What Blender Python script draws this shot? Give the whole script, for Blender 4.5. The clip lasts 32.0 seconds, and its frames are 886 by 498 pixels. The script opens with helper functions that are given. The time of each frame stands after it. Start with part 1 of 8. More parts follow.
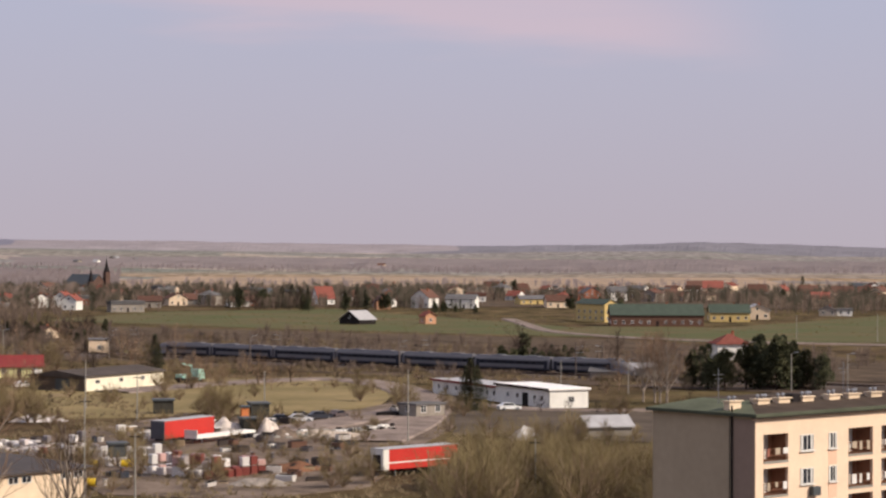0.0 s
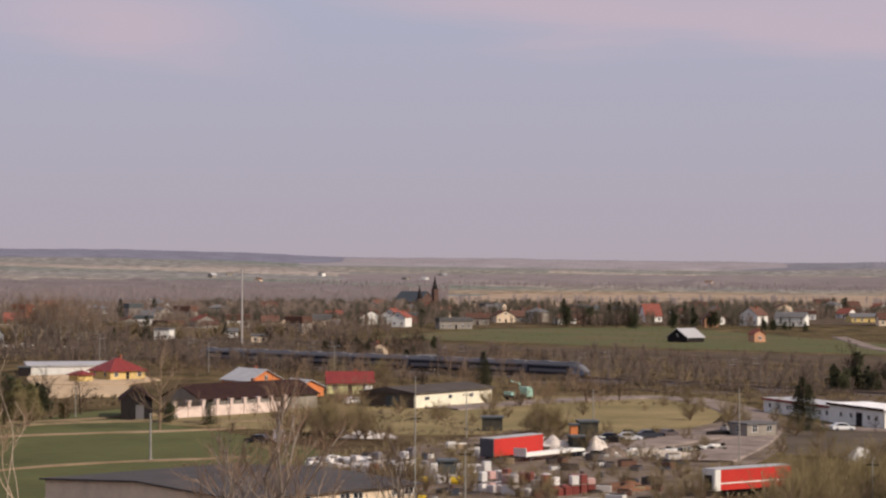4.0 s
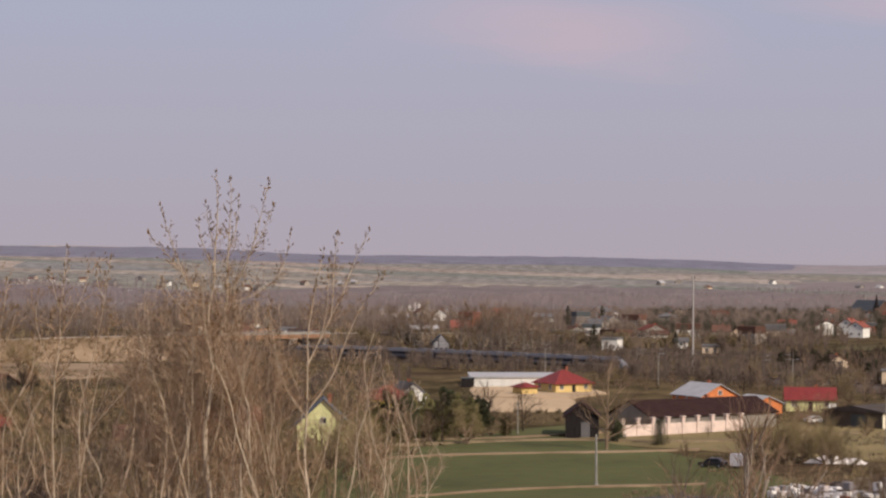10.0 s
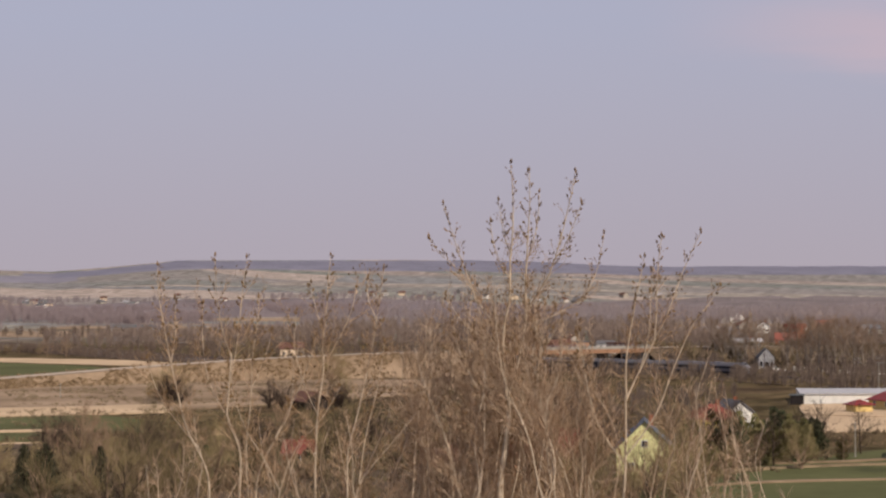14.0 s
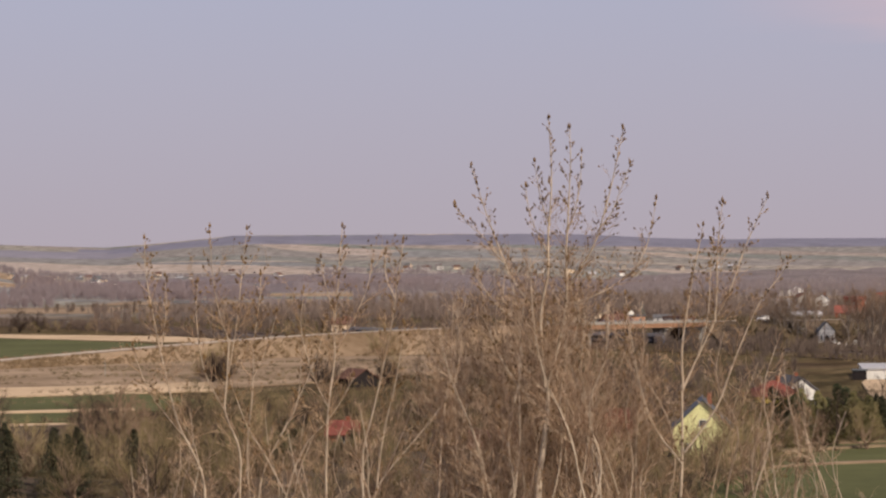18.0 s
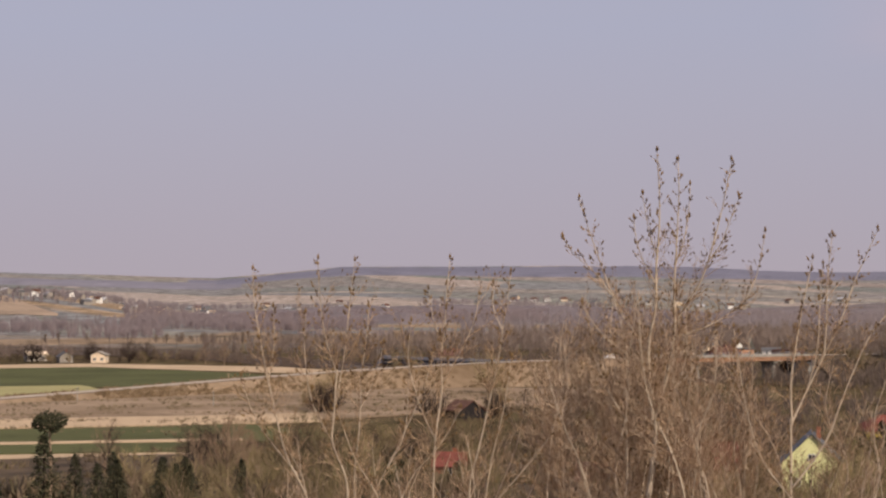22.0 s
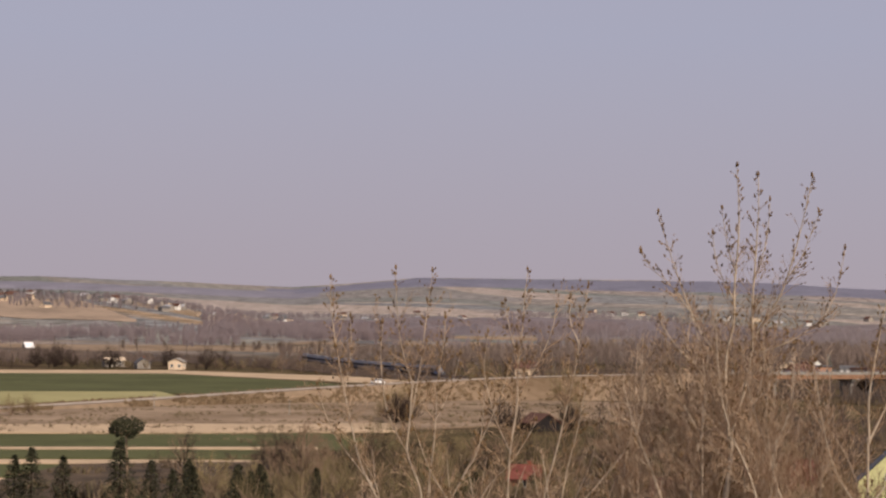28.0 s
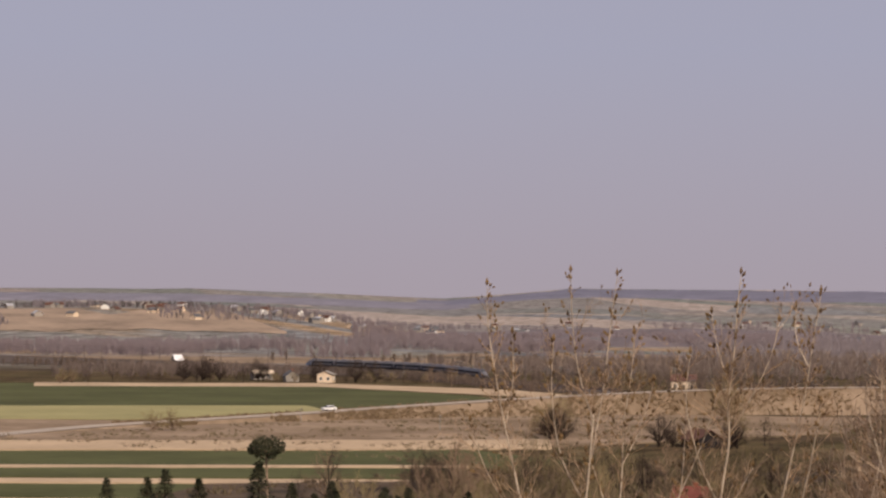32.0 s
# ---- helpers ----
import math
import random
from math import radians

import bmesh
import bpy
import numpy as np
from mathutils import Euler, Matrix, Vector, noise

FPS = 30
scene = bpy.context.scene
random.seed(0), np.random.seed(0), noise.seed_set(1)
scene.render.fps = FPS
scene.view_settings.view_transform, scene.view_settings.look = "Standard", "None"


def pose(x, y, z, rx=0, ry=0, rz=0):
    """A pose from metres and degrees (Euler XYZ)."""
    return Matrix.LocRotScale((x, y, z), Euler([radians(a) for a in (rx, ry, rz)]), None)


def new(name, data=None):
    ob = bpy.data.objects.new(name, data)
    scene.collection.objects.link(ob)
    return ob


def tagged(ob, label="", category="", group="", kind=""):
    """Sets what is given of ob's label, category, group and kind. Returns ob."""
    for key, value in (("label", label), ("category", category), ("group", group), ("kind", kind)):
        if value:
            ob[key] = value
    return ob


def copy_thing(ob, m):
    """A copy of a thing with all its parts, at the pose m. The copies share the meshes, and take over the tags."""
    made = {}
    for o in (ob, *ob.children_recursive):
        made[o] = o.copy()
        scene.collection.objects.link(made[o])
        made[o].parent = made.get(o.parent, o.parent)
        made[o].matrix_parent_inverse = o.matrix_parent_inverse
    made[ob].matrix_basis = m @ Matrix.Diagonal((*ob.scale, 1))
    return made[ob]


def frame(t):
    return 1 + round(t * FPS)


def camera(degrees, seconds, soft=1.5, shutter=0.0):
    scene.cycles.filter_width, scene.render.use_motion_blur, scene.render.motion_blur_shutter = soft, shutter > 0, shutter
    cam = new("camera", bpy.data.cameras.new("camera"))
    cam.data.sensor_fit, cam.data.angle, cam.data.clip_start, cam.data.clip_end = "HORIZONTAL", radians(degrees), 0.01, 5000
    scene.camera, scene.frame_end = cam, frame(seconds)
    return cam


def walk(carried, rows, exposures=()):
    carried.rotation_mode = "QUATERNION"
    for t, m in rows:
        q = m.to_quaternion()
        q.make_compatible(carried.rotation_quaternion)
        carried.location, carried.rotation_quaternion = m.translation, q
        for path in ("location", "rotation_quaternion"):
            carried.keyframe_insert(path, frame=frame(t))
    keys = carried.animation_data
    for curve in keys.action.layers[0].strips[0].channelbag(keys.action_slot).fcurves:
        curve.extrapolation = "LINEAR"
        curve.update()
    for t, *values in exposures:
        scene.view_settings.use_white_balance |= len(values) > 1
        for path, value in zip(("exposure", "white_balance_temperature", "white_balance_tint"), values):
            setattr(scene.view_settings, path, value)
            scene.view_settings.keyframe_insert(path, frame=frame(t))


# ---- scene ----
# camera: one long lens at balcony height, panning after a train; its travel fits the view in place of a zoom
cam = camera(21.15, 32.0, soft=2.4)


def aim(x, y, z, yaw, pitch, roll):
    """yaw: degrees to the right of north; pitch: upwards; roll: the picture turns clockwise."""
    return pose(x, y, z, 90 + pitch, 0, -yaw) @ pose(0, 0, 0, 0, 0, roll)


PATH = (
    (0, 8.82, -33.87, 30.00, -0.356, -0.039, 0.14),
    (0.5, 8.82, -33.87, 30.00, -1.352, -0.018, 0.06),
    (1, 8.82, -33.87, 30.00, -2.304, 0.003, 0.00),
    (1.5, 8.82, -33.87, 30.00, -3.558, 0.073, 0.17),
    (2, 8.82, -33.87, 30.00, -5.195, 0.235, 0.22),
    (2.5, 8.82, -33.87, 30.00, -5.563, 0.270, 0.34),
    (3, 8.82, -33.87, 30.00, -6.488, 0.287, 0.10),
    (3.5, 8.82, -33.87, 30.00, -7.330, 0.348, 0.05),
    (5.5, 2.29, -8.78, 30.00, -11.188, 0.284, 0.26),
    (6, 0.65, -2.51, 30.00, -12.137, 0.324, 0.14),
    (6.5, 0.00, 0.00, 30.00, -13.515, 0.329, -0.21),
    (7, 0.00, 0.00, 30.00, -15.085, 0.297, -0.00),
    (7.5, 0.00, 0.00, 30.00, -16.103, 0.361, -0.06),
    (8, 0.00, 0.00, 30.00, -16.520, 0.430, -0.06),
    (8.5, 0.00, 0.00, 30.00, -17.204, 0.431, -0.09),
    (9, 0.00, 0.00, 30.00, -17.575, 0.405, -0.23),
    (9.5, 0.00, 0.00, 30.00, -18.260, 0.398, -0.14),
    (10, 0.00, 0.00, 30.00, -19.010, 0.514, 0.21),
    (10.5, 0.00, 0.00, 30.00, -19.733, 0.565, 0.23),
    (11, 0.00, 0.00, 30.00, -20.355, 0.666, -0.11),
    (11.5, 0.00, 0.00, 30.00, -21.035, 0.640, 0.51),
    (12, -1.26, 3.11, 30.00, -21.777, 0.770, 0.38),
    (12.5, -3.32, 8.18, 30.00, -22.575, 0.939, 0.70),
    (13, -5.81, 14.30, 30.00, -24.500, 0.833, 0.50),
    (13.5, -7.99, 19.68, 30.00, -25.982, 0.765, 0.32),
    (14, -10.09, 24.86, 30.00, -26.692, 0.811, -0.27),
    (14.5, -11.96, 29.46, 30.00, -26.922, 0.656, -0.35),
    (16.5, -15.64, 38.51, 30.00, -27.522, 0.329, -0.62),
    (17, -15.64, 38.51, 30.00, -27.634, 0.199, -0.53),
    (17.5, -15.64, 38.51, 30.00, -27.722, 0.147, -0.59),
    (18, -15.64, 38.51, 30.00, -28.053, 0.192, -0.58),
    (18.5, -15.64, 38.51, 30.00, -28.401, 0.372, -0.43),
    (19, -15.64, 38.51, 30.00, -28.642, 0.502, -0.32),
    (19.5, -15.64, 38.51, 30.00, -28.794, 0.603, -0.28),
    (20, -15.64, 38.51, 30.00, -28.956, 0.721, -0.28),
    (20.5, -15.64, 38.51, 30.00, -29.433, 0.712, -0.29),
    (21, -15.64, 38.51, 30.00, -29.873, 0.710, -0.58),
    (21.5, -15.64, 38.51, 30.00, -30.323, 0.800, -0.53),
    (22, -15.64, 38.51, 30.00, -30.644, 0.979, -0.34),
    (22.5, -15.64, 38.51, 30.00, -30.576, 1.027, -0.25),
    (23, -15.64, 38.51, 30.00, -30.548, 1.008, -0.21),
    (23.5, -15.64, 38.51, 30.00, -30.575, 1.031, -0.12),
    (24, -15.64, 38.51, 30.00, -30.625, 1.063, 0.01),
    (24.5, -15.64, 38.51, 30.00, -30.623, 1.017, 0.21),
    (26.5, -15.64, 38.51, 30.00, -31.380, 1.127, 0.38),
    (27, -15.64, 38.51, 30.00, -31.683, 1.236, 0.62),
    (27.5, -15.64, 38.51, 30.00, -32.127, 1.283, 0.75),
    (28, -15.64, 38.51, 30.00, -32.525, 1.261, 0.58),
    (28.5, -15.64, 38.51, 30.00, -33.033, 1.255, 0.55),
    (29, -15.64, 38.51, 30.00, -33.496, 1.253, 0.48),
    (29.5, -15.64, 38.51, 30.00, -34.139, 1.232, 0.42),
    (30, -15.64, 38.51, 30.00, -34.577, 1.205, 0.31),
    (30.5, -18.80, 42.99, 30.00, -34.945, 1.324, 0.36),
    (31, -22.00, 47.40, 30.00, -35.330, 1.374, 0.37),
    (31.5, -25.20, 51.90, 30.00, -35.680, 1.427, 0.42),
    (32, -28.50, 56.40, 30.00, -36.160, 1.500, 0.42),
)
walk(cam, [(t, aim(*p)) for t, *p in PATH], ((0, 0.2, 6500, 10), (2, 0.09, 6500, 10), (4, 0.03, 6500, 10), (6, 0.0, 6500, 10), (14, 0.03, 6500, 10), (17, 0.06, 6580, 11), (19, 0.05, 6580, 11), (24, -0.02, 6580, 11), (28, -0.08, 6600, 11.5), (32, -0.15, 6650, 12.8)))

# world, sun
SUN_AZ, SUN_EL = 112.0, 36.0
world = bpy.data.worlds.new("world")
scene.world = world
world.use_nodes = True
wn, wl = world.node_tree.nodes, world.node_tree.links
sky = wn.new("ShaderNodeTexSky")
sky.sky_type, sky.sun_disc = "NISHITA", False
sky.sun_elevation, sky.sun_rotation = radians(SUN_EL), radians(SUN_AZ)
sky.air_density, sky.dust_density, sky.ozone_density, sky.altitude = 1.0, 4.0, 1.0, 200
# a veil of high haze over the whole sky, with long faint streaks of pinkish cloud
tc = wn.new("ShaderNodeTexCoord")
sep = wn.new("ShaderNodeSeparateXYZ")
wl.new(tc.outputs["Generated"], sep.inputs["Vector"])
hz = wn.new("ShaderNodeMapRange")
hz.inputs["From Min"].default_value, hz.inputs["From Max"].default_value = 0.0, 0.11
wl.new(sep.outputs["Z"], hz.inputs["Value"])
veil = wn.new("ShaderNodeMix")
veil.data_type = "RGBA"
veil.inputs["A"].default_value = (4.47, 3.94, 4.5, 1)
veil.inputs["B"].default_value = (4.14, 4.2, 5.4, 1)
wl.new(hz.outputs["Result"], veil.inputs["Factor"])


def calc(op, a, b=None):
    q = wn.new("ShaderNodeMath")
    q.operation = op
    for i, v in enumerate((a, b)):
        if v is None:
            continue
        if isinstance(v, (int, float)):
            q.inputs[i].default_value = v
        else:
            wl.new(v, q.inputs[i])
    return q.outputs["Value"]


def soft_step(v, lo, hi):
    mr = wn.new("ShaderNodeMapRange")
    mr.interpolation_type = "SMOOTHSTEP"
    mr.inputs["From Min"].default_value, mr.inputs["From Max"].default_value = lo, hi
    wl.new(v, mr.inputs["Value"])
    return mr.outputs["Result"]


bearing = calc("MULTIPLY", calc("ARCTAN2", sep.outputs["X"], sep.outputs["Y"]), 57.3)
rise = calc("MULTIPLY", calc("ARCSINE", sep.outputs["Z"]), 57.3)
mp = wn.new("ShaderNodeMapping")
mp.inputs["Scale"].default_value = (5, 5, 40)
cl = wn.new("ShaderNodeTexNoise")
cl.inputs["Scale"].default_value, cl.inputs["Detail"].default_value = 1.6, 4.0
wl.new(tc.outputs["Generated"], mp.inputs["Vector"])
wl.new(mp.outputs["Vector"], cl.inputs["Vector"])
ruffle = calc("MULTIPLY", calc("SUBTRACT", cl.outputs["Fac"], 0.5), 2.4)


def streak(b0, b1, e0, slope):
    """A long thin cloud from bearing b0 to b1 whose underside starts e0 degrees up and sinks by slope."""
    under = calc("ADD", calc("MULTIPLY", calc("SUBTRACT", bearing, b0), slope), e0)
    over = calc("ADD", calc("SUBTRACT", rise, under), ruffle)
    body = calc("MULTIPLY", soft_step(over, -0.25, 0.9), soft_step(over, 3.0, 0.9))
    return calc("MULTIPLY", body, calc("MULTIPLY", soft_step(bearing, b0 - 7, b0), soft_step(bearing, b1 + 2.0, b1 - 3.0)))


cloud = calc("MAXIMUM", streak(-15.4, -13.0, 4.7, -0.1), streak(-6, 6.5, 5.3, -0.1))
cloud = calc("MULTIPLY", calc("MAXIMUM", cloud, calc("MULTIPLY", streak(60, 130, 12, -0.05), 0.8)), 0.9)
hazy = wn.new("ShaderNodeMix")
hazy.data_type = "RGBA"
hazy.inputs["Factor"].default_value = 0.93
wl.new(sky.outputs["Color"], hazy.inputs["A"])
wl.new(veil.outputs["Result"], hazy.inputs["B"])
mx = wn.new("ShaderNodeMix")
mx.data_type = "RGBA"
mx.inputs["B"].default_value = (5.3, 4.35, 5.05, 1)
wl.new(cloud, mx.inputs["Factor"])
wl.new(hazy.outputs["Result"], mx.inputs["A"])
wl.new(mx.outputs["Result"], wn["Background"].inputs["Color"])
wn["Background"].inputs["Strength"].default_value = 0.1
sun = new("sun", bpy.data.lights.new("sun", "SUN"))
sun.data.energy, sun.data.angle, sun.data.color = 4.2, radians(0.6), (1.0, 0.87, 0.73)
sun.matrix_world = pose(0, 0, 200, 90 - SUN_EL, 0, 180 - SUN_AZ)


# materials
def lin(r, g, b):
    return tuple((c / 255 / 12.92 if c / 255 < 0.04045 else ((c / 255 + 0.055) / 1.055) ** 2.4) for c in (r, g, b))


def mat(name, rgb, rough=0.8, scale=0.5, vary=0.25, bump=0.0, metal=0.0, tint=None, random_by=0.0, stretch=(1, 1, 1)):
    """A procedural surface: two scales of mottling between two tones of a colour, fine relief, and per-object variation."""
    m = bpy.data.materials.new(name)
    m.use_nodes = True
    n, l = m.node_tree.nodes, m.node_tree.links
    b = n["Principled BSDF"]
    base = lin(*rgb)
    dark = lin(*tint) if tint else tuple(c * (1 - vary) for c in base)
    lite = tuple(min(1, c * (1 + vary * 0.5)) for c in base)
    co = n.new("ShaderNodeTexCoord")
    ma = n.new("ShaderNodeMapping")
    ma.inputs["Scale"].default_value = stretch
    l.new(co.outputs["Object"], ma.inputs["Vector"])
    big = n.new("ShaderNodeTexNoise")
    big.inputs["Scale"].default_value, big.inputs["Detail"].default_value = scale, 3
    fine = n.new("ShaderNodeTexNoise")
    fine.inputs["Scale"].default_value, fine.inputs["Detail"].default_value = scale * 9, 4
    for q in (big, fine):
        l.new(ma.outputs["Vector"], q.inputs["Vector"])
    add = n.new("ShaderNodeMath")
    add.operation = "MULTIPLY_ADD"
    l.new(fine.outputs["Fac"], add.inputs[0])
    add.inputs[1].default_value = 0.5
    l.new(big.outputs["Fac"], add.inputs[2])
    ramp = n.new("ShaderNodeMapRange")
    ramp.inputs["From Min"].default_value, ramp.inputs["From Max"].default_value = 0.5, 1.0
    l.new(add.outputs["Value"], ramp.inputs["Value"])
    mi = n.new("ShaderNodeMix")
    mi.data_type = "RGBA"
    mi.inputs["A"].default_value, mi.inputs["B"].default_value = (*dark, 1), (*lite, 1)
    l.new(ramp.outputs["Result"], mi.inputs["Factor"])
    out = mi.outputs["Result"]
    if random_by:
        oi = n.new("ShaderNodeObjectInfo")
        hs = n.new("ShaderNodeHueSaturation")
        mr = n.new("ShaderNodeMapRange")
        mr.inputs["To Min"].default_value, mr.inputs["To Max"].default_value = 1 - random_by, 1 + random_by
        l.new(oi.outputs["Random"], mr.inputs["Value"])
        l.new(mr.outputs["Result"], hs.inputs["Value"])
        l.new(out, hs.inputs["Color"])
        out = hs.outputs["Color"]
    l.new(out, b.inputs["Base Color"])
    b.inputs["Roughness"].default_value, b.inputs["Metallic"].default_value = rough, metal
    b.inputs["Specular IOR Level"].default_value = 0.04 if rough >= 0.75 else 0.25      # loose, broken surfaces have no sheen
    if bump:
        bp = n.new("ShaderNodeBump")
        bp.inputs["Strength"].default_value, bp.inputs["Distance"].default_value = bump, 0.05
        l.new(fine.outputs["Fac"], bp.inputs["Height"])
        l.new(bp.outputs["Normal"], b.inputs["Normal"])
    return m


def island_mat(name, tones, rough=0.9):
    """Each loose piece of the mesh takes its own tone of a small scale of colours."""
    m = bpy.data.materials.new(name)
    m.use_nodes = True
    n, l = m.node_tree.nodes, m.node_tree.links
    b = n["Principled BSDF"]
    ge = n.new("ShaderNodeNewGeometry")
    ra = n.new("ShaderNodeValToRGB")
    els = ra.color_ramp.elements
    while len(els) < len(tones):
        els.new(0.5)
    for i, c in enumerate(tones):
        els[i].position, els[i].color = i / (len(tones) - 1), (*lin(*c), 1)
    l.new(ge.outputs["Random Per Island"], ra.inputs["Fac"])
    l.new(ra.outputs["Color"], b.inputs["Base Color"])
    b.inputs["Roughness"].default_value, b.inputs["Specular IOR Level"].default_value = rough, 0.05
    return m


MAT = dict(
    cream=mat("cream render", (222, 200, 172), scale=0.6, vary=0.12, bump=0.1, random_by=0.06),
    white=mat("white render", (225, 222, 214), scale=0.6, vary=0.12, bump=0.1, random_by=0.05),
    yellow=mat("yellow render", (208, 182, 122), scale=0.6, vary=0.12, bump=0.1),
    sunyellow=mat("strong yellow render", (232, 206, 96), scale=0.6, vary=0.1, bump=0.1),
    lime=mat("pale green render", (216, 214, 158), scale=0.6, vary=0.14, bump=0.1),
    terracotta=mat("strong orange render", (214, 132, 84), scale=0.6, vary=0.14, bump=0.1),
    orange=mat("orange render", (200, 152, 120), scale=0.6, vary=0.14, bump=0.1, random_by=0.08),
    greywall=mat("grey render", (150, 142, 132), scale=0.6, vary=0.2, bump=0.1, random_by=0.12),
    brickw=mat("weathered brick wall", (150, 96, 76), scale=0.8, vary=0.25, bump=0.2),
    brick=mat("red brick piers", (106, 80, 68), scale=0.8, vary=0.25, bump=0.2),
    redbrick=mat("church brick", (98, 78, 70), scale=0.4, vary=0.2, bump=0.2),
    darkwood=mat("dark timber cladding", (46, 42, 42), scale=1.0, vary=0.3, bump=0.2, stretch=(4, 4, 0.4)),
    redtile=mat("red roof tiles", (132, 80, 70), 0.8, scale=1.2, vary=0.4, bump=0.2, random_by=0.25),
    darkred=mat("dark red sheet roof", (124, 48, 44), 0.55, scale=0.8, vary=0.25),
    brown=mat("brown roof tiles", (100, 74, 64), 0.75, scale=1.2, vary=0.3, bump=0.2, random_by=0.2),
    maroon=mat("maroon sheet roof", (56, 40, 38), 0.85, scale=0.8, vary=0.3),
    grey=mat("grey felt roof", (104, 102, 102), 0.8, scale=0.5, vary=0.25, random_by=0.12),
    lightgrey=mat("pale metal roof", (170, 168, 168), 0.6, scale=0.6, vary=0.18, random_by=0.06),
    whiteroof=mat("white sheet roof", (236, 232, 228), 0.7, scale=0.5, vary=0.12),
    slate=mat("slate roof", (78, 82, 84), 0.6, scale=0.8, vary=0.25),
    green=mat("green sheet roof", (66, 76, 62), 0.55, scale=0.5, vary=0.25),
    asphalt=mat("asphalt", (86, 80, 76), 0.85, scale=0.1, vary=0.3, bump=0.1),
    concrete=mat("concrete", (150, 146, 138), 0.85, scale=0.6, vary=0.22, bump=0.15, random_by=0.06),
    steel=mat("galvanised steel", (140, 142, 146), 0.45, scale=1.0, vary=0.2, metal=0.6),
    glass=mat("dark window glass", (38, 42, 50), 0.12, scale=0.3, vary=0.2),
    frame=mat("white window frame", (212, 210, 204), 0.6, scale=2.0, vary=0.08),
    bark=mat("grey brown bark", (138, 118, 98), 0.9, scale=1.5, vary=0.4, bump=0.4, random_by=0.15),
    twig=mat("bare brown twigs", (136, 112, 92), 0.9, scale=0.7, vary=0.3, random_by=0.18),
    darkbark=mat("dark bark", (64, 54, 48), 0.9, scale=1.5, vary=0.4, bump=0.4, random_by=0.2),
    needle=island_mat("dark conifer needles", ((58, 62, 48), (74, 76, 56), (92, 90, 68))),
    ballast=mat("track ballast", (98, 88, 82), 0.95, scale=0.4, vary=0.3, bump=0.3),
    rail=mat("rail steel", (120, 104, 94), 0.4, scale=2.0, vary=0.3, metal=0.7),
)


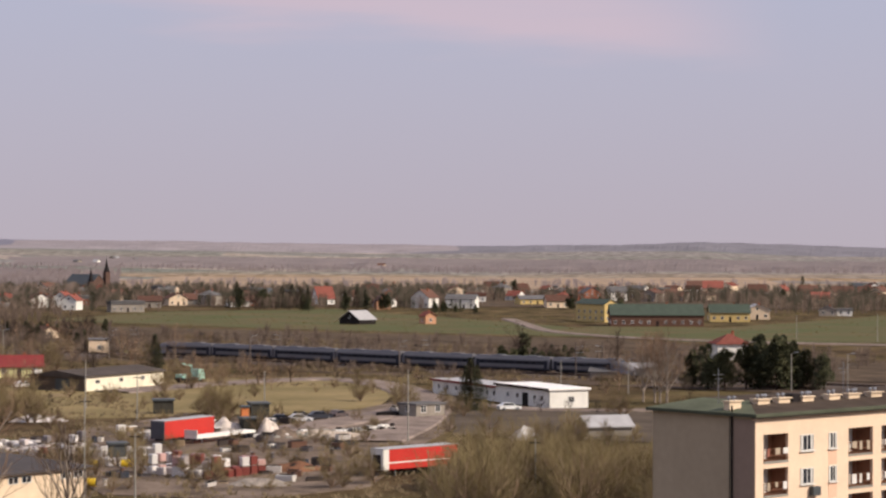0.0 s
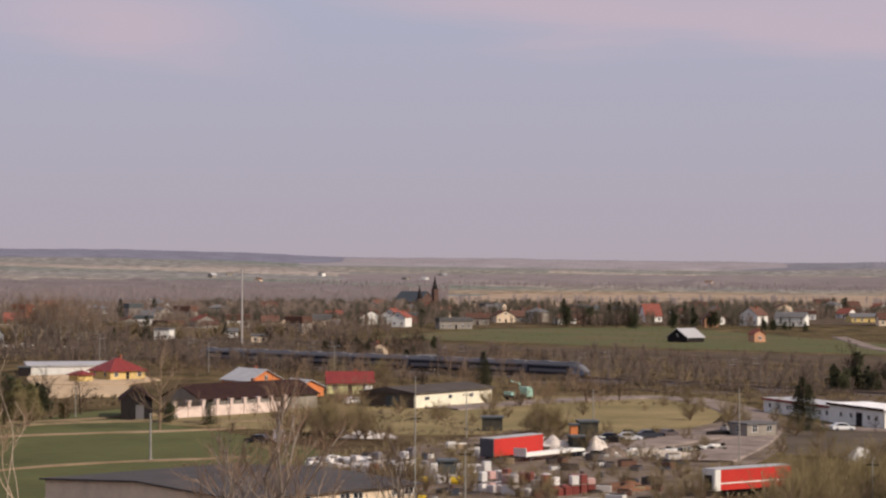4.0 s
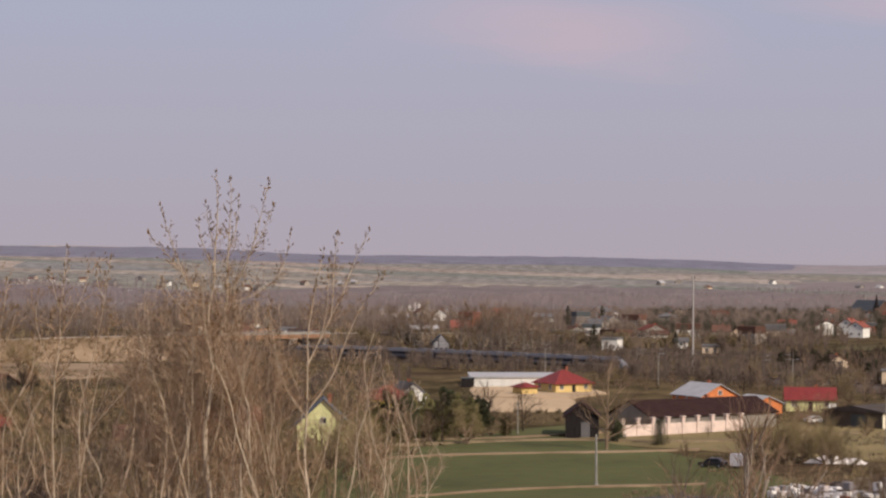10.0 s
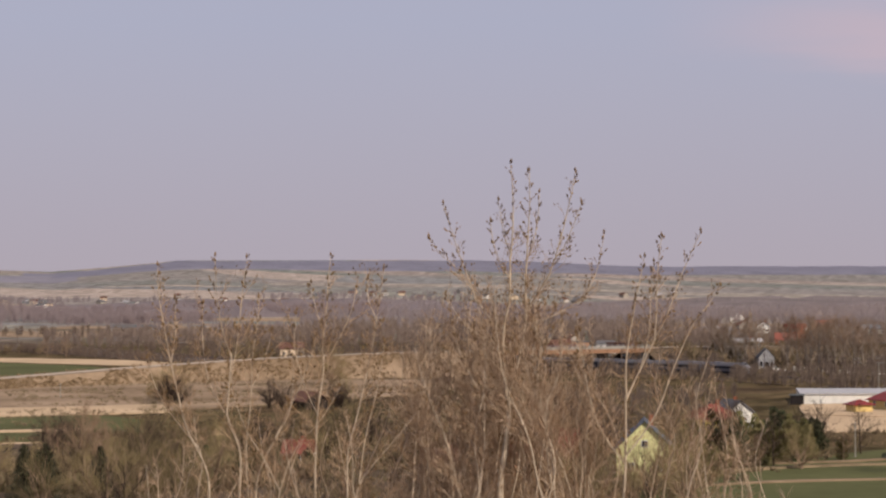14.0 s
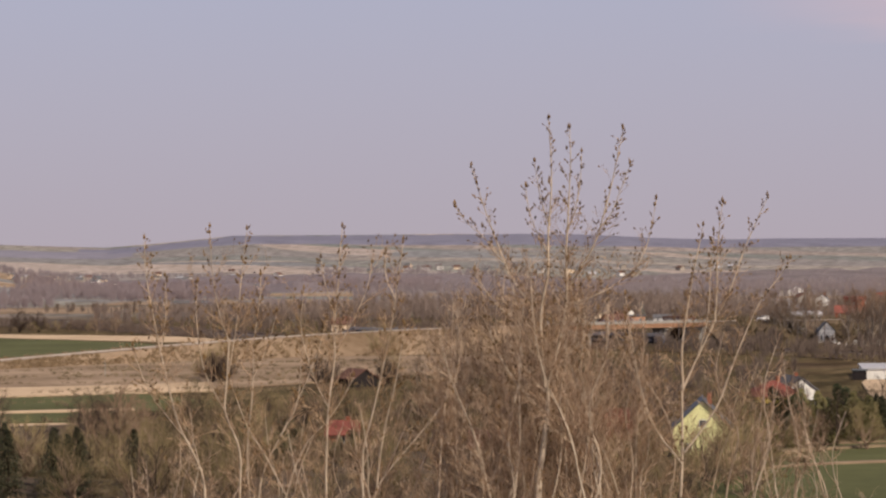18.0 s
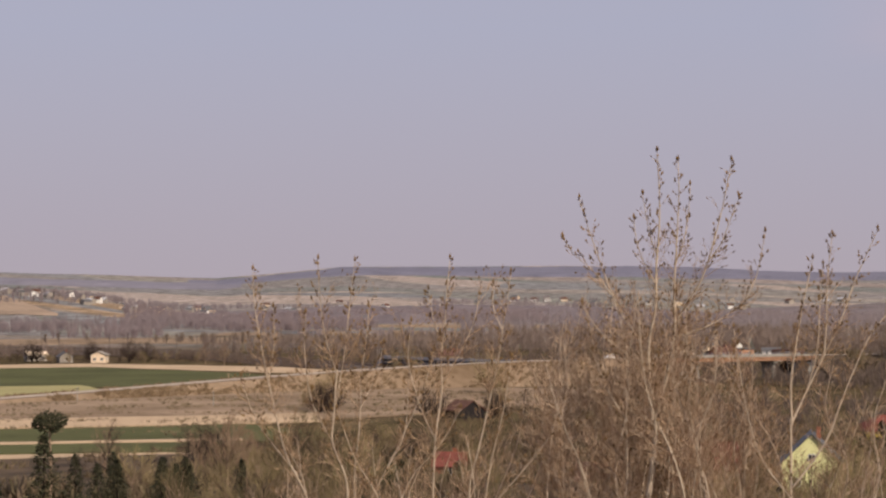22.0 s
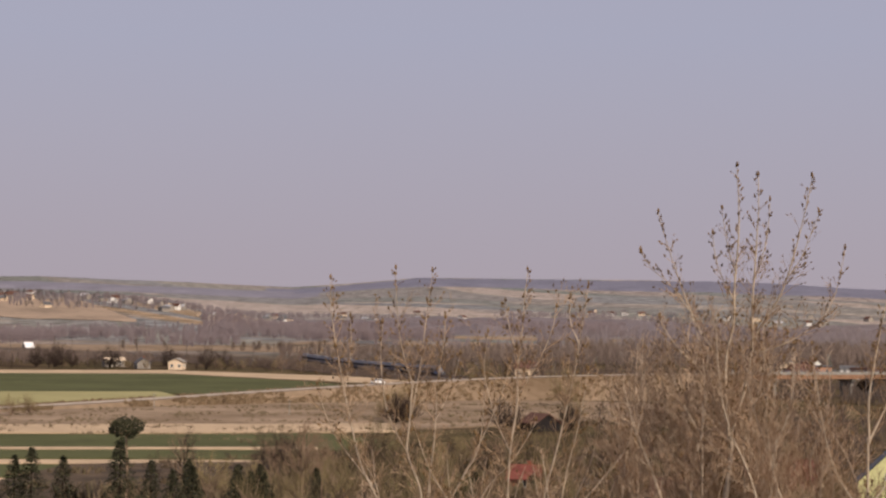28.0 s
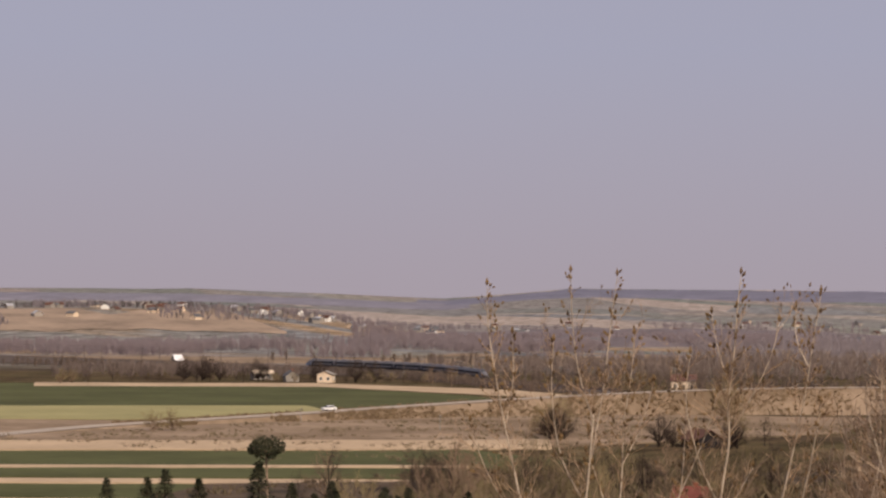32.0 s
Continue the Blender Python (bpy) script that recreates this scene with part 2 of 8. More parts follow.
# mesh helpers
class Shape:
    """Collects vertices and faces of one part."""

    def __init__(self):
        self.v, self.f = [], []

    def face(self, pts):
        k = len(self.v)
        self.v += [tuple(p) for p in pts]
        self.f.append(tuple(range(k, k + len(pts))))

    def box(self, x0, y0, z0, x1, y1, z1, bevel=0.0):
        k = len(self.v)
        if bevel <= 0:
            self.v += [(x, y, z) for z in (z0, z1) for y in (y0, y1) for x in (x0, x1)]
            self.f += [tuple(k + i for i in q) for q in ((0, 2, 3, 1), (4, 5, 7, 6), (0, 1, 5, 4), (2, 6, 7, 3), (0, 4, 6, 2), (1, 3, 7, 5))]
            return self
        b = bevel
        ring = lambda d: ((x0 + d, y0), (x1 - d, y0), (x1, y0 + d), (x1, y1 - d), (x1 - d, y1), (x0 + d, y1), (x0, y1 - d), (x0, y0 + d))
        inner = lambda: ((x0 + b, y0 + b), (x1 - b, y0 + b), (x1 - b, y0 + b), (x1 - b, y1 - b), (x1 - b, y1 - b), (x0 + b, y1 - b), (x0 + b, y1 - b), (x0 + b, y0 + b))
        self.v += [(x, y, z0) for x, y in ring(b)] + [(x, y, z1 - b) for x, y in ring(b)] + [(x, y, z1) for x, y in inner()]
        for i in range(8):
            j = (i + 1) % 8
            self.f += [(k + i, k + j, k + 8 + j, k + 8 + i), (k + 8 + i, k + 8 + j, k + 16 + j, k + 16 + i)]
        self.f += [tuple(k + 16 + i for i in (0, 1, 3, 5)), tuple(k + 7 - i for i in range(8))]
        return self

    def tube(self, pts, r0, r1, sides=5, cap=True):
        pts = [Vector(p) for p in pts]
        k, n = len(self.v), len(pts)
        for i, p in enumerate(pts):
            d = (pts[min(i + 1, n - 1)] - pts[max(i - 1, 0)])
            d = d.normalized() if d.length else Vector((0, 0, 1))
            a = d.orthogonal().normalized()
            b = d.cross(a)
            r = r0 + (r1 - r0) * i / max(n - 1, 1)
            self.v += [tuple(p + (a * math.cos(6.2832 * s / sides) + b * math.sin(6.2832 * s / sides)) * r) for s in range(sides)]
        for i in range(n - 1):
            for s in range(sides):
                t = (s + 1) % sides
                self.f.append((k + i * sides + s, k + i * sides + t, k + (i + 1) * sides + t, k + (i + 1) * sides + s))
        if cap:
            self.f += [tuple(k + s for s in reversed(range(sides))), tuple(k + (n - 1) * sides + s for s in range(sides))]
        return self

    def prism(self, poly, z0, z1):
        k, n = len(self.v), len(poly)
        self.v += [(x, y, z0) for x, y in poly] + [(x, y, z1) for x, y in poly]
        self.f += [tuple(k + i for i in reversed(range(n))), tuple(k + n + i for i in range(n))]
        self.f += [(k + i, k + (i + 1) % n, k + n + (i + 1) % n, k + n + i) for i in range(n)]
        return self

    def extrude(self, poly, axis_from, axis_to, axis="y"):
        """A closed polygon of (a, z) pushed along y or x."""
        k, n = len(self.v), len(poly)
        for w in (axis_from, axis_to):
            self.v += [((a, w, z) if axis == "y" else (w, a, z)) for a, z in poly]
        self.f += [tuple(k + i for i in range(n)), tuple(k + n + i for i in reversed(range(n)))]
        self.f += [(k + (i + 1) % n, k + i, k + n + i, k + n + (i + 1) % n) for i in range(n)]
        return self

    def mesh(self, name, smooth=False):
        m = bpy.data.meshes.new(name)
        m.from_pydata(self.v, [], self.f)
        if smooth:
            m.polygons.foreach_set("use_smooth", [True] * len(m.polygons))
        m.update()
        return m


def part(name, shape, material, parent=None, label="", at=None, smooth=False, kind="", category=""):
    """Links a Shape (or a mesh) as one object, under a thing or part."""
    data = shape.mesh(name, smooth) if isinstance(shape, Shape) else shape
    if not data.materials:
        data.materials.append(MAT[material] if isinstance(material, str) else material)
    ob = new(name, data)
    if parent is not None:
        ob.parent = parent
    if at is not None:
        ob.matrix_basis = at
    return tagged(ob, label, category, "", kind)


def thing(name, at, label, category, group=""):
    ob = new(name)
    ob.empty_display_size = 0.2
    ob.matrix_basis = at
    return tagged(ob, label, category, group)




# ground: one sheet to the horizon, rising to low hills in the distance
RIDGE_AZ = (-180, -60, -42, -36, -33, -26, -22, -17, -12.6, -8, -3, 0, 4, 6, 8, 12, 30, 180)
RIDGE_Z = (40, 60, 63, 50, 68, 66, 54, 50, 45, 38, 31, 30, 31, 35, 30, 22, 20, 40)


def height(x, y):
    d = math.hypot(x, y)
    if d < 1600:
        return 0.0
    az = math.degrees(math.atan2(x, y))
    k = min((d - 1600) / 3000, 1.08)
    n = noise.noise((x / 500, y / 500, 3.0)) * 5 + noise.noise((x / 170, y / 170, 7.0)) * 1.5
    knoll = 25 * math.exp(-((d - 2250) / 300) ** 2) * math.exp(-((az + 44) / 6.5) ** 4)
    return float(np.interp(az, RIDGE_AZ, RIDGE_Z)) * k ** 1.5 + n * min(k * 1.5, 1) + knoll * min(1, (d - 1600) / 300)


def ground_material():
    m = bpy.data.materials.new("meadow and hazed far fields")
    m.use_nodes = True
    n, l = m.node_tree.nodes, m.node_tree.links
    b = n["Principled BSDF"]
    b.inputs["Roughness"].default_value, b.inputs["Specular IOR Level"].default_value = 0.95, 0.02
    co = n.new("ShaderNodeTexCoord")

    def noise_of(scale, detail, stretch=(1, 1, 1), rz=0.0):
        ma = n.new("ShaderNodeMapping")
        ma.inputs["Scale"].default_value = stretch
        ma.inputs["Rotation"].default_value = (0, 0, rz)
        t = n.new("ShaderNodeTexNoise")
        t.inputs["Scale"].default_value, t.inputs["Detail"].default_value = scale, detail
        l.new(co.outputs["Object"], ma.inputs["Vector"])
        l.new(ma.outputs["Vector"], t.inputs["Vector"])
        return t.outputs["Fac"]

    def ramp(fac, stops):
        r = n.new("ShaderNodeValToRGB")
        els = r.color_ramp.elements
        while len(els) < len(stops):
            els.new(0.5)
        for i, (p, c) in enumerate(stops):
            els[i].position, els[i].color = p, (*lin(*c), 1)
        l.new(fac, r.inputs["Fac"])
        return r.outputs["Color"]

    near = ramp(noise_of(0.02, 6), ((0.3, (82, 68, 54)), (0.45, (114, 98, 74)), (0.55, (98, 88, 62)), (0.7, (136, 116, 88))))
    # strip fields on the far slopes, paler and cooler: haze put into the colour
    turn = n.new("ShaderNodeMapping")
    turn.inputs["Rotation"].default_value = (0, 0, radians(-58))
    ma = n.new("ShaderNodeMapping")
    ma.inputs["Scale"].default_value = (0.0062, 0.0017, 0.0)
    vo = n.new("ShaderNodeTexVoronoi")
    vo.inputs["Scale"].default_value = 1.0
    l.new(co.outputs["Object"], turn.inputs["Vector"])
    l.new(turn.outputs["Vector"], ma.inputs["Vector"])
    l.new(ma.outputs["Vector"], vo.inputs["Vector"])
    sp = n.new("ShaderNodeSeparateColor")
    l.new(vo.outputs["Color"], sp.inputs["Color"])
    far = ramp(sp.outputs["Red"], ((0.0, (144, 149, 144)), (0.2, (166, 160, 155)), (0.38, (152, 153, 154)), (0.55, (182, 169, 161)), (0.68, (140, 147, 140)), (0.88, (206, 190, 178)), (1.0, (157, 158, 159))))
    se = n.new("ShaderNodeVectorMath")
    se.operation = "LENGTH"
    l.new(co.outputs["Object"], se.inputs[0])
    # from 1200 to 1500 m the ground blends into the hazed tones
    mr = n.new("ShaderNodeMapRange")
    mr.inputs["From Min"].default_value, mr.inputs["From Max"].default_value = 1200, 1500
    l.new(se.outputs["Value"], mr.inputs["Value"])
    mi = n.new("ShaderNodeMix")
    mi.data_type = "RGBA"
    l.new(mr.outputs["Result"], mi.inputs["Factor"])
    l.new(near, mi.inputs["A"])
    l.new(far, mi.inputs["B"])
    # dry tan strips at the foot of the slopes
    m1, m2, m3 = n.new("ShaderNodeMapRange"), n.new("ShaderNodeMapRange"), n.new("ShaderNodeMapRange")
    for q, a, z in ((m1, 1580, 1680), (m2, 2450, 2150)):
        q.inputs["From Min"].default_value, q.inputs["From Max"].default_value = a, z
        l.new(se.outputs["Value"], q.inputs["Value"])
    m3.inputs["From Min"].default_value, m3.inputs["From Max"].default_value = 0.46, 0.54
    l.new(noise_of(0.006, 2, (0.35, 1.6, 1)), m3.inputs["Value"])
    x1, x2 = n.new("ShaderNodeMath"), n.new("ShaderNodeMath")
    x1.operation = x2.operation = "MULTIPLY"
    l.new(m1.outputs["Result"], x1.inputs[0])
    l.new(m2.outputs["Result"], x1.inputs[1])
    l.new(x1.outputs["Value"], x2.inputs[0])
    l.new(m3.outputs["Result"], x2.inputs[1])
    strip = n.new("ShaderNodeMix")
    strip.data_type = "RGBA"
    strip.inputs["B"].default_value = (*lin(184, 160, 132), 1)
    l.new(x2.outputs["Value"], strip.inputs["Factor"])
    l.new(mi.outputs["Result"], strip.inputs["A"])
    gr = n.new("ShaderNodeMix")
    gr.data_type, gr.blend_type = "RGBA", "MULTIPLY"
    gr.inputs["Factor"].default_value = 0.6
    l.new(strip.outputs["Result"], gr.inputs["A"])
    l.new(ramp(noise_of(0.35, 5), ((0.3, (150, 146, 140)), (0.7, (255, 255, 255)))), gr.inputs["B"])
    g2 = n.new("ShaderNodeMix")
    g2.data_type, g2.blend_type = "RGBA", "MULTIPLY"
    g2.inputs["Factor"].default_value = 0.75
    l.new(gr.outputs["Result"], g2.inputs["A"])
    l.new(ramp(noise_of(0.09, 5, (1, 0.45, 1)), ((0.36, (130, 124, 114)), (0.62, (255, 252, 248)))), g2.inputs["B"])
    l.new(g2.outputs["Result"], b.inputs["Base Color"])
    return m


def build_ground():
    az = [-180 + 3 * i for i in range(40)] + [-60 + 0.25 * i for i in range(340)] + [25 + 3 * i for i in range(52)]
    rad = [40, 100, 200, 350, 550, 800, 1100, 1400, 1600] + [1600 + 75 * i for i in range(1, 44)]
    s = Shape()
    s.v.append((0, 0, 0))
    for r in rad:
        s.v += [(r * math.sin(radians(a)), r * math.cos(radians(a)), height(r * math.sin(radians(a)), r * math.cos(radians(a)))) for a in az]
    n = len(az)
    for j in range(n):
        s.f.append((0, 1 + (j + 1) % n, 1 + j))
    for i in range(len(rad) - 1):
        for j in range(n):
            a, b = 1 + i * n + j, 1 + i * n + (j + 1) % n
            s.f.append((a, b, b + n, a + n))
    part("ground", s, ground_material(), label="dry early spring meadow rising to haze-tinted patchwork hills", kind="structure", smooth=True)


build_ground()

FIELD = dict(
    green=mat("winter wheat", (87, 88, 58), 0.95, scale=0.03, vary=0.3, bump=0.2),
    dullgreen=mat("rough grass", (72, 80, 52), 0.95, scale=0.025, vary=0.4, tint=(102, 88, 66), bump=0.2),
    yellowgreen=mat("yellowing pasture", (156, 148, 104), 0.95, scale=0.03, vary=0.2, bump=0.2),
    tan=mat("dry stubble", (186, 162, 132), 0.95, scale=0.04, vary=0.25, bump=0.2),
    scrub=mat("dry scrub grass", (150, 130, 108), 0.95, scale=0.03, vary=0.3, tint=(108, 90, 70), bump=0.3),
    soil=mat("bare earth", (122, 108, 96), 0.95, scale=0.16, vary=0.45, tint=(72, 61, 52), bump=0.4),
    dark=mat("dark rough turf", (94, 80, 65), 0.95, scale=0.12, vary=0.4, tint=(62, 54, 46), bump=0.4),
    palemeadow=mat("pale dry meadow", (162, 141, 120), 0.95, scale=0.02, vary=0.3, tint=(128, 112, 96), bump=0.2),
    drygrass=mat("dry olive grass", (134, 118, 86), 0.95, scale=0.05, vary=0.3, tint=(108, 98, 68), bump=0.2),
    tar=mat("sooty black earth", (92, 82, 72), 0.95, scale=0.1, vary=0.4, bump=0.3),
    asphalt=MAT["asphalt"],
)


_plots = []


def field(name, kind, pts, z=0.05, label=""):
    """A flat plot with a slightly wandering border; each lies a little above the one before."""
    _plots.append(name)
    z += 0.012 * len(_plots)
    rng = random.Random(len(name) + len(pts))
    s, ring = Shape(), []
    for (x0, y0), (x1, y1) in zip(pts, pts[1:] + pts[:1]):
        n = max(2, int(math.hypot(x1 - x0, y1 - y0) / 12))
        for i in range(n):
            k = i / n
            w = 0.0 if i == 0 else 0.8
            ring.append((x0 + (x1 - x0) * k + rng.uniform(-w, w), y0 + (y1 - y0) * k + rng.uniform(-w, w)))
    s.prism(ring, -0.2, z)
    part(name, s, FIELD[kind], label=label, kind="structure")


field("plot_meadow_beyond_rails", "dullgreen", [(-160, 930), (-128, 1060), (-50, 1110), (29, 924), (78, 790), (52, 765), (7, 790), (-62, 840), (-123, 895)], label="green meadow beyond the railway")
field("plot_meadow_by_school", "dullgreen", [(40, 800), (60, 870), (110, 860), (215, 1054), (320, 1000), (190, 720), (80, 725)], label="grass plot beside the school")
field("plot_wheat", "green", [(-135, 378), (-124, 417), (-109, 402), (-80, 365), (-58, 331), (-48, 297), (-96, 250), (-140, 300)], label="green winter wheat field")
field("plot_wheat_strip", "green", [(-141, 402), (-126, 444), (-119, 425), (-136, 384)], label="strip of green winter wheat")
field("plot_dry_meadow", "drygrass", [(-128, 428), (-85, 470), (-60, 500), (-20, 515), (0, 480), (-8, 400), (-40, 385), (-62, 378), (-104, 396)], 0.0, label="dry meadow before the depot")
field("plot_oval", "drygrass", [(-40, 396), (-31, 469), (-17, 488), (-5, 466), (-9, 409), (-24, 385)], label="worn grass oval beside the yard")
field("plot_yard", "soil", [(-60, 330), (-40, 392), (-24, 382), (-9, 405), (2, 450), (9, 448), (10, 380), (4, 330), (-2, 262), (-18, 246), (-34, 252), (-50, 300)], 0.04, label="bare earth scrap yard")
field("plot_dark_earth", "tar", [(8, 400), (40, 402), (60, 370), (40, 330), (8, 345)], 0.05, label="dark earth lot")
field("plot_stubble_bank", "tan", [(-156, 477), (-137, 487), (-153, 542), (-175, 530)], label="dry stubble bank")
field("plot_left_track", "tan", [(-725, 732), (-643, 812), (-541, 804), (-433, 735), (-505, 751), (-615, 777), (-694, 701)], label="dry grass track below the railway")
field("plot_left_wheat", "green", [(-720, 727), (-694, 701), (-615, 777), (-516, 742), (-452, 690), (-462, 640), (-506, 614), (-559, 569), (-620, 520), (-800, 640)], 0.03, label="broad green winter wheat field")
field("plot_left_pasture", "yellowgreen", [(-559, 569), (-502, 632), (-470, 604), (-458, 540), (-497, 509), (-560, 450), (-620, 520)], 0.06, label="yellowing pasture by the road")
field("plot_left_scrub", "scrub", [(-455, 530), (-440, 600), (-410, 650), (-330, 680), (-300, 600), (-318, 495), (-350, 455), (-420, 435), (-500, 400), (-560, 450), (-497, 505)], 0.03, label="dry scrub grass below the road bank")
field("plot_left_stubble", "tan", [(-480, 380), (-421, 435), (-374, 480), (-348, 504), (-337, 522), (-315, 489), (-350, 451), (-395, 409), (-450, 355)], 0.07, label="dry stubble strip")
field("plot_left_wheat_strip", "green", [(-450, 352), (-392, 406), (-347, 447), (-326, 473), (-290, 455), (-270, 420), (-292, 426), (-359, 375), (-410, 330)], 0.05, label="green wheat strip")
field("plot_left_stubble", "tan", [(-410, 328), (-359, 375), (-296, 431), (-292, 426), (-354, 370), (-400, 328)], 0.08, label="narrow stubble strip")
field("plot_left_wheat_strip", "green", [(-400, 326), (-353, 369), (-291, 424), (-274, 401), (-337, 353), (-380, 315)], 0.05, label="green wheat strip")
field("plot_left_stubble", "tan", [(-380, 313), (-334, 349), (-273, 398), (-266, 390), (-326, 342), (-370, 310)], 0.08, label="narrow stubble strip")
field("plot_left_wheat_strip", "green", [(-370, 308), (-324, 340), (-265, 388), (-246, 361), (-303, 320), (-340, 295)], 0.05, label="green wheat strip")
field("plot_left_stubble", "tan", [(-340, 293), (-301, 318), (-245, 359), (-239, 352), (-294, 311), (-330, 290)], 0.08, label="narrow stubble strip")
field("plot_left_wheat_strip", "green", [(-330, 288), (-292, 309), (-238, 350), (-220, 320), (-290, 270)], 0.05, label="green wheat strip")

field("plot_field_path", "scrub", [(-158.1, 384.8), (-150.5, 389.8), (-142.6, 393.9), (-134.7, 398.5), (-127.7, 406.2), (-121.0, 415.8), (-114.6, 427.7), (-113.8, 424.6), (-120.5, 413.9), (-126.9, 403.5), (-134.1, 396.6), (-141.7, 391.5), (-149.8, 387.8), (-157.2, 382.6)], 0.02, label="dry grass path across the wheat")
field("plot_field_path", "scrub", [(-135.7, 348.8), (-129.2, 357.9), (-122.3, 366.4), (-114.1, 372.0), (-105.7, 377.7), (-97.1, 383.0), (-89.2, 391.9), (-88.6, 389.2), (-96.8, 381.6), (-105.0, 375.1), (-113.6, 370.6), (-121.5, 364.0), (-128.7, 356.5), (-134.8, 346.7)], 0.02, label="dry grass path across the wheat")
field("plot_field_path", "scrub", [(-106.8, 294.9), (-102.2, 301.9), (-97.5, 309.1), (-91.9, 314.3), (-86.0, 319.0), (-79.8, 322.6), (-73.9, 328.1), (-73.4, 326.2), (-79.5, 321.6), (-85.6, 317.2), (-91.6, 313.3), (-96.9, 307.4), (-101.9, 300.9), (-106.2, 293.5)], 0.02, label="dry grass path across the wheat")
field("plot_pale_yard", "tan", [(-190, 575), (-168, 593), (-150, 560), (-152, 535), (-162, 531), (-176, 534)], 0.03, label="pale dusty ground beside the low building")
field("plot_scrub_belt", "dark", [(-170, 880), (-60, 810), (10, 765), (60, 735), (120, 600), (160, 500), (140, 470), (60, 520), (-46, 610), (-160, 700), (-230, 750), (-330, 800), (-330, 900)], 0.0, label="dark rough ground beyond the railway")
field("plot_gardens", "dark", [(-300, 360), (-250, 420), (-230, 480), (-170, 480), (-150, 380), (-130, 300), (-160, 200), (-260, 280)], 0.0, label="dark rough gardens below the poplars")
field("plot_village", "dark", [(-420, 1050), (-250, 1150), (-100, 1150), (60, 1160), (260, 1100), (330, 1500), (-100, 1580), (-520, 1500)], 0.0, label="dark wooded village ground")

field("plot_far_stubble", "scrub", [(1570 * math.sin(radians(a)), 1570 * math.cos(radians(a))) for a in (-46, -42, -38, -34, -30)] + [(d * math.sin(radians(a)), d * math.cos(radians(a))) for a, d in ((-30, 1400), (-34, 1370), (-38, 1420), (-42, 1390), (-46, 1430))], 0.0, label="dry tan fields behind the railway")


def drape(name, kind, az0, az1, near, far, label):
    """A field that follows the rising ground between two wavering edges, seen far off."""
    s, n, rows = Shape(), int((az1 - az0) / 0.25), 14
    for i in range(n + 1):
        a = az0 + (az1 - az0) * i / n
        d0, d1 = near + 60 * noise.noise((a * 0.9, 1.0, 5.0)), far + 120 * noise.noise((a * 0.7, 2.0, 9.0))
        d1 = d0 + (d1 - d0) * min(1.0, 0.15 + i / 8, 0.15 + (n - i) / 8)
        for j in range(rows + 1):
            d = d0 + (d1 - d0) * j / rows
            x, y = d * math.sin(radians(a)), d * math.cos(radians(a))
            s.v.append((x, y, height(x, y) + 0.5))
    for i in range(n):
        for j in range(rows):
            q = i * (rows + 1) + j
            s.f.append((q, q + rows + 1, q + rows + 2, q + 1))
    part(name, s, FIELD[kind], label=label, kind="structure")


drape("plot_far_meadow_east", "palemeadow", -8.6, 9.0, 1640, 2120, "broad dry tan meadow behind the village")
drape("plot_far_meadow_knoll", "palemeadow", -49, -39.5, 1960, 2180, "dry tan slope below the far hamlet")
drape("plot_far_meadow_middle", "scrub", -37, -22, 1600, 1700, "narrow dry strip before the woods")


# far canopies: low, uneven roofs of bare woodland on the ridges, haze put into their colours
def canopy(name, az0, az1, d0, d1, h, rgb, seed, ragged=0.5):
    rng = random.Random(seed)
    s = Shape()
    n = int((az1 - az0) / 0.06)
    rows = 7
    for i in range(n + 1):
        az = radians(az0 + (az1 - az0) * i / n)
        fade = min(1, i / 70, (n - i) / 70)
        for j in range(rows + 1):
            d = d0 + (d1 - d0) * j / rows + noise.noise((i * 0.07, j * 0.8, seed)) * 40
            x, y = d * math.sin(az), d * math.cos(az)
            up = 0 if j == 0 else h * (0.7 + ragged * noise.noise((i * 0.11, j * 1.7, seed + 5)) + rng.uniform(-0.03, 0.03)) * fade
            s.v.append((x, y, height(x, y) - 0.5 + max(up, 0)))
    for i in range(n):
        for j in range(rows):
            a = i * (rows + 1) + j
            s.f.append((a, a + rows + 1, a + rows + 2, a + 1))
    part(name, s, mat(name, rgb, 1.0, scale=0.02, vary=0.25), label="distant bare woodland on the hills, haze in its colour", kind="stuff", category="woodland")


# bluish grey tones carry the haze of distance
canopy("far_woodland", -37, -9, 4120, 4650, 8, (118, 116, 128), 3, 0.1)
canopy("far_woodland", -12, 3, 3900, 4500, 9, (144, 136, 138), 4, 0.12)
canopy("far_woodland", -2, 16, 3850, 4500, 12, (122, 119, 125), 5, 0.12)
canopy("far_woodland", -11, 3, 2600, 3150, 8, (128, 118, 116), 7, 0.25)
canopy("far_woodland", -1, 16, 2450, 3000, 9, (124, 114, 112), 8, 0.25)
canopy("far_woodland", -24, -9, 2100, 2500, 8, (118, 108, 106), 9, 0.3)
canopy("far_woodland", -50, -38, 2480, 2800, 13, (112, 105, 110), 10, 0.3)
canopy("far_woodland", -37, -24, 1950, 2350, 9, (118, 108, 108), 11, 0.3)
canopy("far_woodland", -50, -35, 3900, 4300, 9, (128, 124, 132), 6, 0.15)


def smooth_line(pts, turns=3):
    """Corner cutting: rounds a line of control points."""
    p = [Vector(q) for q in pts]
    for _ in range(turns):
        q = [p[0]]
        for a, b in zip(p, p[1:]):
            q += [a * 0.75 + b * 0.25, a * 0.25 + b * 0.75]
        p = q + [p[-1]]
    return p


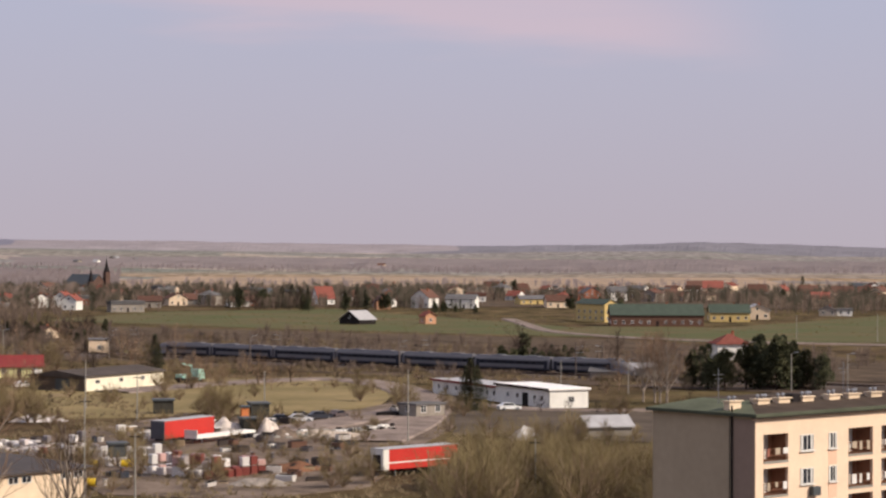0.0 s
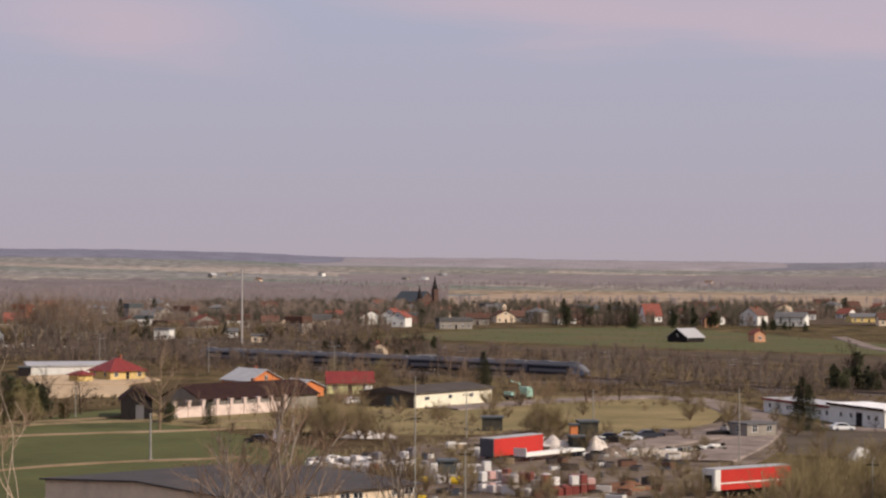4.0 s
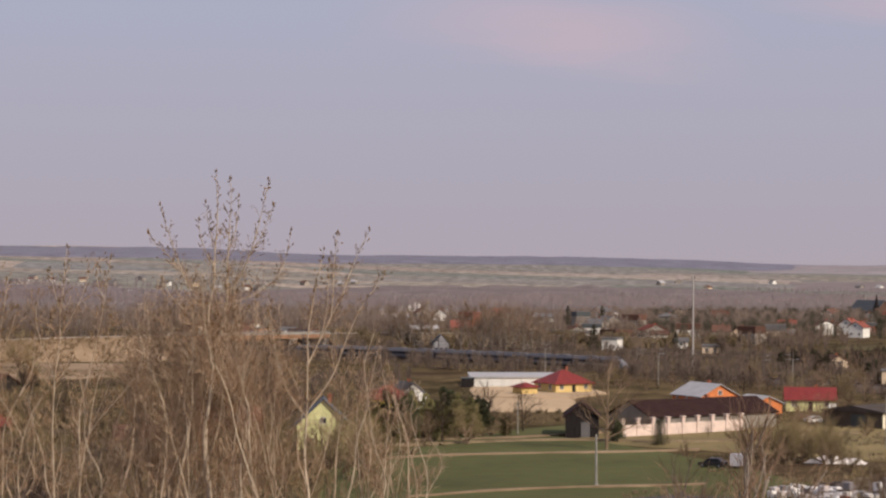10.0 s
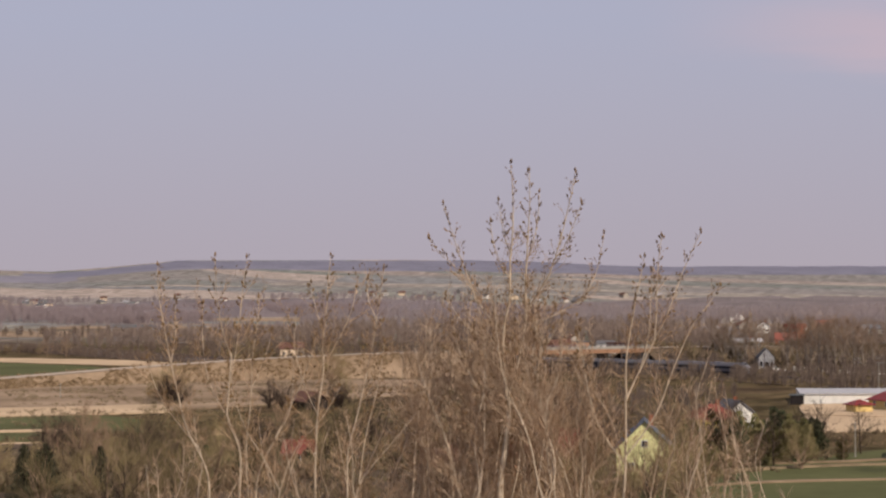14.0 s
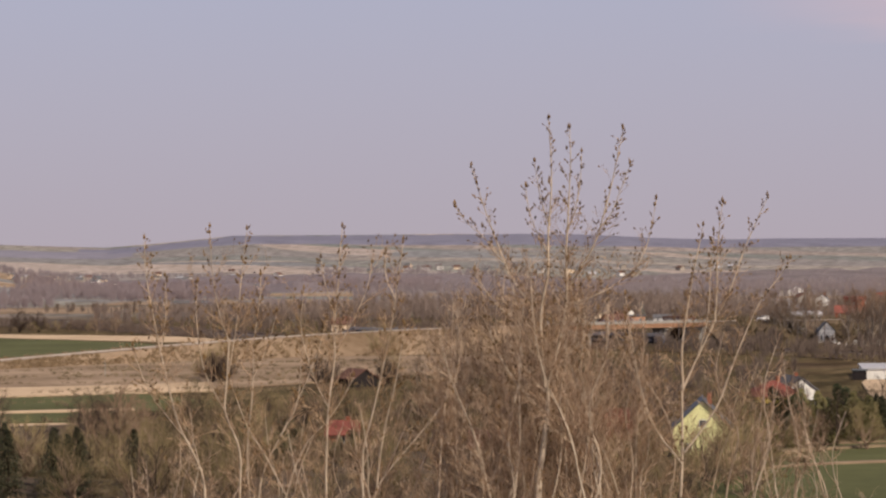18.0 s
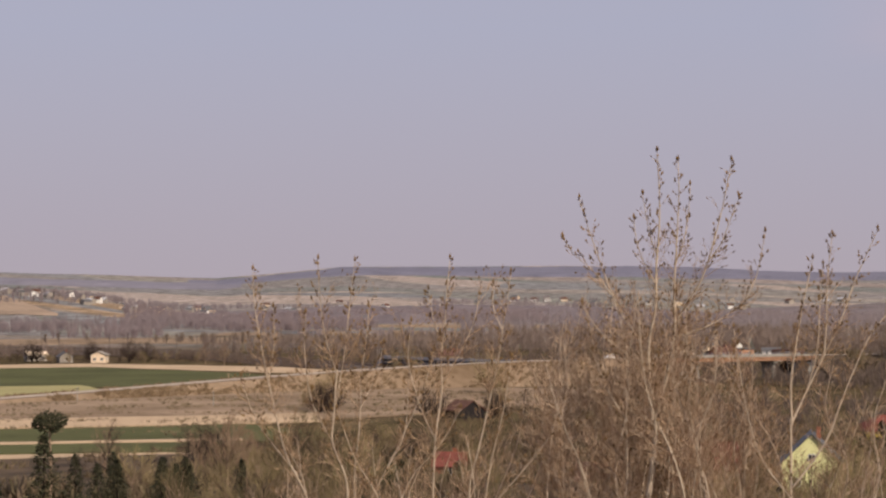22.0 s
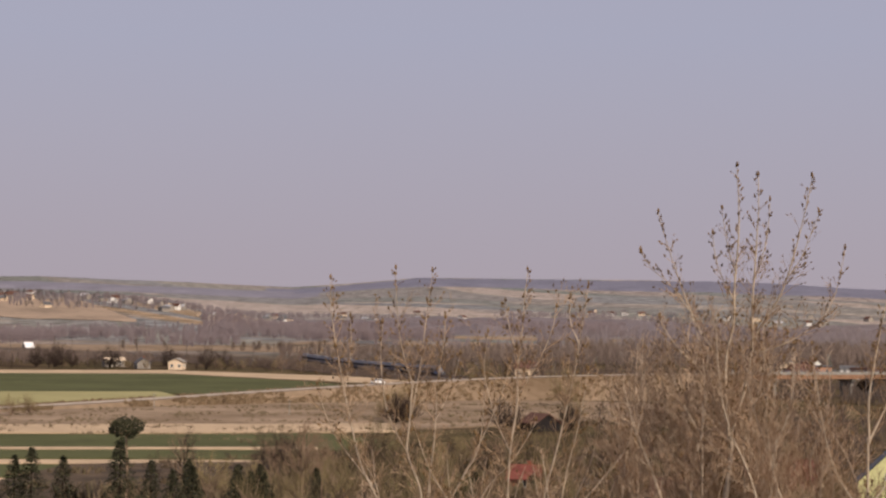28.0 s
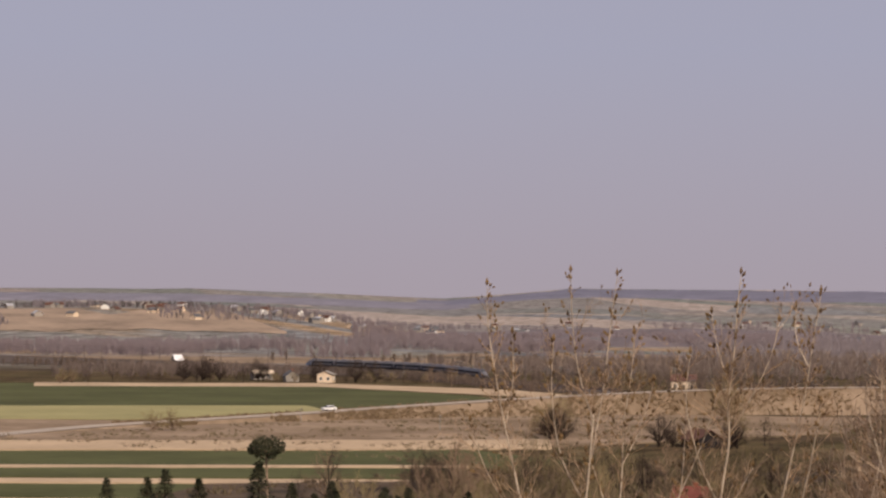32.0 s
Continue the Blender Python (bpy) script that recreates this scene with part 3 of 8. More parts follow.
class Line:
    """A curve that can be asked for a point and a heading at a distance along it."""

    def __init__(self, pts):
        self.p = smooth_line(pts)
        self.s = [0.0]
        for a, b in zip(self.p, self.p[1:]):
            self.s.append(self.s[-1] + (b.xy - a.xy).length)

    def at(self, s):
        return Vector([float(np.interp(s, self.s, [q[i] for q in self.p])) for i in range(3)])

    def heading(self, s):
        d = self.at(s + 1) - self.at(s - 1)
        return math.degrees(math.atan2(d.y, d.x))

    def side(self, s, off, z=0.0):
        p, a = self.at(s), radians(self.heading(s))
        return Vector((p.x - math.sin(a) * off, p.y + math.cos(a) * off, p.z + z))


def ribbon(line, s0, s1, profile, step=8.0):
    """A cross-section of (offset, height) swept along a line; heights below zero reach down to the ground."""
    sh, n = Shape(), len(profile)
    count = max(2, int((s1 - s0) / step))
    for i in range(count + 1):
        s = s0 + (s1 - s0) * i / count
        for off, z in profile:
            if z == "ground":
                q = line.side(s, off)
                slope = 1.6 * q.z
                q = line.side(s, off + math.copysign(slope, off))
                sh.v.append((q.x, q.y, -0.3))
            else:
                sh.v.append(tuple(line.side(s, off, z)))
    for i in range(count):
        for j in range(n - 1):
            a = i * n + j
            sh.f.append((a, a + 1, a + n + 1, a + n))
    return sh


# railway
RAIL = Line([(150, 438, 0), (100, 471, 0), (50, 505, 0), (5, 539, 0), (-46, 585, 0), (-110, 632, 0), (-165, 670, 0), (-235, 716, 0), (-300, 747, 0),
             (-390, 772, 0), (-467, 796, 0), (-545, 840.5, 0), (-598, 878.5, 0), (-660.5, 919.5, 1.9), (-748.5, 940, 2.2), (-846.5, 958.5, 2.6), (-1240, 1032, 2.6), (-1640, 1108, 2.6)])
RAIL_END = RAIL.s[-1]
part("railway_bed", ribbon(RAIL, 0, RAIL_END, ((-7.5, "ground"), (-6.5, 0.1), (-4.8, 0.55), (4.8, 0.55), (6.5, 0.1), (7.5, "ground"))), "ballast", label="ballast bed of the double track railway", kind="structure")
LAND = Line([(q.x, q.y, 0) for q in RAIL.p[::4]] + [(RAIL.p[-1].x, RAIL.p[-1].y, 0)])
part("railway_land", ribbon(LAND, 0, LAND.s[-1], ((-20, 0.14), (-9, 0.1), (-8, 0.1), (9, 0.1), (11, 0.14), (26, 0.16))), mat("oily trackside earth", (88, 75, 64), 0.95, scale=0.14, vary=0.4, bump=0.3), label="dark trackside earth and cinders", kind="structure")
for off in (-2.72, -1.28, 1.28, 2.72):
    part("rail", ribbon(RAIL, 0, RAIL_END, ((off - 0.05, 0.56), (off - 0.05, 0.74), (off + 0.05, 0.74), (off + 0.05, 0.56))), "rail", label="worn steel rail", kind="structure")

# road on a bank with a bridge over the railway
ROAD = Line([(-440, 440, 0.3), (-452, 490, 0.6), (-449, 526, 1), (-441, 563, 2), (-430, 605, 3.5), (-415, 640, 5), (-395, 672, 6.5), (-370, 700, 7.5),
             (-340, 730, 7.8), (-316, 762, 7.8), (-296, 800, 7.5), (-270, 850, 6.5), (-230, 905, 4), (-180, 960, 1.5)])
BRIDGE = (318, 372)
for a, b, cover in ((0, BRIDGE[0], "scrub"), (BRIDGE[1], ROAD.s[-1], "dark")):
    part("road_bank", ribbon(ROAD, a, b, ((-6, "ground"), (-5.5, -0.05), (5.5, -0.05), (6, "ground"))), FIELD[cover], label="grassy road embankment", kind="structure")
# asphalt lightened to a sunlit tone: the sunlight is put into its colour
part("bank_road", ribbon(ROAD, 0, ROAD.s[-1], ((-3.6, 0.06), (3.6, 0.06))), mat("sunlit-toned asphalt", (176, 162, 146), 0.9, scale=0.1, vary=0.15), label="asphalt road on the bank, sunlight in its colour", kind="structure")


def build_bridge():
    mid = (BRIDGE[0] + BRIDGE[1]) / 2
    p = ROAD.at(mid)
    t = thing("road_bridge", pose(p.x, p.y, 0, 0, 0, ROAD.heading(mid)), "concrete road bridge over the railway", "bridge")
    half, top = (BRIDGE[1] - BRIDGE[0]) / 2 + 2, p.z
    part("deck", Shape().box(-half, -5.2, top - 1.5, half, 5.2, top - 0.05, 0.1), mat("rusty deck girder", (150, 116, 92), 0.8, scale=0.3, vary=0.3), t)
    for y in (-5.3, 5.0):
        part("parapet", Shape().box(-half, y, top - 0.1, half, y + 0.3, top + 0.5, 0.05), "concrete", t)
        rail = Shape()
        for z in (0.8, 1.1):
            rail.tube([(-half, y + 0.15, top + z), (half, y + 0.15, top + z)], 0.05, 0.05, 4)
        part("railing", rail, "steel", t)
        for i in range(15):
            x = -half + 2 * half * i / 14
            part("post", Shape().box(x - 0.06, y + 0.08, top + 0.4, x + 0.06, y + 0.22, top + 1.15), "steel", t)
    for x in (-14, 14):
        for y in (-3, 0, 3):
            part("pier", Shape().box(x - 0.5, y - 0.5, -0.3, x + 0.5, y + 0.5, top - 1.5, 0.08), "concrete", t)
        part("crosshead", Shape().box(x - 0.8, -4.6, top - 2.3, x + 0.8, 4.6, top - 1.5, 0.08), "concrete", t)
    for x, k in ((-half, 1), (half, -1)):
        part("abutment", Shape().extrude([(x, -0.3), (x + 5 * k, -0.3), (x + 1.5 * k, top - 1.5), (x, top - 1.5)], -5.2, 5.2), "concrete", t)


build_bridge()

LANES = []
for pts, w, label in (([(30, 960), (36, 880), (41, 800), (80, 731), (142, 700), (210, 660)], 2.6, "pale village road"),
                      ([(-62, 452), (-40, 490), (-18, 508), (-4, 475), (4, 425), (2, 370), (-4, 330)], 4.2, "dusty yard access road"),
                      ([(4, 420), (-3, 392), (-12, 368), (-20, 350)], 4.5, "dusty turning place in the yard"),
                      ([(8, 424), (24, 400), (48, 403), (80, 430)], 1.8, "pale track past the low hall"),
                      ([(-140, 379), (-118, 407), (-92, 404), (-70, 444)], 1.0, "dry field track")):
    lane = Line([(x, y, 0.36) for x, y in pts])
    LANES.append((lane, w))
    part("lane", ribbon(lane, 0, lane.s[-1], ((-w - 0.6, -0.4), (-w, 0.0), (w, 0.0), (w + 0.6, -0.4))), mat(label, (136, 122, 113) if w > 1.5 else (128, 112, 88), 0.95, scale=0.2, vary=0.45), label=label, kind="structure")


def on_lane(x, y):
    """True on one of the lanes."""
    p = Vector((x, y))
    return any((q.xy - p).length < w + 1.5 for lane, w in LANES for q in lane.p)


# train
SILVER = mat("silver grey train paint", (112, 110, 112), 0.45, scale=0.2, vary=0.1, metal=0.1)
NAVY = mat("dark blue train paint", (36, 38, 50), 0.5, scale=0.2, vary=0.15)
TRAIN_ROOF = mat("grey train roof", (112, 112, 117), 0.7, scale=0.3, vary=0.2)
UNDER = mat("dark underframe", (42, 42, 46), 0.8, scale=0.6, vary=0.3)
SKYBLUE = mat("light blue nose paint", (112, 126, 150), 0.4, scale=0.3, vary=0.1)
CAR = 22.4
LEN = 21.9


def car_section():
    return [(-1.38, 0.95), (-1.42, 1.3), (-1.42, 2.6), (-1.3, 3.2), (-1.0, 3.62), (-0.5, 3.82), (0.5, 3.82), (1.0, 3.62), (1.3, 3.2), (1.42, 2.6), (1.42, 1.3), (1.38, 0.95)]


def build_bogie(t, x):
    b = part("bogie", Shape().box(x - 1.7, -1.1, 0.45, x + 1.7, 1.1, 0.95, 0.05), UNDER, t)
    for dx in (-1.25, 1.25):
        for y in (-0.82, 0.72):
            part("wheel", Shape().tube([(x + dx, y, 0.44), (x + dx, y + 0.1, 0.44)], 0.44, 0.44, 12), "rail", b)


def side_band(name, x0, x1, z0, z1, material, t):
    """Flat strips on both flanks, just outside the skin."""
    for k in (-1, 1):
        part(name, Shape().box(x0, k * 1.42 - 0.02, z0, x1, k * 1.42 + 0.02, z1), material, t)


def build_car(end=0):
    """One coach: local x runs towards the head of the train. end: +1 nose ahead, -1 nose behind."""
    t = new("train_car")
    h = LEN / 2
    sec = car_section()
    a, b = -h, h
    cut = 5.2
    if end > 0:
        b -= cut
    if end < 0:
        a += cut
    part("body", Shape().extrude(sec, a, b, "x"), SILVER, t, "silver grey coach body")
    part("roof", Shape().extrude([(-1.02, 3.64), (-0.9, 3.9), (0.9, 3.9), (1.02, 3.64)], a + 0.4, b - 0.4, "x"), TRAIN_ROOF, t)
    side_band("window_band", a + 0.6, b - 0.6, 2.05, 2.85, NAVY, t)
    side_band("skirt_stripe", a + 0.2, b - 0.2, 0.98, 1.25, NAVY, t)
    n = 9 if not end else 7
    for i in range(n):
        x = a + 2.4 + (b - a - 4.8) * i / (n - 1)
        for k in (-1, 1):
            part("window", Shape().box(x - 0.62, k * 1.445 - 0.012, 2.12, x + 0.62, k * 1.445 + 0.012, 2.78), "glass", t)
    for x in (a + 1.1, b - 1.1):
        for k in (-1, 1):
            part("door", Shape().box(x - 0.45, k * 1.45 - 0.015, 1.05, x + 0.45, k * 1.45 + 0.015, 3.0), NAVY, t)
    part("underframe", Shape().box(a + 1, -1.25, 0.5, b - 1, 1.25, 0.97, 0.05), UNDER, t)
    for x in (-h + 4, h - 4):
        build_bogie(t, x)
    if not end:
        for x in (-h, h):
            part("gangway", Shape().box(x - 0.25, -0.9, 1.0, x + 0.25, 0.9, 3.5), UNDER, t)
    for x in (-5.5, 4.5):
        part("roof_unit", Shape().box(x - 1.6, -0.8, 3.88, x + 1.6, 0.8, 4.08, 0.06), TRAIN_ROOF, t)
    if end:
        # long sloping nose: sections shrink and sink towards the tip
        k = 1 if end > 0 else -1
        x0 = b if end > 0 else a
        steps = ((0.0, 1.0, 0.0), (1.4, 0.97, 0.12), (2.6, 0.9, 0.45), (3.7, 0.78, 0.95), (4.6, 0.6, 1.45), (5.2, 0.36, 1.9))
        s = Shape()
        m = len(sec)
        for d, w, sink in steps:
            for y, z in sec:
                top = 3.82 - sink * 1.25
                zz = 0.6 + (z - 0.95) * (top - 0.6) / (3.82 - 0.95) if d else z
                s.v.append((x0 + k * d, y * w, zz))
        for i in range(len(steps) - 1):
            for j in range(m):
                q = [i * m + j, i * m + (j + 1) % m, (i + 1) * m + (j + 1) % m, (i + 1) * m + j]
                s.f.append(tuple(q if k > 0 else reversed(q)))
        s.f.append(tuple(len(steps) * m - m + j for j in range(m)))
        nose = part("nose", s, SILVER, t, "sloping silver nose with blue flanks", smooth=True)
        w = Shape()
        for d0, d1, z0, z1, half in ((1.5, 3.1, 3.72, 2.95, 0.75),):
            w.face([(x0 + k * d0, -half, z0), (x0 + k * d0, half, z0), (x0 + k * d1, half * 0.85, z1), (x0 + k * d1, -half * 0.85, z1)])
            w.face([(x0 + k * d0, -half, z0 - 0.05), (x0 + k * d1, -half * 0.85, z1 - 0.05), (x0 + k * d1, half * 0.85, z1 - 0.05), (x0 + k * d0, half, z0 - 0.05)])
        part("windscreen", w, "glass", nose)
        for y in (-1, 1):
            part("flank", Shape().extrude([(x0 + k * 0.2, 1.1), (x0 + k * 4.4, 0.8), (x0 + k * 4.2, 1.4), (x0 + k * 0.2, 2.0)], y * 1.44 - 0.02, y * 1.44 + 0.02), SKYBLUE, nose)
            part("headlight", Shape().box(x0 + k * 4.3 - 0.2, y * 0.75 - 0.16, 1.5, x0 + k * 4.3 + 0.2, y * 0.75 + 0.16, 1.75, 0.04), "frame", nose)
    return t


TRAIN = []
for i in range(7):
    if i in (0, 6):
        t = build_car(1 if i == 6 else -1)
    elif i == 1:
        t = middle = build_car()
    else:
        t = copy_thing(middle, pose(0, 0, 0))
    t.name = "train_car"
    end = i in (0, 6)
    tagged(t, "silver grey streamlined end car with blue nose" if end else "silver grey coach with dark blue window band", "train car", "coaches of the express train")
    TRAIN.append(t)
TAIL = ((0, 120), (1, 149), (2, 178), (3, 208), (4.5, 252), (6.5, 308), (9, 374), (11, 430), (13, 477), (16, 530), (19, 570), (22, 607), (24, 642), (25.5, 692), (27, 743), (28, 773), (29, 803), (30, 830), (31, 858), (32, 888))


def car_pose(i, t):
    s = float(np.interp(t, [q[0] for q in TAIL], [q[1] for q in TAIL])) + CAR * (i + 0.5)
    a, b = RAIL.side(s - 7.5, 2.0, 0.72), RAIL.side(s + 7.5, 2.0, 0.72)
    m = (a + b) / 2
    d = b - a
    return pose(m.x, m.y, m.z, 0, -math.degrees(math.atan2(d.z, d.xy.length)), math.degrees(math.atan2(d.y, d.x)))


# catenary masts along the track
MASTGREY = mat("weathered mast concrete", (108, 98, 92), 0.85, scale=0.8, vary=0.3, random_by=0.25)


def build_mast():
    t = new("catenary_mast")
    part("mast", Shape().box(-0.12, -0.12, 0, 0.12, 0.12, 8.2, 0.03), MASTGREY, t)
    part("footing", Shape().box(-0.4, -0.4, -0.2, 0.4, 0.4, 0.35, 0.05), "concrete", t)
    part("bracket", Shape().tube([(0, 0, 6.9), (0, 3.0, 7.3)], 0.06, 0.04, 5).tube([(0, 0, 5.9), (0, 3.0, 5.9)], 0.05, 0.04, 5), "steel", t)
    part("insulator", Shape().tube([(0, 0.35, 6.95), (0, 0.75, 7.0)], 0.12, 0.12, 6), "darkwood", t)
    return t


first_mast = None
s = 30.0
while s < 1500:
    for side in (-1, 1):
        p = RAIL.side(s, side * 5.6, 0.1)
        m = pose(p.x, p.y, p.z, 0, 0, RAIL.heading(s) + (180 if side > 0 else 0))
        if first_mast is None:
            first_mast = build_mast()
            first_mast.matrix_basis = m
            tagged(first_mast, "slim concrete catenary mast beside the rails", "mast", "catenary masts along the railway")
        else:
            copy_thing(first_mast, m)
    s += 52
for off in (-2.6, 2.6):
    wires = Shape()
    for z in (5.9, 7.2):
        wires.tube([RAIL.side(q, off, z) for q in np.arange(30, 1500, 26)], 0.02, 0.02, 3)
    part("overhead_wire", wires, "darkwood", label="thin overhead contact wires", kind="stuff", category="wire")


# buildings
WALL_WORDS = dict(cream="cream rendered", white="white rendered", yellow="yellow rendered", lime="pale green rendered", orange="orange rendered", terracotta="strong orange rendered", sunyellow="bright yellow rendered", greywall="grey rendered",
                  brickw="weathered brick", brick="red brick", darkwood="dark timber", redbrick="red brick", grey="grey")
ROOF_WORDS = dict(redtile="a red tiled roof", darkred="a dark red sheet roof", brown="a brown tiled roof", grey="a grey felt roof", lightgrey="a pale metal roof",
                  slate="a slate roof", green="a green sheet roof", cream="a pale sheet roof", greywall="a grey slab roof", whiteroof="a white sheet roof", orange="an orange sheet roof", maroon="a maroon sheet roof")
_win = {}


def window_mesh(w, h):
    """Frame with a mullion, the pane set back in it; faces -y."""
    key = (round(w, 1), round(h, 1))
    if key not in _win:
        f = Shape()
        b = 0.09
        for x0, x1, z0, z1 in ((-w / 2, w / 2, 0, b), (-w / 2, w / 2, h - b, h), (-w / 2, -w / 2 + b, b, h - b), (w / 2 - b, w / 2, b, h - b), (-b / 2, b / 2, b, h - b)):
            f.box(x0, -0.06, z0, x1, 0.04, z1)
        p = Shape().box(-w / 2 + b, -0.015, b, w / 2 - b, 0.03, h - b)
        fm, pm = f.mesh("window_frame"), p.mesh("pane")
        fm.materials.append(MAT["frame"])
        pm.materials.append(MAT["glass"])
        _win[key] = (fm, pm)
    return _win[key]


def add_window(t, w, h, m):
    fm, pm = window_mesh(w, h)
    win = part("window", fm, "frame", t, at=m)
    part("pane", pm, "glass", win)


def house(x, y, yaw, w, d, h, rise, roof, wall, cover, z=None, chimney=True, windows=True, name="house", label="", sides=True):
    """Walls with gables, an overhanging roof with thickness, windows on the three seen sides, a door, a chimney."""
    z = height(x, y) if z is None else z
    t = thing(name, pose(x, y, z, 0, 0, yaw), label or f"{WALL_WORDS.get(wall, wall)} house with {ROOF_WORDS.get(cover, cover)}", "house", "houses of the small town" if name == "house" else "")
    a, b, o, th = w / 2, d / 2, 0.45, 0.22
    s = Shape()
    if roof == "gable":      # gable end towards -y
        s.extrude([(-a, -0.5), (a, -0.5), (a, h), (0, h + rise), (-a, h)], -b, b)
        k = rise / a
        for q in (-1, 1):
            r = Shape().extrude([(0, h + rise + 0.02), (q * (a + o), h - o * k + 0.02), (q * (a + o), h - o * k + th), (0, h + rise + th)], -b - o, b + o)
            part("roof", r, cover, t)
    elif roof in ("ridge", "lowridge"):   # eaves towards -y
        s.extrude([(-b, -0.5), (b, -0.5), (b, h), (0, h + rise), (-b, h)], -a, a, "x")
        k = rise / b
        for q in (-1, 1):
            r = Shape().extrude([(0, h + rise + 0.02), (q * (b + o), h - o * k + 0.02), (q * (b + o), h - o * k + th), (0, h + rise + th)], -a - o, a + o, "x")
            part("roof", r, cover, t)
    elif roof == "hip":
        s.box(-a, -b, -0.5, a, b, h)
        r = Shape()
        e, lift = 0.6, 0.15
        half = max(a - b, 0.3)
        base = [(-a - e, -b - e), (a + e, -b - e), (a + e, b + e), (-a - e, b + e)]
        r.v = [(p, q, h) for p, q in base] + [(p, q, h + lift) for p, q in base] + [(-half, 0, h + rise), (half, 0, h + rise)]
        r.f = [(3, 2, 1, 0), (0, 1, 5, 4), (1, 2, 6, 5), (2, 3, 7, 6), (3, 0, 4, 7), (4, 5, 9, 8), (6, 7, 8, 9), (5, 6, 9), (7, 4, 8)]
        part("roof", r, cover, t)
    else:
        s.box(-a, -b, -0.5, a, b, h)
        part("roof", Shape().box(-a - 0.25, -b - 0.25, h, a + 0.25, b + 0.25, h + max(rise, 0.3), 0.04), cover, t)
    part("wall", s, wall, t)
    if chimney and roof != "flat" and rise > 1.4 and wall != "darkwood":
        cx, cy = (a * 0.25, b * 0.1)
        part("chimney", Shape().box(cx - 0.3, cy - 0.3, h + rise * 0.5, cx + 0.3, cy + 0.3, h + rise + 0.7).box(cx - 0.36, cy - 0.36, h + rise + 0.6, cx + 0.36, cy + 0.36, h + rise + 0.75), "brickw", t)
    if windows:
        floors = max(1, int(h / 2.6))
        cols = max(1, int(w / 3.0))
        for fl in range(floors):
            zz = 0.95 + fl * 2.6
            if zz + 1.3 > h:
                continue
            for i in range(cols):
                px = -a + w * (i + 0.5) / cols
                if fl == 0 and i == cols // 2 and cols > 2:
                    part("door", Shape().box(px - 0.5, -b - 0.06, 0, px + 0.5, -b + 0.05, 2.05, 0.02), "darkwood", t)
                else:
                    add_window(t, 1.2, 1.3, pose(px, -b, zz))
            for side in ((-1, 1) if sides else ()):
                for i in range(max(1, int(d / 4))):
                    py = -b + d * (i + 0.5) / max(1, int(d / 4))
                    add_window(t, 1.1, 1.3, pose(side * a, py, zz, 0, 0, 90 * side))
        if roof == "gable" and rise > 2.2:
            add_window(t, 1.0, 1.1, pose(0, -b, h + 0.2))
    return t


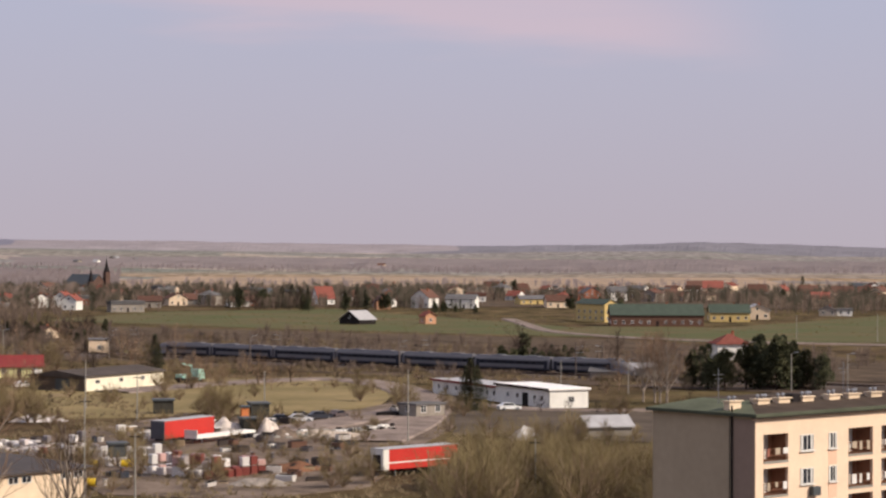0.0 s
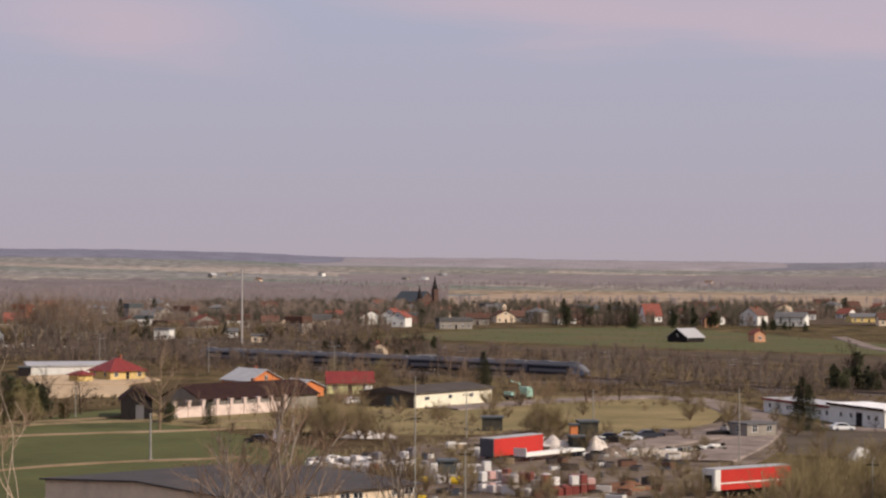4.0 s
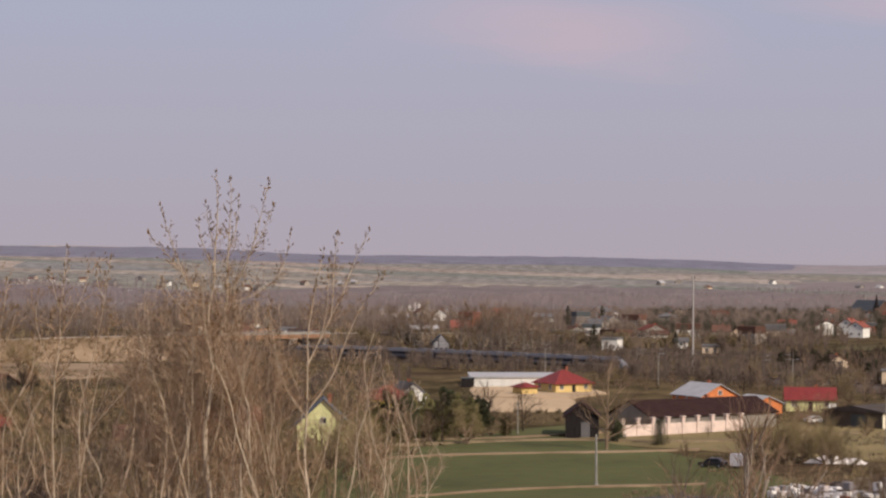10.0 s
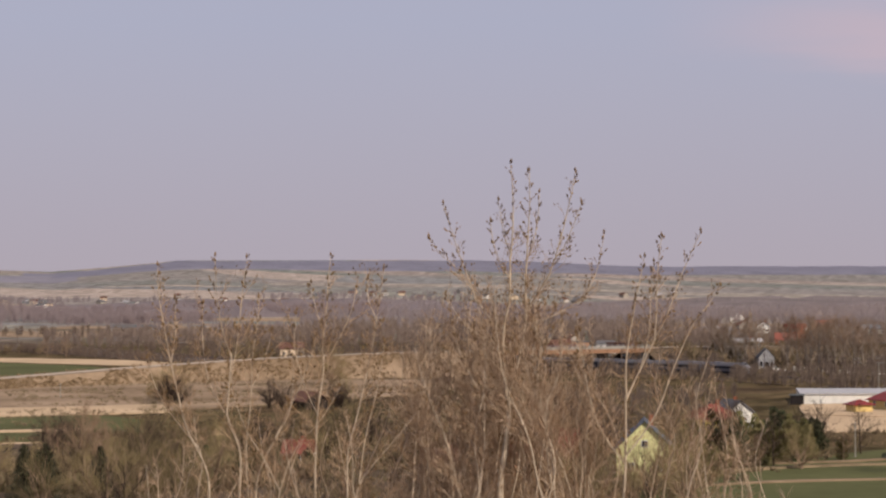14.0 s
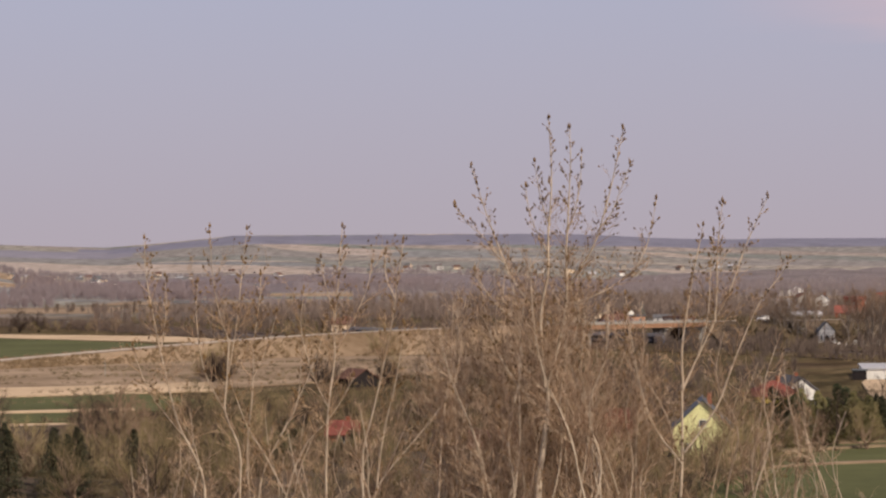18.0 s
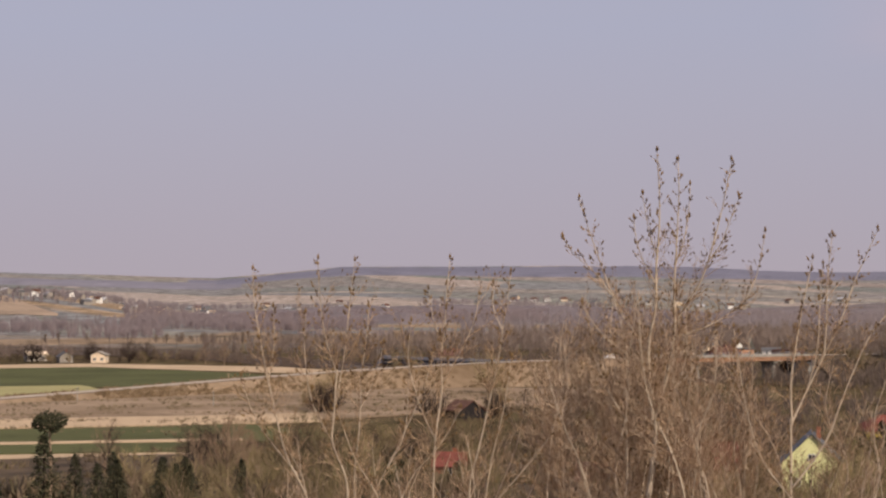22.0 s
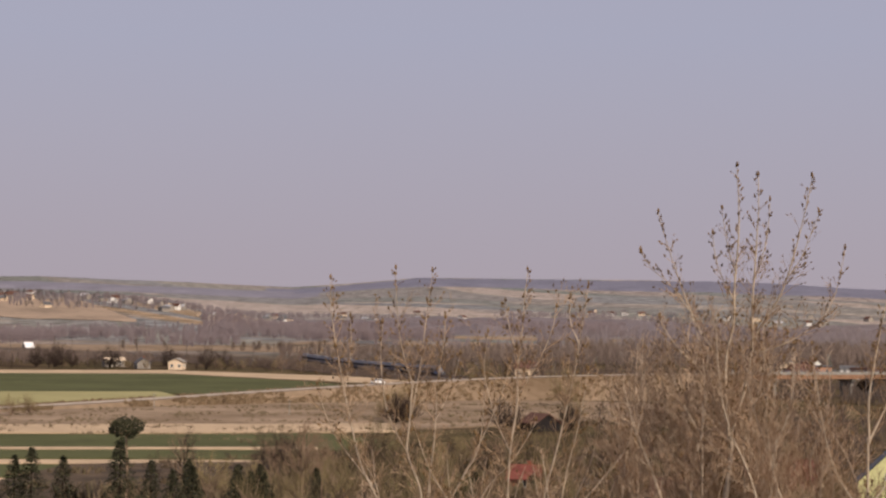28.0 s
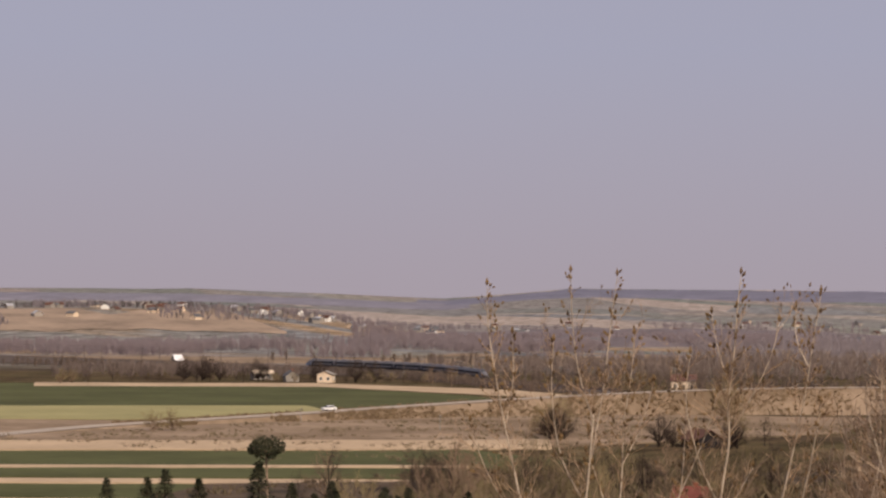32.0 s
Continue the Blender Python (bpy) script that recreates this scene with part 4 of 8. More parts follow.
HOUSES = (
    (-92.4, 636.0, 9, 5.8, 8.0, 3.7, 0.4, "flat", "cream", "grey"),
    (-125.5, 739.6, 30, 5.6, 8.0, 2.4, 1.5, "gable", "cream", "brown"),
    (-92.2, 512.0, 12, 10.4, 9.0, 2.5, 2.3, "ridge", "lime", "darkred"),
    (-30.1, 890.2, -38, 10.0, 10.0, 2.0, 3.2, "gable", "darkwood", "lightgrey"),
    (65.3, 929.7, 32, 6.4, 20.0, 7.3, 1.8, "gable", "yellow", "green"),
    (85.2, 882.5, 0, 35.4, 18.0, 4.3, 3.9, "ridge", "brick", "green"),
    (119.9, 938.5, -2, 16.2, 14.0, 3.7, 3.2, "ridge", "yellow", "green"),
    (134.8, 968.9, -2, 10.5, 12.0, 3.8, 2.4, "gable", "cream", "lightgrey"),
    (81.2, 599.1, 8, 8.4, 9.0, 4.5, 2.7, "hip", "white", "redtile"),
    (32.3, 345.5, 16, 7.2, 6.0, 1.7, 1.4, "ridge", "greywall", "lightgrey"),
    (-196.9, 1129.6, 30, 11.2, 9.0, 3.9, 2.8, "gable", "white", "brown"),
    (-184.9, 1130.8, -11, 7.8, 9.0, 5.0, 2.8, "gable", "white", "redtile"),
    (-143.7, 1055.3, 18, 15.3, 12.0, 3.6, 1.6, "flat", "greywall", "grey"),
    (-176.3, 1265.2, 18, 8.7, 9.0, 3.7, 2.5, "ridge", "cream", "brown"),
    (-142.9, 1135.1, 7, 11.2, 9.0, 3.4, 2.2, "ridge", "greywall", "brown"),
    (-134.5, 1169.7, 27, 9.8, 9.0, 4.0, 2.3, "gable", "cream", "brown"),
    (-125.7, 1194.2, 6, 14.7, 9.0, 2.9, 2.9, "ridge", "greywall", "brown"),
    (-61.2, 1201.6, 23, 9.1, 10.0, 3.5, 5.9, "ridge", "white", "redtile"),
    (-45.3, 1432.7, 2, 10.8, 9.0, 3.5, 3.5, "ridge", "cream", "brown"),
    (-33.3, 1505.8, 2, 8.6, 9.0, 3.7, 3.7, "gable", "cream", "redtile"),
    (-7.5, 1149.4, -29, 10.1, 10.0, 5.1, 3.9, "gable", "white", "brown"),
    (11.1, 1141.4, -10, 14.8, 12.0, 4.5, 2.2, "ridge", "white", "grey"),
    (-2.9, 897.1, 21, 4.4, 7.0, 3.2, 1.5, "gable", "orange", "redtile"),
    (-27.8, 1114.7, 12, 6.5, 9.0, 3.8, 2.7, "gable", "orange", "brown"),
    (31.5, 1553.0, -1, 10.0, 9.0, 3.8, 3.4, "ridge", "cream", "brown"),
    (47.5, 1214.2, 13, 14.8, 12.0, 3.0, 1.8, "ridge", "yellow", "grey"),
    (69.1, 1518.7, -2, 9.6, 8.0, 3.7, 1.5, "flat", "white", "grey"),
    (58.4, 1155.6, 8, 11.3, 9.0, 3.4, 2.8, "ridge", "cream", "brown"),
    (84.7, 1352.3, -3, 9.3, 9.0, 4.0, 3.3, "ridge", "cream", "redtile"),
    (101.7, 1385.1, 6, 12.1, 9.0, 4.1, 4.1, "gable", "cream", "brown"),
    (165.3, 1531.8, -6, 10.5, 9.0, 4.5, 3.7, "ridge", "white", "brown"),
    (173.3, 1495.6, -6, 12.6, 9.0, 4.4, 4.4, "ridge", "cream", "redtile"),
    (189.1, 1395.6, 3, 10.7, 9.0, 4.1, 4.1, "ridge", "greywall", "brown"),
    (200.3, 1365.9, -28, 7.5, 9.0, 4.7, 3.4, "gable", "cream", "redtile"),
    (220.2, 1399.3, 2, 10.8, 9.0, 4.1, 3.4, "ridge", "brickw", "brown"),
    (201.7, 1229.0, -9, 9.4, 9.0, 3.6, 3.0, "ridge", "cream", "redtile"),
    (235.9, 1370.0, 1, 12.1, 9.0, 4.1, 3.4, "ridge", "cream", "brown"),
    (251.2, 1371.8, -10, 10.5, 9.0, 4.1, 3.4, "ridge", "brickw", "brown"),
    (180.6, 1020.2, -9, 6.6, 8.0, 2.5, 0.8, "flat", "white", "grey"),
    (173.0, 1019.5, -9, 7.6, 8.0, 2.5, 2.0, "gable", "greywall", "grey"),
    (-266.8, 952.4, 31, 8.5, 9.0, 4.0, 0.9, "flat", "white", "grey"),
    (-231.2, 867.4, 0, 6.0, 8.0, 4.3, 0.6, "flat", "white", "grey"),
    (-236.5, 961.6, 14, 7.5, 9.0, 3.8, 1.4, "ridge", "white", "brown"),
    (-188.8, 847.3, 13, 6.2, 7.0, 2.6, 0.8, "flat", "cream", "grey"),
    (-211.0, 1003.3, 12, 9.3, 10.0, 2.9, 3.4, "gable", "cream", "brown"),
    (-229.5, 1051.1, 12, 7.7, 8.0, 3.1, 2.6, "ridge", "greywall", "brown"),
    (-192.6, 1008.4, 11, 12.2, 9.0, 2.9, 2.0, "ridge", "white", "grey"),
    (-228.6, 1204.2, 11, 9.1, 9.0, 2.9, 2.3, "ridge", "cream", "redtile"),
    (-282.3, 1370.8, 12, 13.3, 9.0, 2.7, 1.7, "ridge", "greywall", "lightgrey"),
    (-194.8, 1133.8, 30, 10.9, 9.0, 3.3, 2.7, "gable", "white", "brown"),
    (-173.7, 1088.5, -11, 7.3, 9.0, 4.7, 2.6, "gable", "white", "redtile"),
    (-382.9, 1458.5, 15, 7.9, 8.0, 3.2, 1.4, "flat", "white", "grey"),
    (-581.0, 1626.7, 20, 10.7, 8.0, 3.7, 3.3, "gable", "white", "grey"),
    (-454.7, 1236.5, 20, 15.7, 9.0, 2.5, 3.1, "ridge", "greywall", "lightgrey"),
    (-455.6, 1433.5, 18, 10.7, 9.0, 2.5, 3.2, "ridge", "brickw", "redtile"),
    (-391.5, 1317.8, 17, 13.1, 9.0, 3.3, 2.0, "ridge", "greywall", "grey"),
    (-348.0, 1141.5, 17, 8.5, 9.0, 2.8, 2.3, "ridge", "cream", "grey"),
    (-213.8, 906.5, 13, 5.3, 7.0, 2.6, 1.3, "ridge", "white", "grey"),
    (-226.6, 902.7, 14, 5.3, 7.0, 2.6, 1.2, "ridge", "white", "grey"),
    (-116.4, 517.0, 42, 9.5, 13.0, 2.6, 2.5, "gable", "terracotta", "lightgrey"),
    (-101.0, 499.0, 40, 6.6, 9.0, 2.2, 1.4, "gable", "terracotta", "lightgrey"),
    (-162.6, 563.0, 50, 10.6, 9.6, 2.3, 3.3, "hip", "yellow", "darkred"),
    (-168.2, 549.5, 46, 4.4, 4.4, 1.8, 1.2, "hip", "yellow", "darkred"),
    (-294.2, 518.1, 60, 6.4, 7.5, 2.0, 2.0, "gable", "darkwood", "brown"),
    (-926.0, 1035.0, 60, 4.4, 7.0, 2.0, 2.6, "ridge", "greywall", "whiteroof"),
    (-499.3, 860.4, 30, 9.4, 8.0, 3.6, 2.2, "ridge", "cream", "brown"),
    (-695.0, 837.0, 50, 8.6, 8.0, 2.6, 1.3, "ridge", "greywall", "cream"),
    (-651.5, 827.0, 29, 6.2, 8.0, 3.3, 1.4, "gable", "cream", "greywall"),
    (-668.0, 824.0, 49, 5.6, 8.0, 2.5, 2.0, "gable", "greywall", "grey"),
    (-856.4, 1272.9, 34, 28.3, 14.0, 2.6, 1.8, "ridge", "greywall", "grey"),
    (-1784.6, 2042.4, 41, 7.2, 6.4, 2.8, 1.8, "ridge", "cream", "brown"),
    (-1765.5, 2058.5, 41, 7.2, 6.4, 2.8, 1.8, "ridge", "white", "brown"),
    (-1726.3, 2093.0, 40, 7.2, 6.4, 2.8, 1.8, "ridge", "white", "brown"),
    (-1688.8, 2126.3, 39, 7.2, 6.4, 2.8, 1.8, "ridge", "cream", "brown"),
    (-1551.0, 2238.9, 35, 7.2, 6.4, 2.8, 1.8, "ridge", "cream", "brown"),
    (-1311.9, 2382.1, 29, 7.2, 6.4, 2.8, 1.8, "ridge", "white", "brown"),
    (-1292.2, 2392.7, 28, 7.2, 6.4, 2.8, 1.8, "ridge", "white", "brown"),
    (-1278.7, 2401.8, 28, 7.2, 6.4, 2.8, 1.8, "gable", "white", "brown"),
    (-1260.9, 2408.5, 28, 7.2, 6.4, 2.8, 1.8, "ridge", "cream", "brown"),
    (-1479.6, 2280.5, 33, 7.2, 6.4, 2.8, 1.8, "ridge", "greywall", "brown"),
    (-364.7, 1031.0, 29, 12.5, 10.0, 3.0, 1.5, "ridge", "greywall", "lightgrey"),
    (-431.7, 999.7, 23, 7.5, 8.0, 3.0, 0.7, "flat", "orange", "grey"),
    (-421.0, 1003.1, 23, 7.4, 8.0, 2.5, 1.2, "ridge", "white", "grey"),
    (-458.6, 1326.6, 19, 7.8, 8.0, 3.9, 2.6, "gable", "white", "grey"),
    (-365.4, 1086.8, 18, 8.9, 9.0, 2.6, 3.1, "ridge", "brickw", "redtile"),
)
for row in HOUSES:
    house(*row, sides=row[1] < 1050)
house(-185.5, 597.0, 20, 24.0, 26.0, 2.3, 0.4, "flat", "white", "lightgrey", windows=False, name="low_store", label="long low white store with a pale flat roof")
# added dark box in place of a dark recessed opening at the store's left end
house(-192.6, 579.0, 20, 3.2, 3.0, 2.2, 0.3, "flat", "darkwood", "slate", windows=False, name="hut", label="dark box standing for an opening in the white store")
# more of the town: houses among the trees, none on the roads or on one another
rh = random.Random(5)
taken = [(r[0], r[1]) for r in HOUSES]
for az0, az1, d0, d1, n in ((-16, -1, 1150, 1500, 34), (-1, 14, 1230, 1560, 40), (-20, -10, 960, 1200, 9), (-26, -18, 950, 1500, 9)):
    made = 0
    while made < n:
        az, d = rh.uniform(az0, az1), rh.uniform(d0, d1)
        x, y = d * math.sin(radians(az)), d * math.cos(radians(az))
        if min((x - p) ** 2 + (y - q) ** 2 for p, q in taken) < 190:
            continue
        taken.append((x, y))
        made += 1
        wall = rh.choice(("cream", "white", "greywall", "greywall", "greywall", "white", "cream", "brickw"))
        house(round(x, 1), round(y, 1), -az + rh.choice((-30, 0, 20, 40)), rh.uniform(7.5, 11), rh.uniform(7.5, 10), rh.choice((2.9, 3.2, 5.2)), rh.uniform(1.8, 3.2), rh.choice(("gable", "ridge", "ridge", "hip", "flat")), wall, rh.choice(("redtile", "brown", "brown", "grey", "grey", "slate", "grey", "brown")), sides=False)
# hamlets on the far slopes
for az0, az1, d0, d1, n in ((-50, -42, 2060, 2300, 26), (-44, -38, 2060, 2330, 26), (-38, -30, 2000, 2500, 44), (-31, -21, 2150, 2800, 30), (-22, -10, 2500, 3000, 5), (-10, 2, 2600, 3100, 14)):
    for _ in range(n):
        az, d = rh.uniform(az0, az1), rh.uniform(d0, d1)
        house(round(d * math.sin(radians(az)), 1), round(d * math.cos(radians(az)), 1), -az + rh.uniform(-50, 50), rh.uniform(6, 8.6), rh.uniform(6, 8), rh.uniform(2.6, 3.4), rh.uniform(1.6, 2.4), rh.choice(("gable", "ridge", "ridge")), rh.choice(("greywall", "white", "greywall", "cream")), rh.choice(("brown", "grey", "grey", "grey", "lightgrey")), chimney=False, windows=False)
# yellow-green gabled house and the yellow house with a red roof behind it
house(-148.2, 369, 22, 8.6, 11, 4.4, 4.1, "gable", "lime", "slate", name="house", label="pale green gabled house behind the poplars")
house(-166.8, 450, 40, 9.0, 8.0, 4.0, 2.8, "hip", "sunyellow", "redtile", name="house", label="yellow house with a red tiled roof")
house(-177, 489.6, 36, 5.6, 12, 3.2, 2.2, "gable", "white", "grey", name="house", label="white house with a pale metal roof")
house(-157, 351, 20, 9.5, 8, 3.8, 4.0, "ridge", "orange", "redtile", name="house", label="orange house with a red tiled roof behind twigs")
house(-206, 362, 20, 4.6, 5, 2.4, 1.8, "ridge", "brickw", "redtile", name="house", label="brick house with a red roof among bare trees")
house(-168.4, 340, 26, 6.5, 7, 3.2, 2.0, "ridge", "cream", "brown", name="house", label="cream house with a brown roof behind the poplars")


def build_church():
    t = thing("church", pose(-222, 1462, 0, 0, 0, 42), "brick church with two dark pointed spires", "church")
    part("nave", Shape().extrude([(-6.5, -0.5), (6.5, -0.5), (6.5, 6.0), (0, 12.2), (-6.5, 6.0)], -8, 22), "redbrick", t)
    for q in (-1, 1):
        part("roof", Shape().extrude([(0, 12.2), (q * 7.0, 5.5), (q * 7.0, 5.85), (0, 12.6)], -8.4, 22.4), "slate", t, "dull slate nave roof")
    part("porch", Shape().extrude([(-4, -0.4), (4, -0.4), (4, 3.2), (0, 5.8), (-4, 3.2)], -15, -8), "brickw", t)
    for q in (-1, 1):
        part("porch_roof", Shape().extrude([(0, 5.8), (q * 4.5, 2.9), (q * 4.5, 3.15), (0, 6.1)], -15.3, -8), "redtile", t)
    for i in range(5):
        for q in (-1, 1):
            add_window(t, 1.2, 3.4, pose(q * 6.5, -5 + 5.5 * i, 1.8, 0, 0, 90 * q))
    for cx, top in ((-5.8, 17), (5.8, 23)):
        tw = part("tower", Shape().box(cx - 1.7, -9.6, -0.5, cx + 1.7, -6.2, top - 9, 0.1), "redbrick", t)
        sp = Shape()
        ring = [(cx + 2.0 * math.cos(k * 0.7854 + 0.39), -7.9 + 2.0 * math.sin(k * 0.7854 + 0.39)) for k in range(8)]
        sp.v = [(p, q, top - 9) for p, q in ring] + [(cx + (p - cx) * 0.5, -7.9 + (q + 7.9) * 0.5, top - 5.5) for p, q in ring] + [(cx, -7.9, top)]
        sp.f = [tuple(reversed(range(8)))] + [(k, (k + 1) % 8, 8 + (k + 1) % 8, 8 + k) for k in range(8)] + [(8 + k, 8 + (k + 1) % 8, 16) for k in range(8)]
        part("spire", sp, MAT["darkwood"], tw, "dark pointed spire")
        part("cross", Shape().box(cx - 0.1, -8, top - 0.3, cx + 0.1, -7.8, top + 1.6).box(cx - 0.5, -8, top + 0.8, cx + 0.5, -7.8, top + 1.0), "steel", tw)


build_church()
house(49, 524, -20, 13, 6, 2.0, 0.9, "ridge", "greywall", "lightgrey", name="shed", label="low grey shed beside the rails", windows=False, chimney=False)
house(43, 508, -14, 7, 5, 1.8, 0.8, "ridge", "greywall", "grey", name="shed", label="low grey shed with a felt roof by the rails", windows=False, chimney=False)


def build_chapel():
    t = thing("chapel", pose(-274.5, 794, 0, 0, 0, 24), "small white cemetery chapel with a slate roof", "chapel")
    part("wall", Shape().extrude([(-2.6, -0.5), (2.6, -0.5), (2.6, 4.2), (0, 7.0), (-2.6, 4.2)], -5, 5), "white", t)
    for q in (-1, 1):
        part("roof", Shape().extrude([(0, 7.05), (q * 3.0, 3.85), (q * 3.0, 4.1), (0, 7.35)], -5.1, 5.3), "slate", t)
    part("door", Shape().extrude([(-0.8, 0), (0.8, 0), (0.8, 2.2), (0, 3.0), (-0.8, 2.2)], -5.08, -4.95), "darkwood", t)
    for q in (-1.8, 1.8):
        part("window", Shape().extrude([(q - 0.3, 1.2), (q + 0.3, 1.2), (q + 0.3, 2.7), (q, 3.1), (q - 0.3, 2.7)], -5.06, -4.95), "glass", t)


build_chapel()


def oriented(p0, p1):
    """Middle, heading and length of an edge on the ground."""
    a, b = Vector((*p0, 0)), Vector((*p1, 0))
    d = b - a
    return (a + b) / 2, math.degrees(math.atan2(d.y, d.x)), d.length


def car_paint(rgb):
    key = "car paint %d %d %d" % rgb
    return bpy.data.materials.get(key) or mat(key, rgb, 0.3, scale=0.5, vary=0.08)


def build_block():
    """Five-storey block of flats; local x along the balcony front, y into the building."""
    L, D, top, st = 46.0, 12.1, 15.2, 3.0
    ang = math.degrees(math.atan2(0.68, 0.734))
    t = thing("apartment_block", pose(34.9, 173.9, 0, 0, 0, ang), "cream five-storey block of flats with balconies and a green flat roof", "apartment block")
    cols = []      # kind, x, width along the front
    for x in (0.0, 34.8):
        cols += [("loggia", x + 2.8, 3.4), ("window", x + 7.1, 1.9), ("window", x + 10.8, 1.2), ("loggia", x + 14.9, 3.6), ("loggia", x + 19.8, 3.6), ("window", x + 24.0, 1.2), ("window", x + 27.6, 1.9), ("loggia", x + 31.6, 3.4)]
    cols = [c for c in cols if c[1] < L - 2.2]
    # front wall built in bands round the loggias
    s = Shape()
    for f in range(4):
        z0 = 2.35 + f * st
        s.box(0, 0, (z0 - 0.75 if f else -0.5), L, 0.3, z0 - 0.15)
        xs = 0.0
        for kind, cx, w in cols:
            if kind == "loggia":
                s.box(xs, 0, z0 - 0.15, cx - w / 2, 0.3, z0 + 2.25)
                xs = cx + w / 2
        s.box(xs, 0, z0 - 0.15, L, 0.3, z0 + 2.25)
    s.box(0, 0, 2.35 + 3 * st + 2.25, L, 0.3, top)
    part("front_wall", s, mat("cream plaster panels", (230, 204, 178), 0.85, scale=0.25, vary=0.1, bump=0.1), t, "cream plastered front")
    gable = mat("grey brown gable render", (178, 162, 138), 0.9, scale=0.15, vary=0.12, bump=0.1)
    for x in (0, L - 0.35):
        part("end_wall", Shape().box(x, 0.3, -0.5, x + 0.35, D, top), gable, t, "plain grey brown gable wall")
    part("rear_wall", Shape().box(0.35, D - 0.3, -0.5, L - 0.35, D, top), gable, t)
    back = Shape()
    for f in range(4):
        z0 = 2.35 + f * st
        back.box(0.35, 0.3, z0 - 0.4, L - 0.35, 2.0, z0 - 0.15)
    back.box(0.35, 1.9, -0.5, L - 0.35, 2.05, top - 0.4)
    # brown render with the loggia's shade put into its colour
    part("loggia_back", back, mat("shaded brown loggia plaster", (150, 110, 88), 0.9, scale=0.4, vary=0.2), t, "brown loggia backs and floors with shade in the colour")
    part("roof", Shape().box(-0.5, -0.5, top, L + 0.5, D + 0.5, top + 0.3, 0.05), mat("dark green roofing", (86, 90, 76), 0.85, scale=0.3, vary=0.25), t, "dark green felt roof")
    lo = [(-0.4, -0.4), (L + 0.4, -0.4), (L + 0.4, D + 0.4), (-0.4, D + 0.4)]
    hi = [(5.5, 5.4), (L - 5.5, 5.4), (L - 5.5, D - 1.0), (5.5, D - 1.0)]
    rim, crest = [(x, y, top + 0.3) for x, y in lo], [(x, y, top + 1.0) for x, y in hi]
    felt = mat("brown black roof felt", (78, 68, 60), 0.9, scale=0.4, vary=0.35, bump=0.2)
    sheet = mat("green roof sheeting", (92, 96, 80), 0.9, scale=0.3, vary=0.3)
    for k, cover in ((0, felt), (1, sheet), (2, felt), (3, sheet)):
        j = (k + 1) % 4
        slab = Shape()
        slab.v = [rim[k], rim[j], crest[j], crest[k]] + [(x, y, z - 0.25) for x, y, z in (rim[k], rim[j], crest[j], crest[k])]
        slab.f = [(0, 1, 2, 3), (7, 6, 5, 4), (0, 4, 5, 1), (1, 5, 6, 2), (2, 6, 7, 3), (3, 7, 4, 0)]
        part("roof_slope", slab, cover, t)
    part("roof_deck", Shape().box(hi[0][0], hi[0][1], top + 0.7, hi[2][0], hi[2][1], top + 1.0), felt, t)
    part("roof_hatch", Shape().box(9.2, 3.4, top + 0.4, 10.4, 4.6, top + 1.5, 0.05), "darkwood", t)
    part("cornice", Shape().box(-0.5, -0.5, top - 0.1, L + 0.5, -0.02, top + 0.02, 0.02), "darkwood", t)
    rng = random.Random(3)
    for f in range(4):
        z0 = 2.35 + f * st
        for kind, cx, w in cols:
            if kind == "window":
                add_window(t, w, 1.45, pose(cx, -0.0, z0 + 0.55))
                for k in (-1, 1):
                    px = cx + k * w * 0.34
                    part("curtain", Shape().box(px - w * 0.07, -0.03, z0 + 0.68, px + w * 0.07, -0.02, z0 + 1.9), "frame", t, "white net curtain")
                part("sill", Shape().box(cx - w / 2 - 0.08, -0.2, z0 + 0.45, cx + w / 2 + 0.08, 0.02, z0 + 0.53), "frame", t)
            else:
                b = part("balcony", Shape().box(cx - w / 2, -0.06, z0 - 0.3, cx + w / 2, 0.3, z0 - 0.14, 0.02), "concrete", t)
                rails = Shape()
                for zz in (0.35, 0.95):
                    rails.box(cx - w / 2, 0.02, z0 + zz - 0.03, cx + w / 2, 0.07, z0 + zz + 0.03)
                for i in range(int(w / 0.16)):
                    px = cx - w / 2 + 0.08 + i * 0.16
                    rails.box(px - 0.012, 0.03, z0 - 0.14, px + 0.012, 0.06, z0 + 0.95)
                part("railing", rails, mat("rust brown railing", (120, 82, 62), 0.6, scale=1, vary=0.3) if "rust brown railing" not in bpy.data.materials else bpy.data.materials["rust brown railing"], b)
                add_window(t, 1.3, 1.4, pose(cx - 0.6, 1.9, z0 + 0.6))
                part("balcony_door", Shape().box(cx + 0.3, 1.84, z0 - 0.14, cx + 1.1, 1.92, z0 + 2.0, 0.01), "frame", t)
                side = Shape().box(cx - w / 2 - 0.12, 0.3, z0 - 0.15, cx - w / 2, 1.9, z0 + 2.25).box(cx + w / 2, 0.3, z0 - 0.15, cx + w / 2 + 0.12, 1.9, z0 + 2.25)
                # cheeks share the plaster that carries the shade
                part("loggia_cheek", side, bpy.data.materials["shaded brown loggia plaster"], t)
    # flues and vents on the roof
    for i in range(13):
        x = 1.2 + i * 3.4 + (0.5 if i % 3 == 1 else 0)
        c = part("chimney", Shape().box(x - 0.8, 3.3, top + 0.4, x + 0.8, 4.0, top + 1.15).box(x - 0.95, 3.15, top + 1.15, x + 0.95, 4.15, top + 1.25), "cream", t, "rendered flue stack")
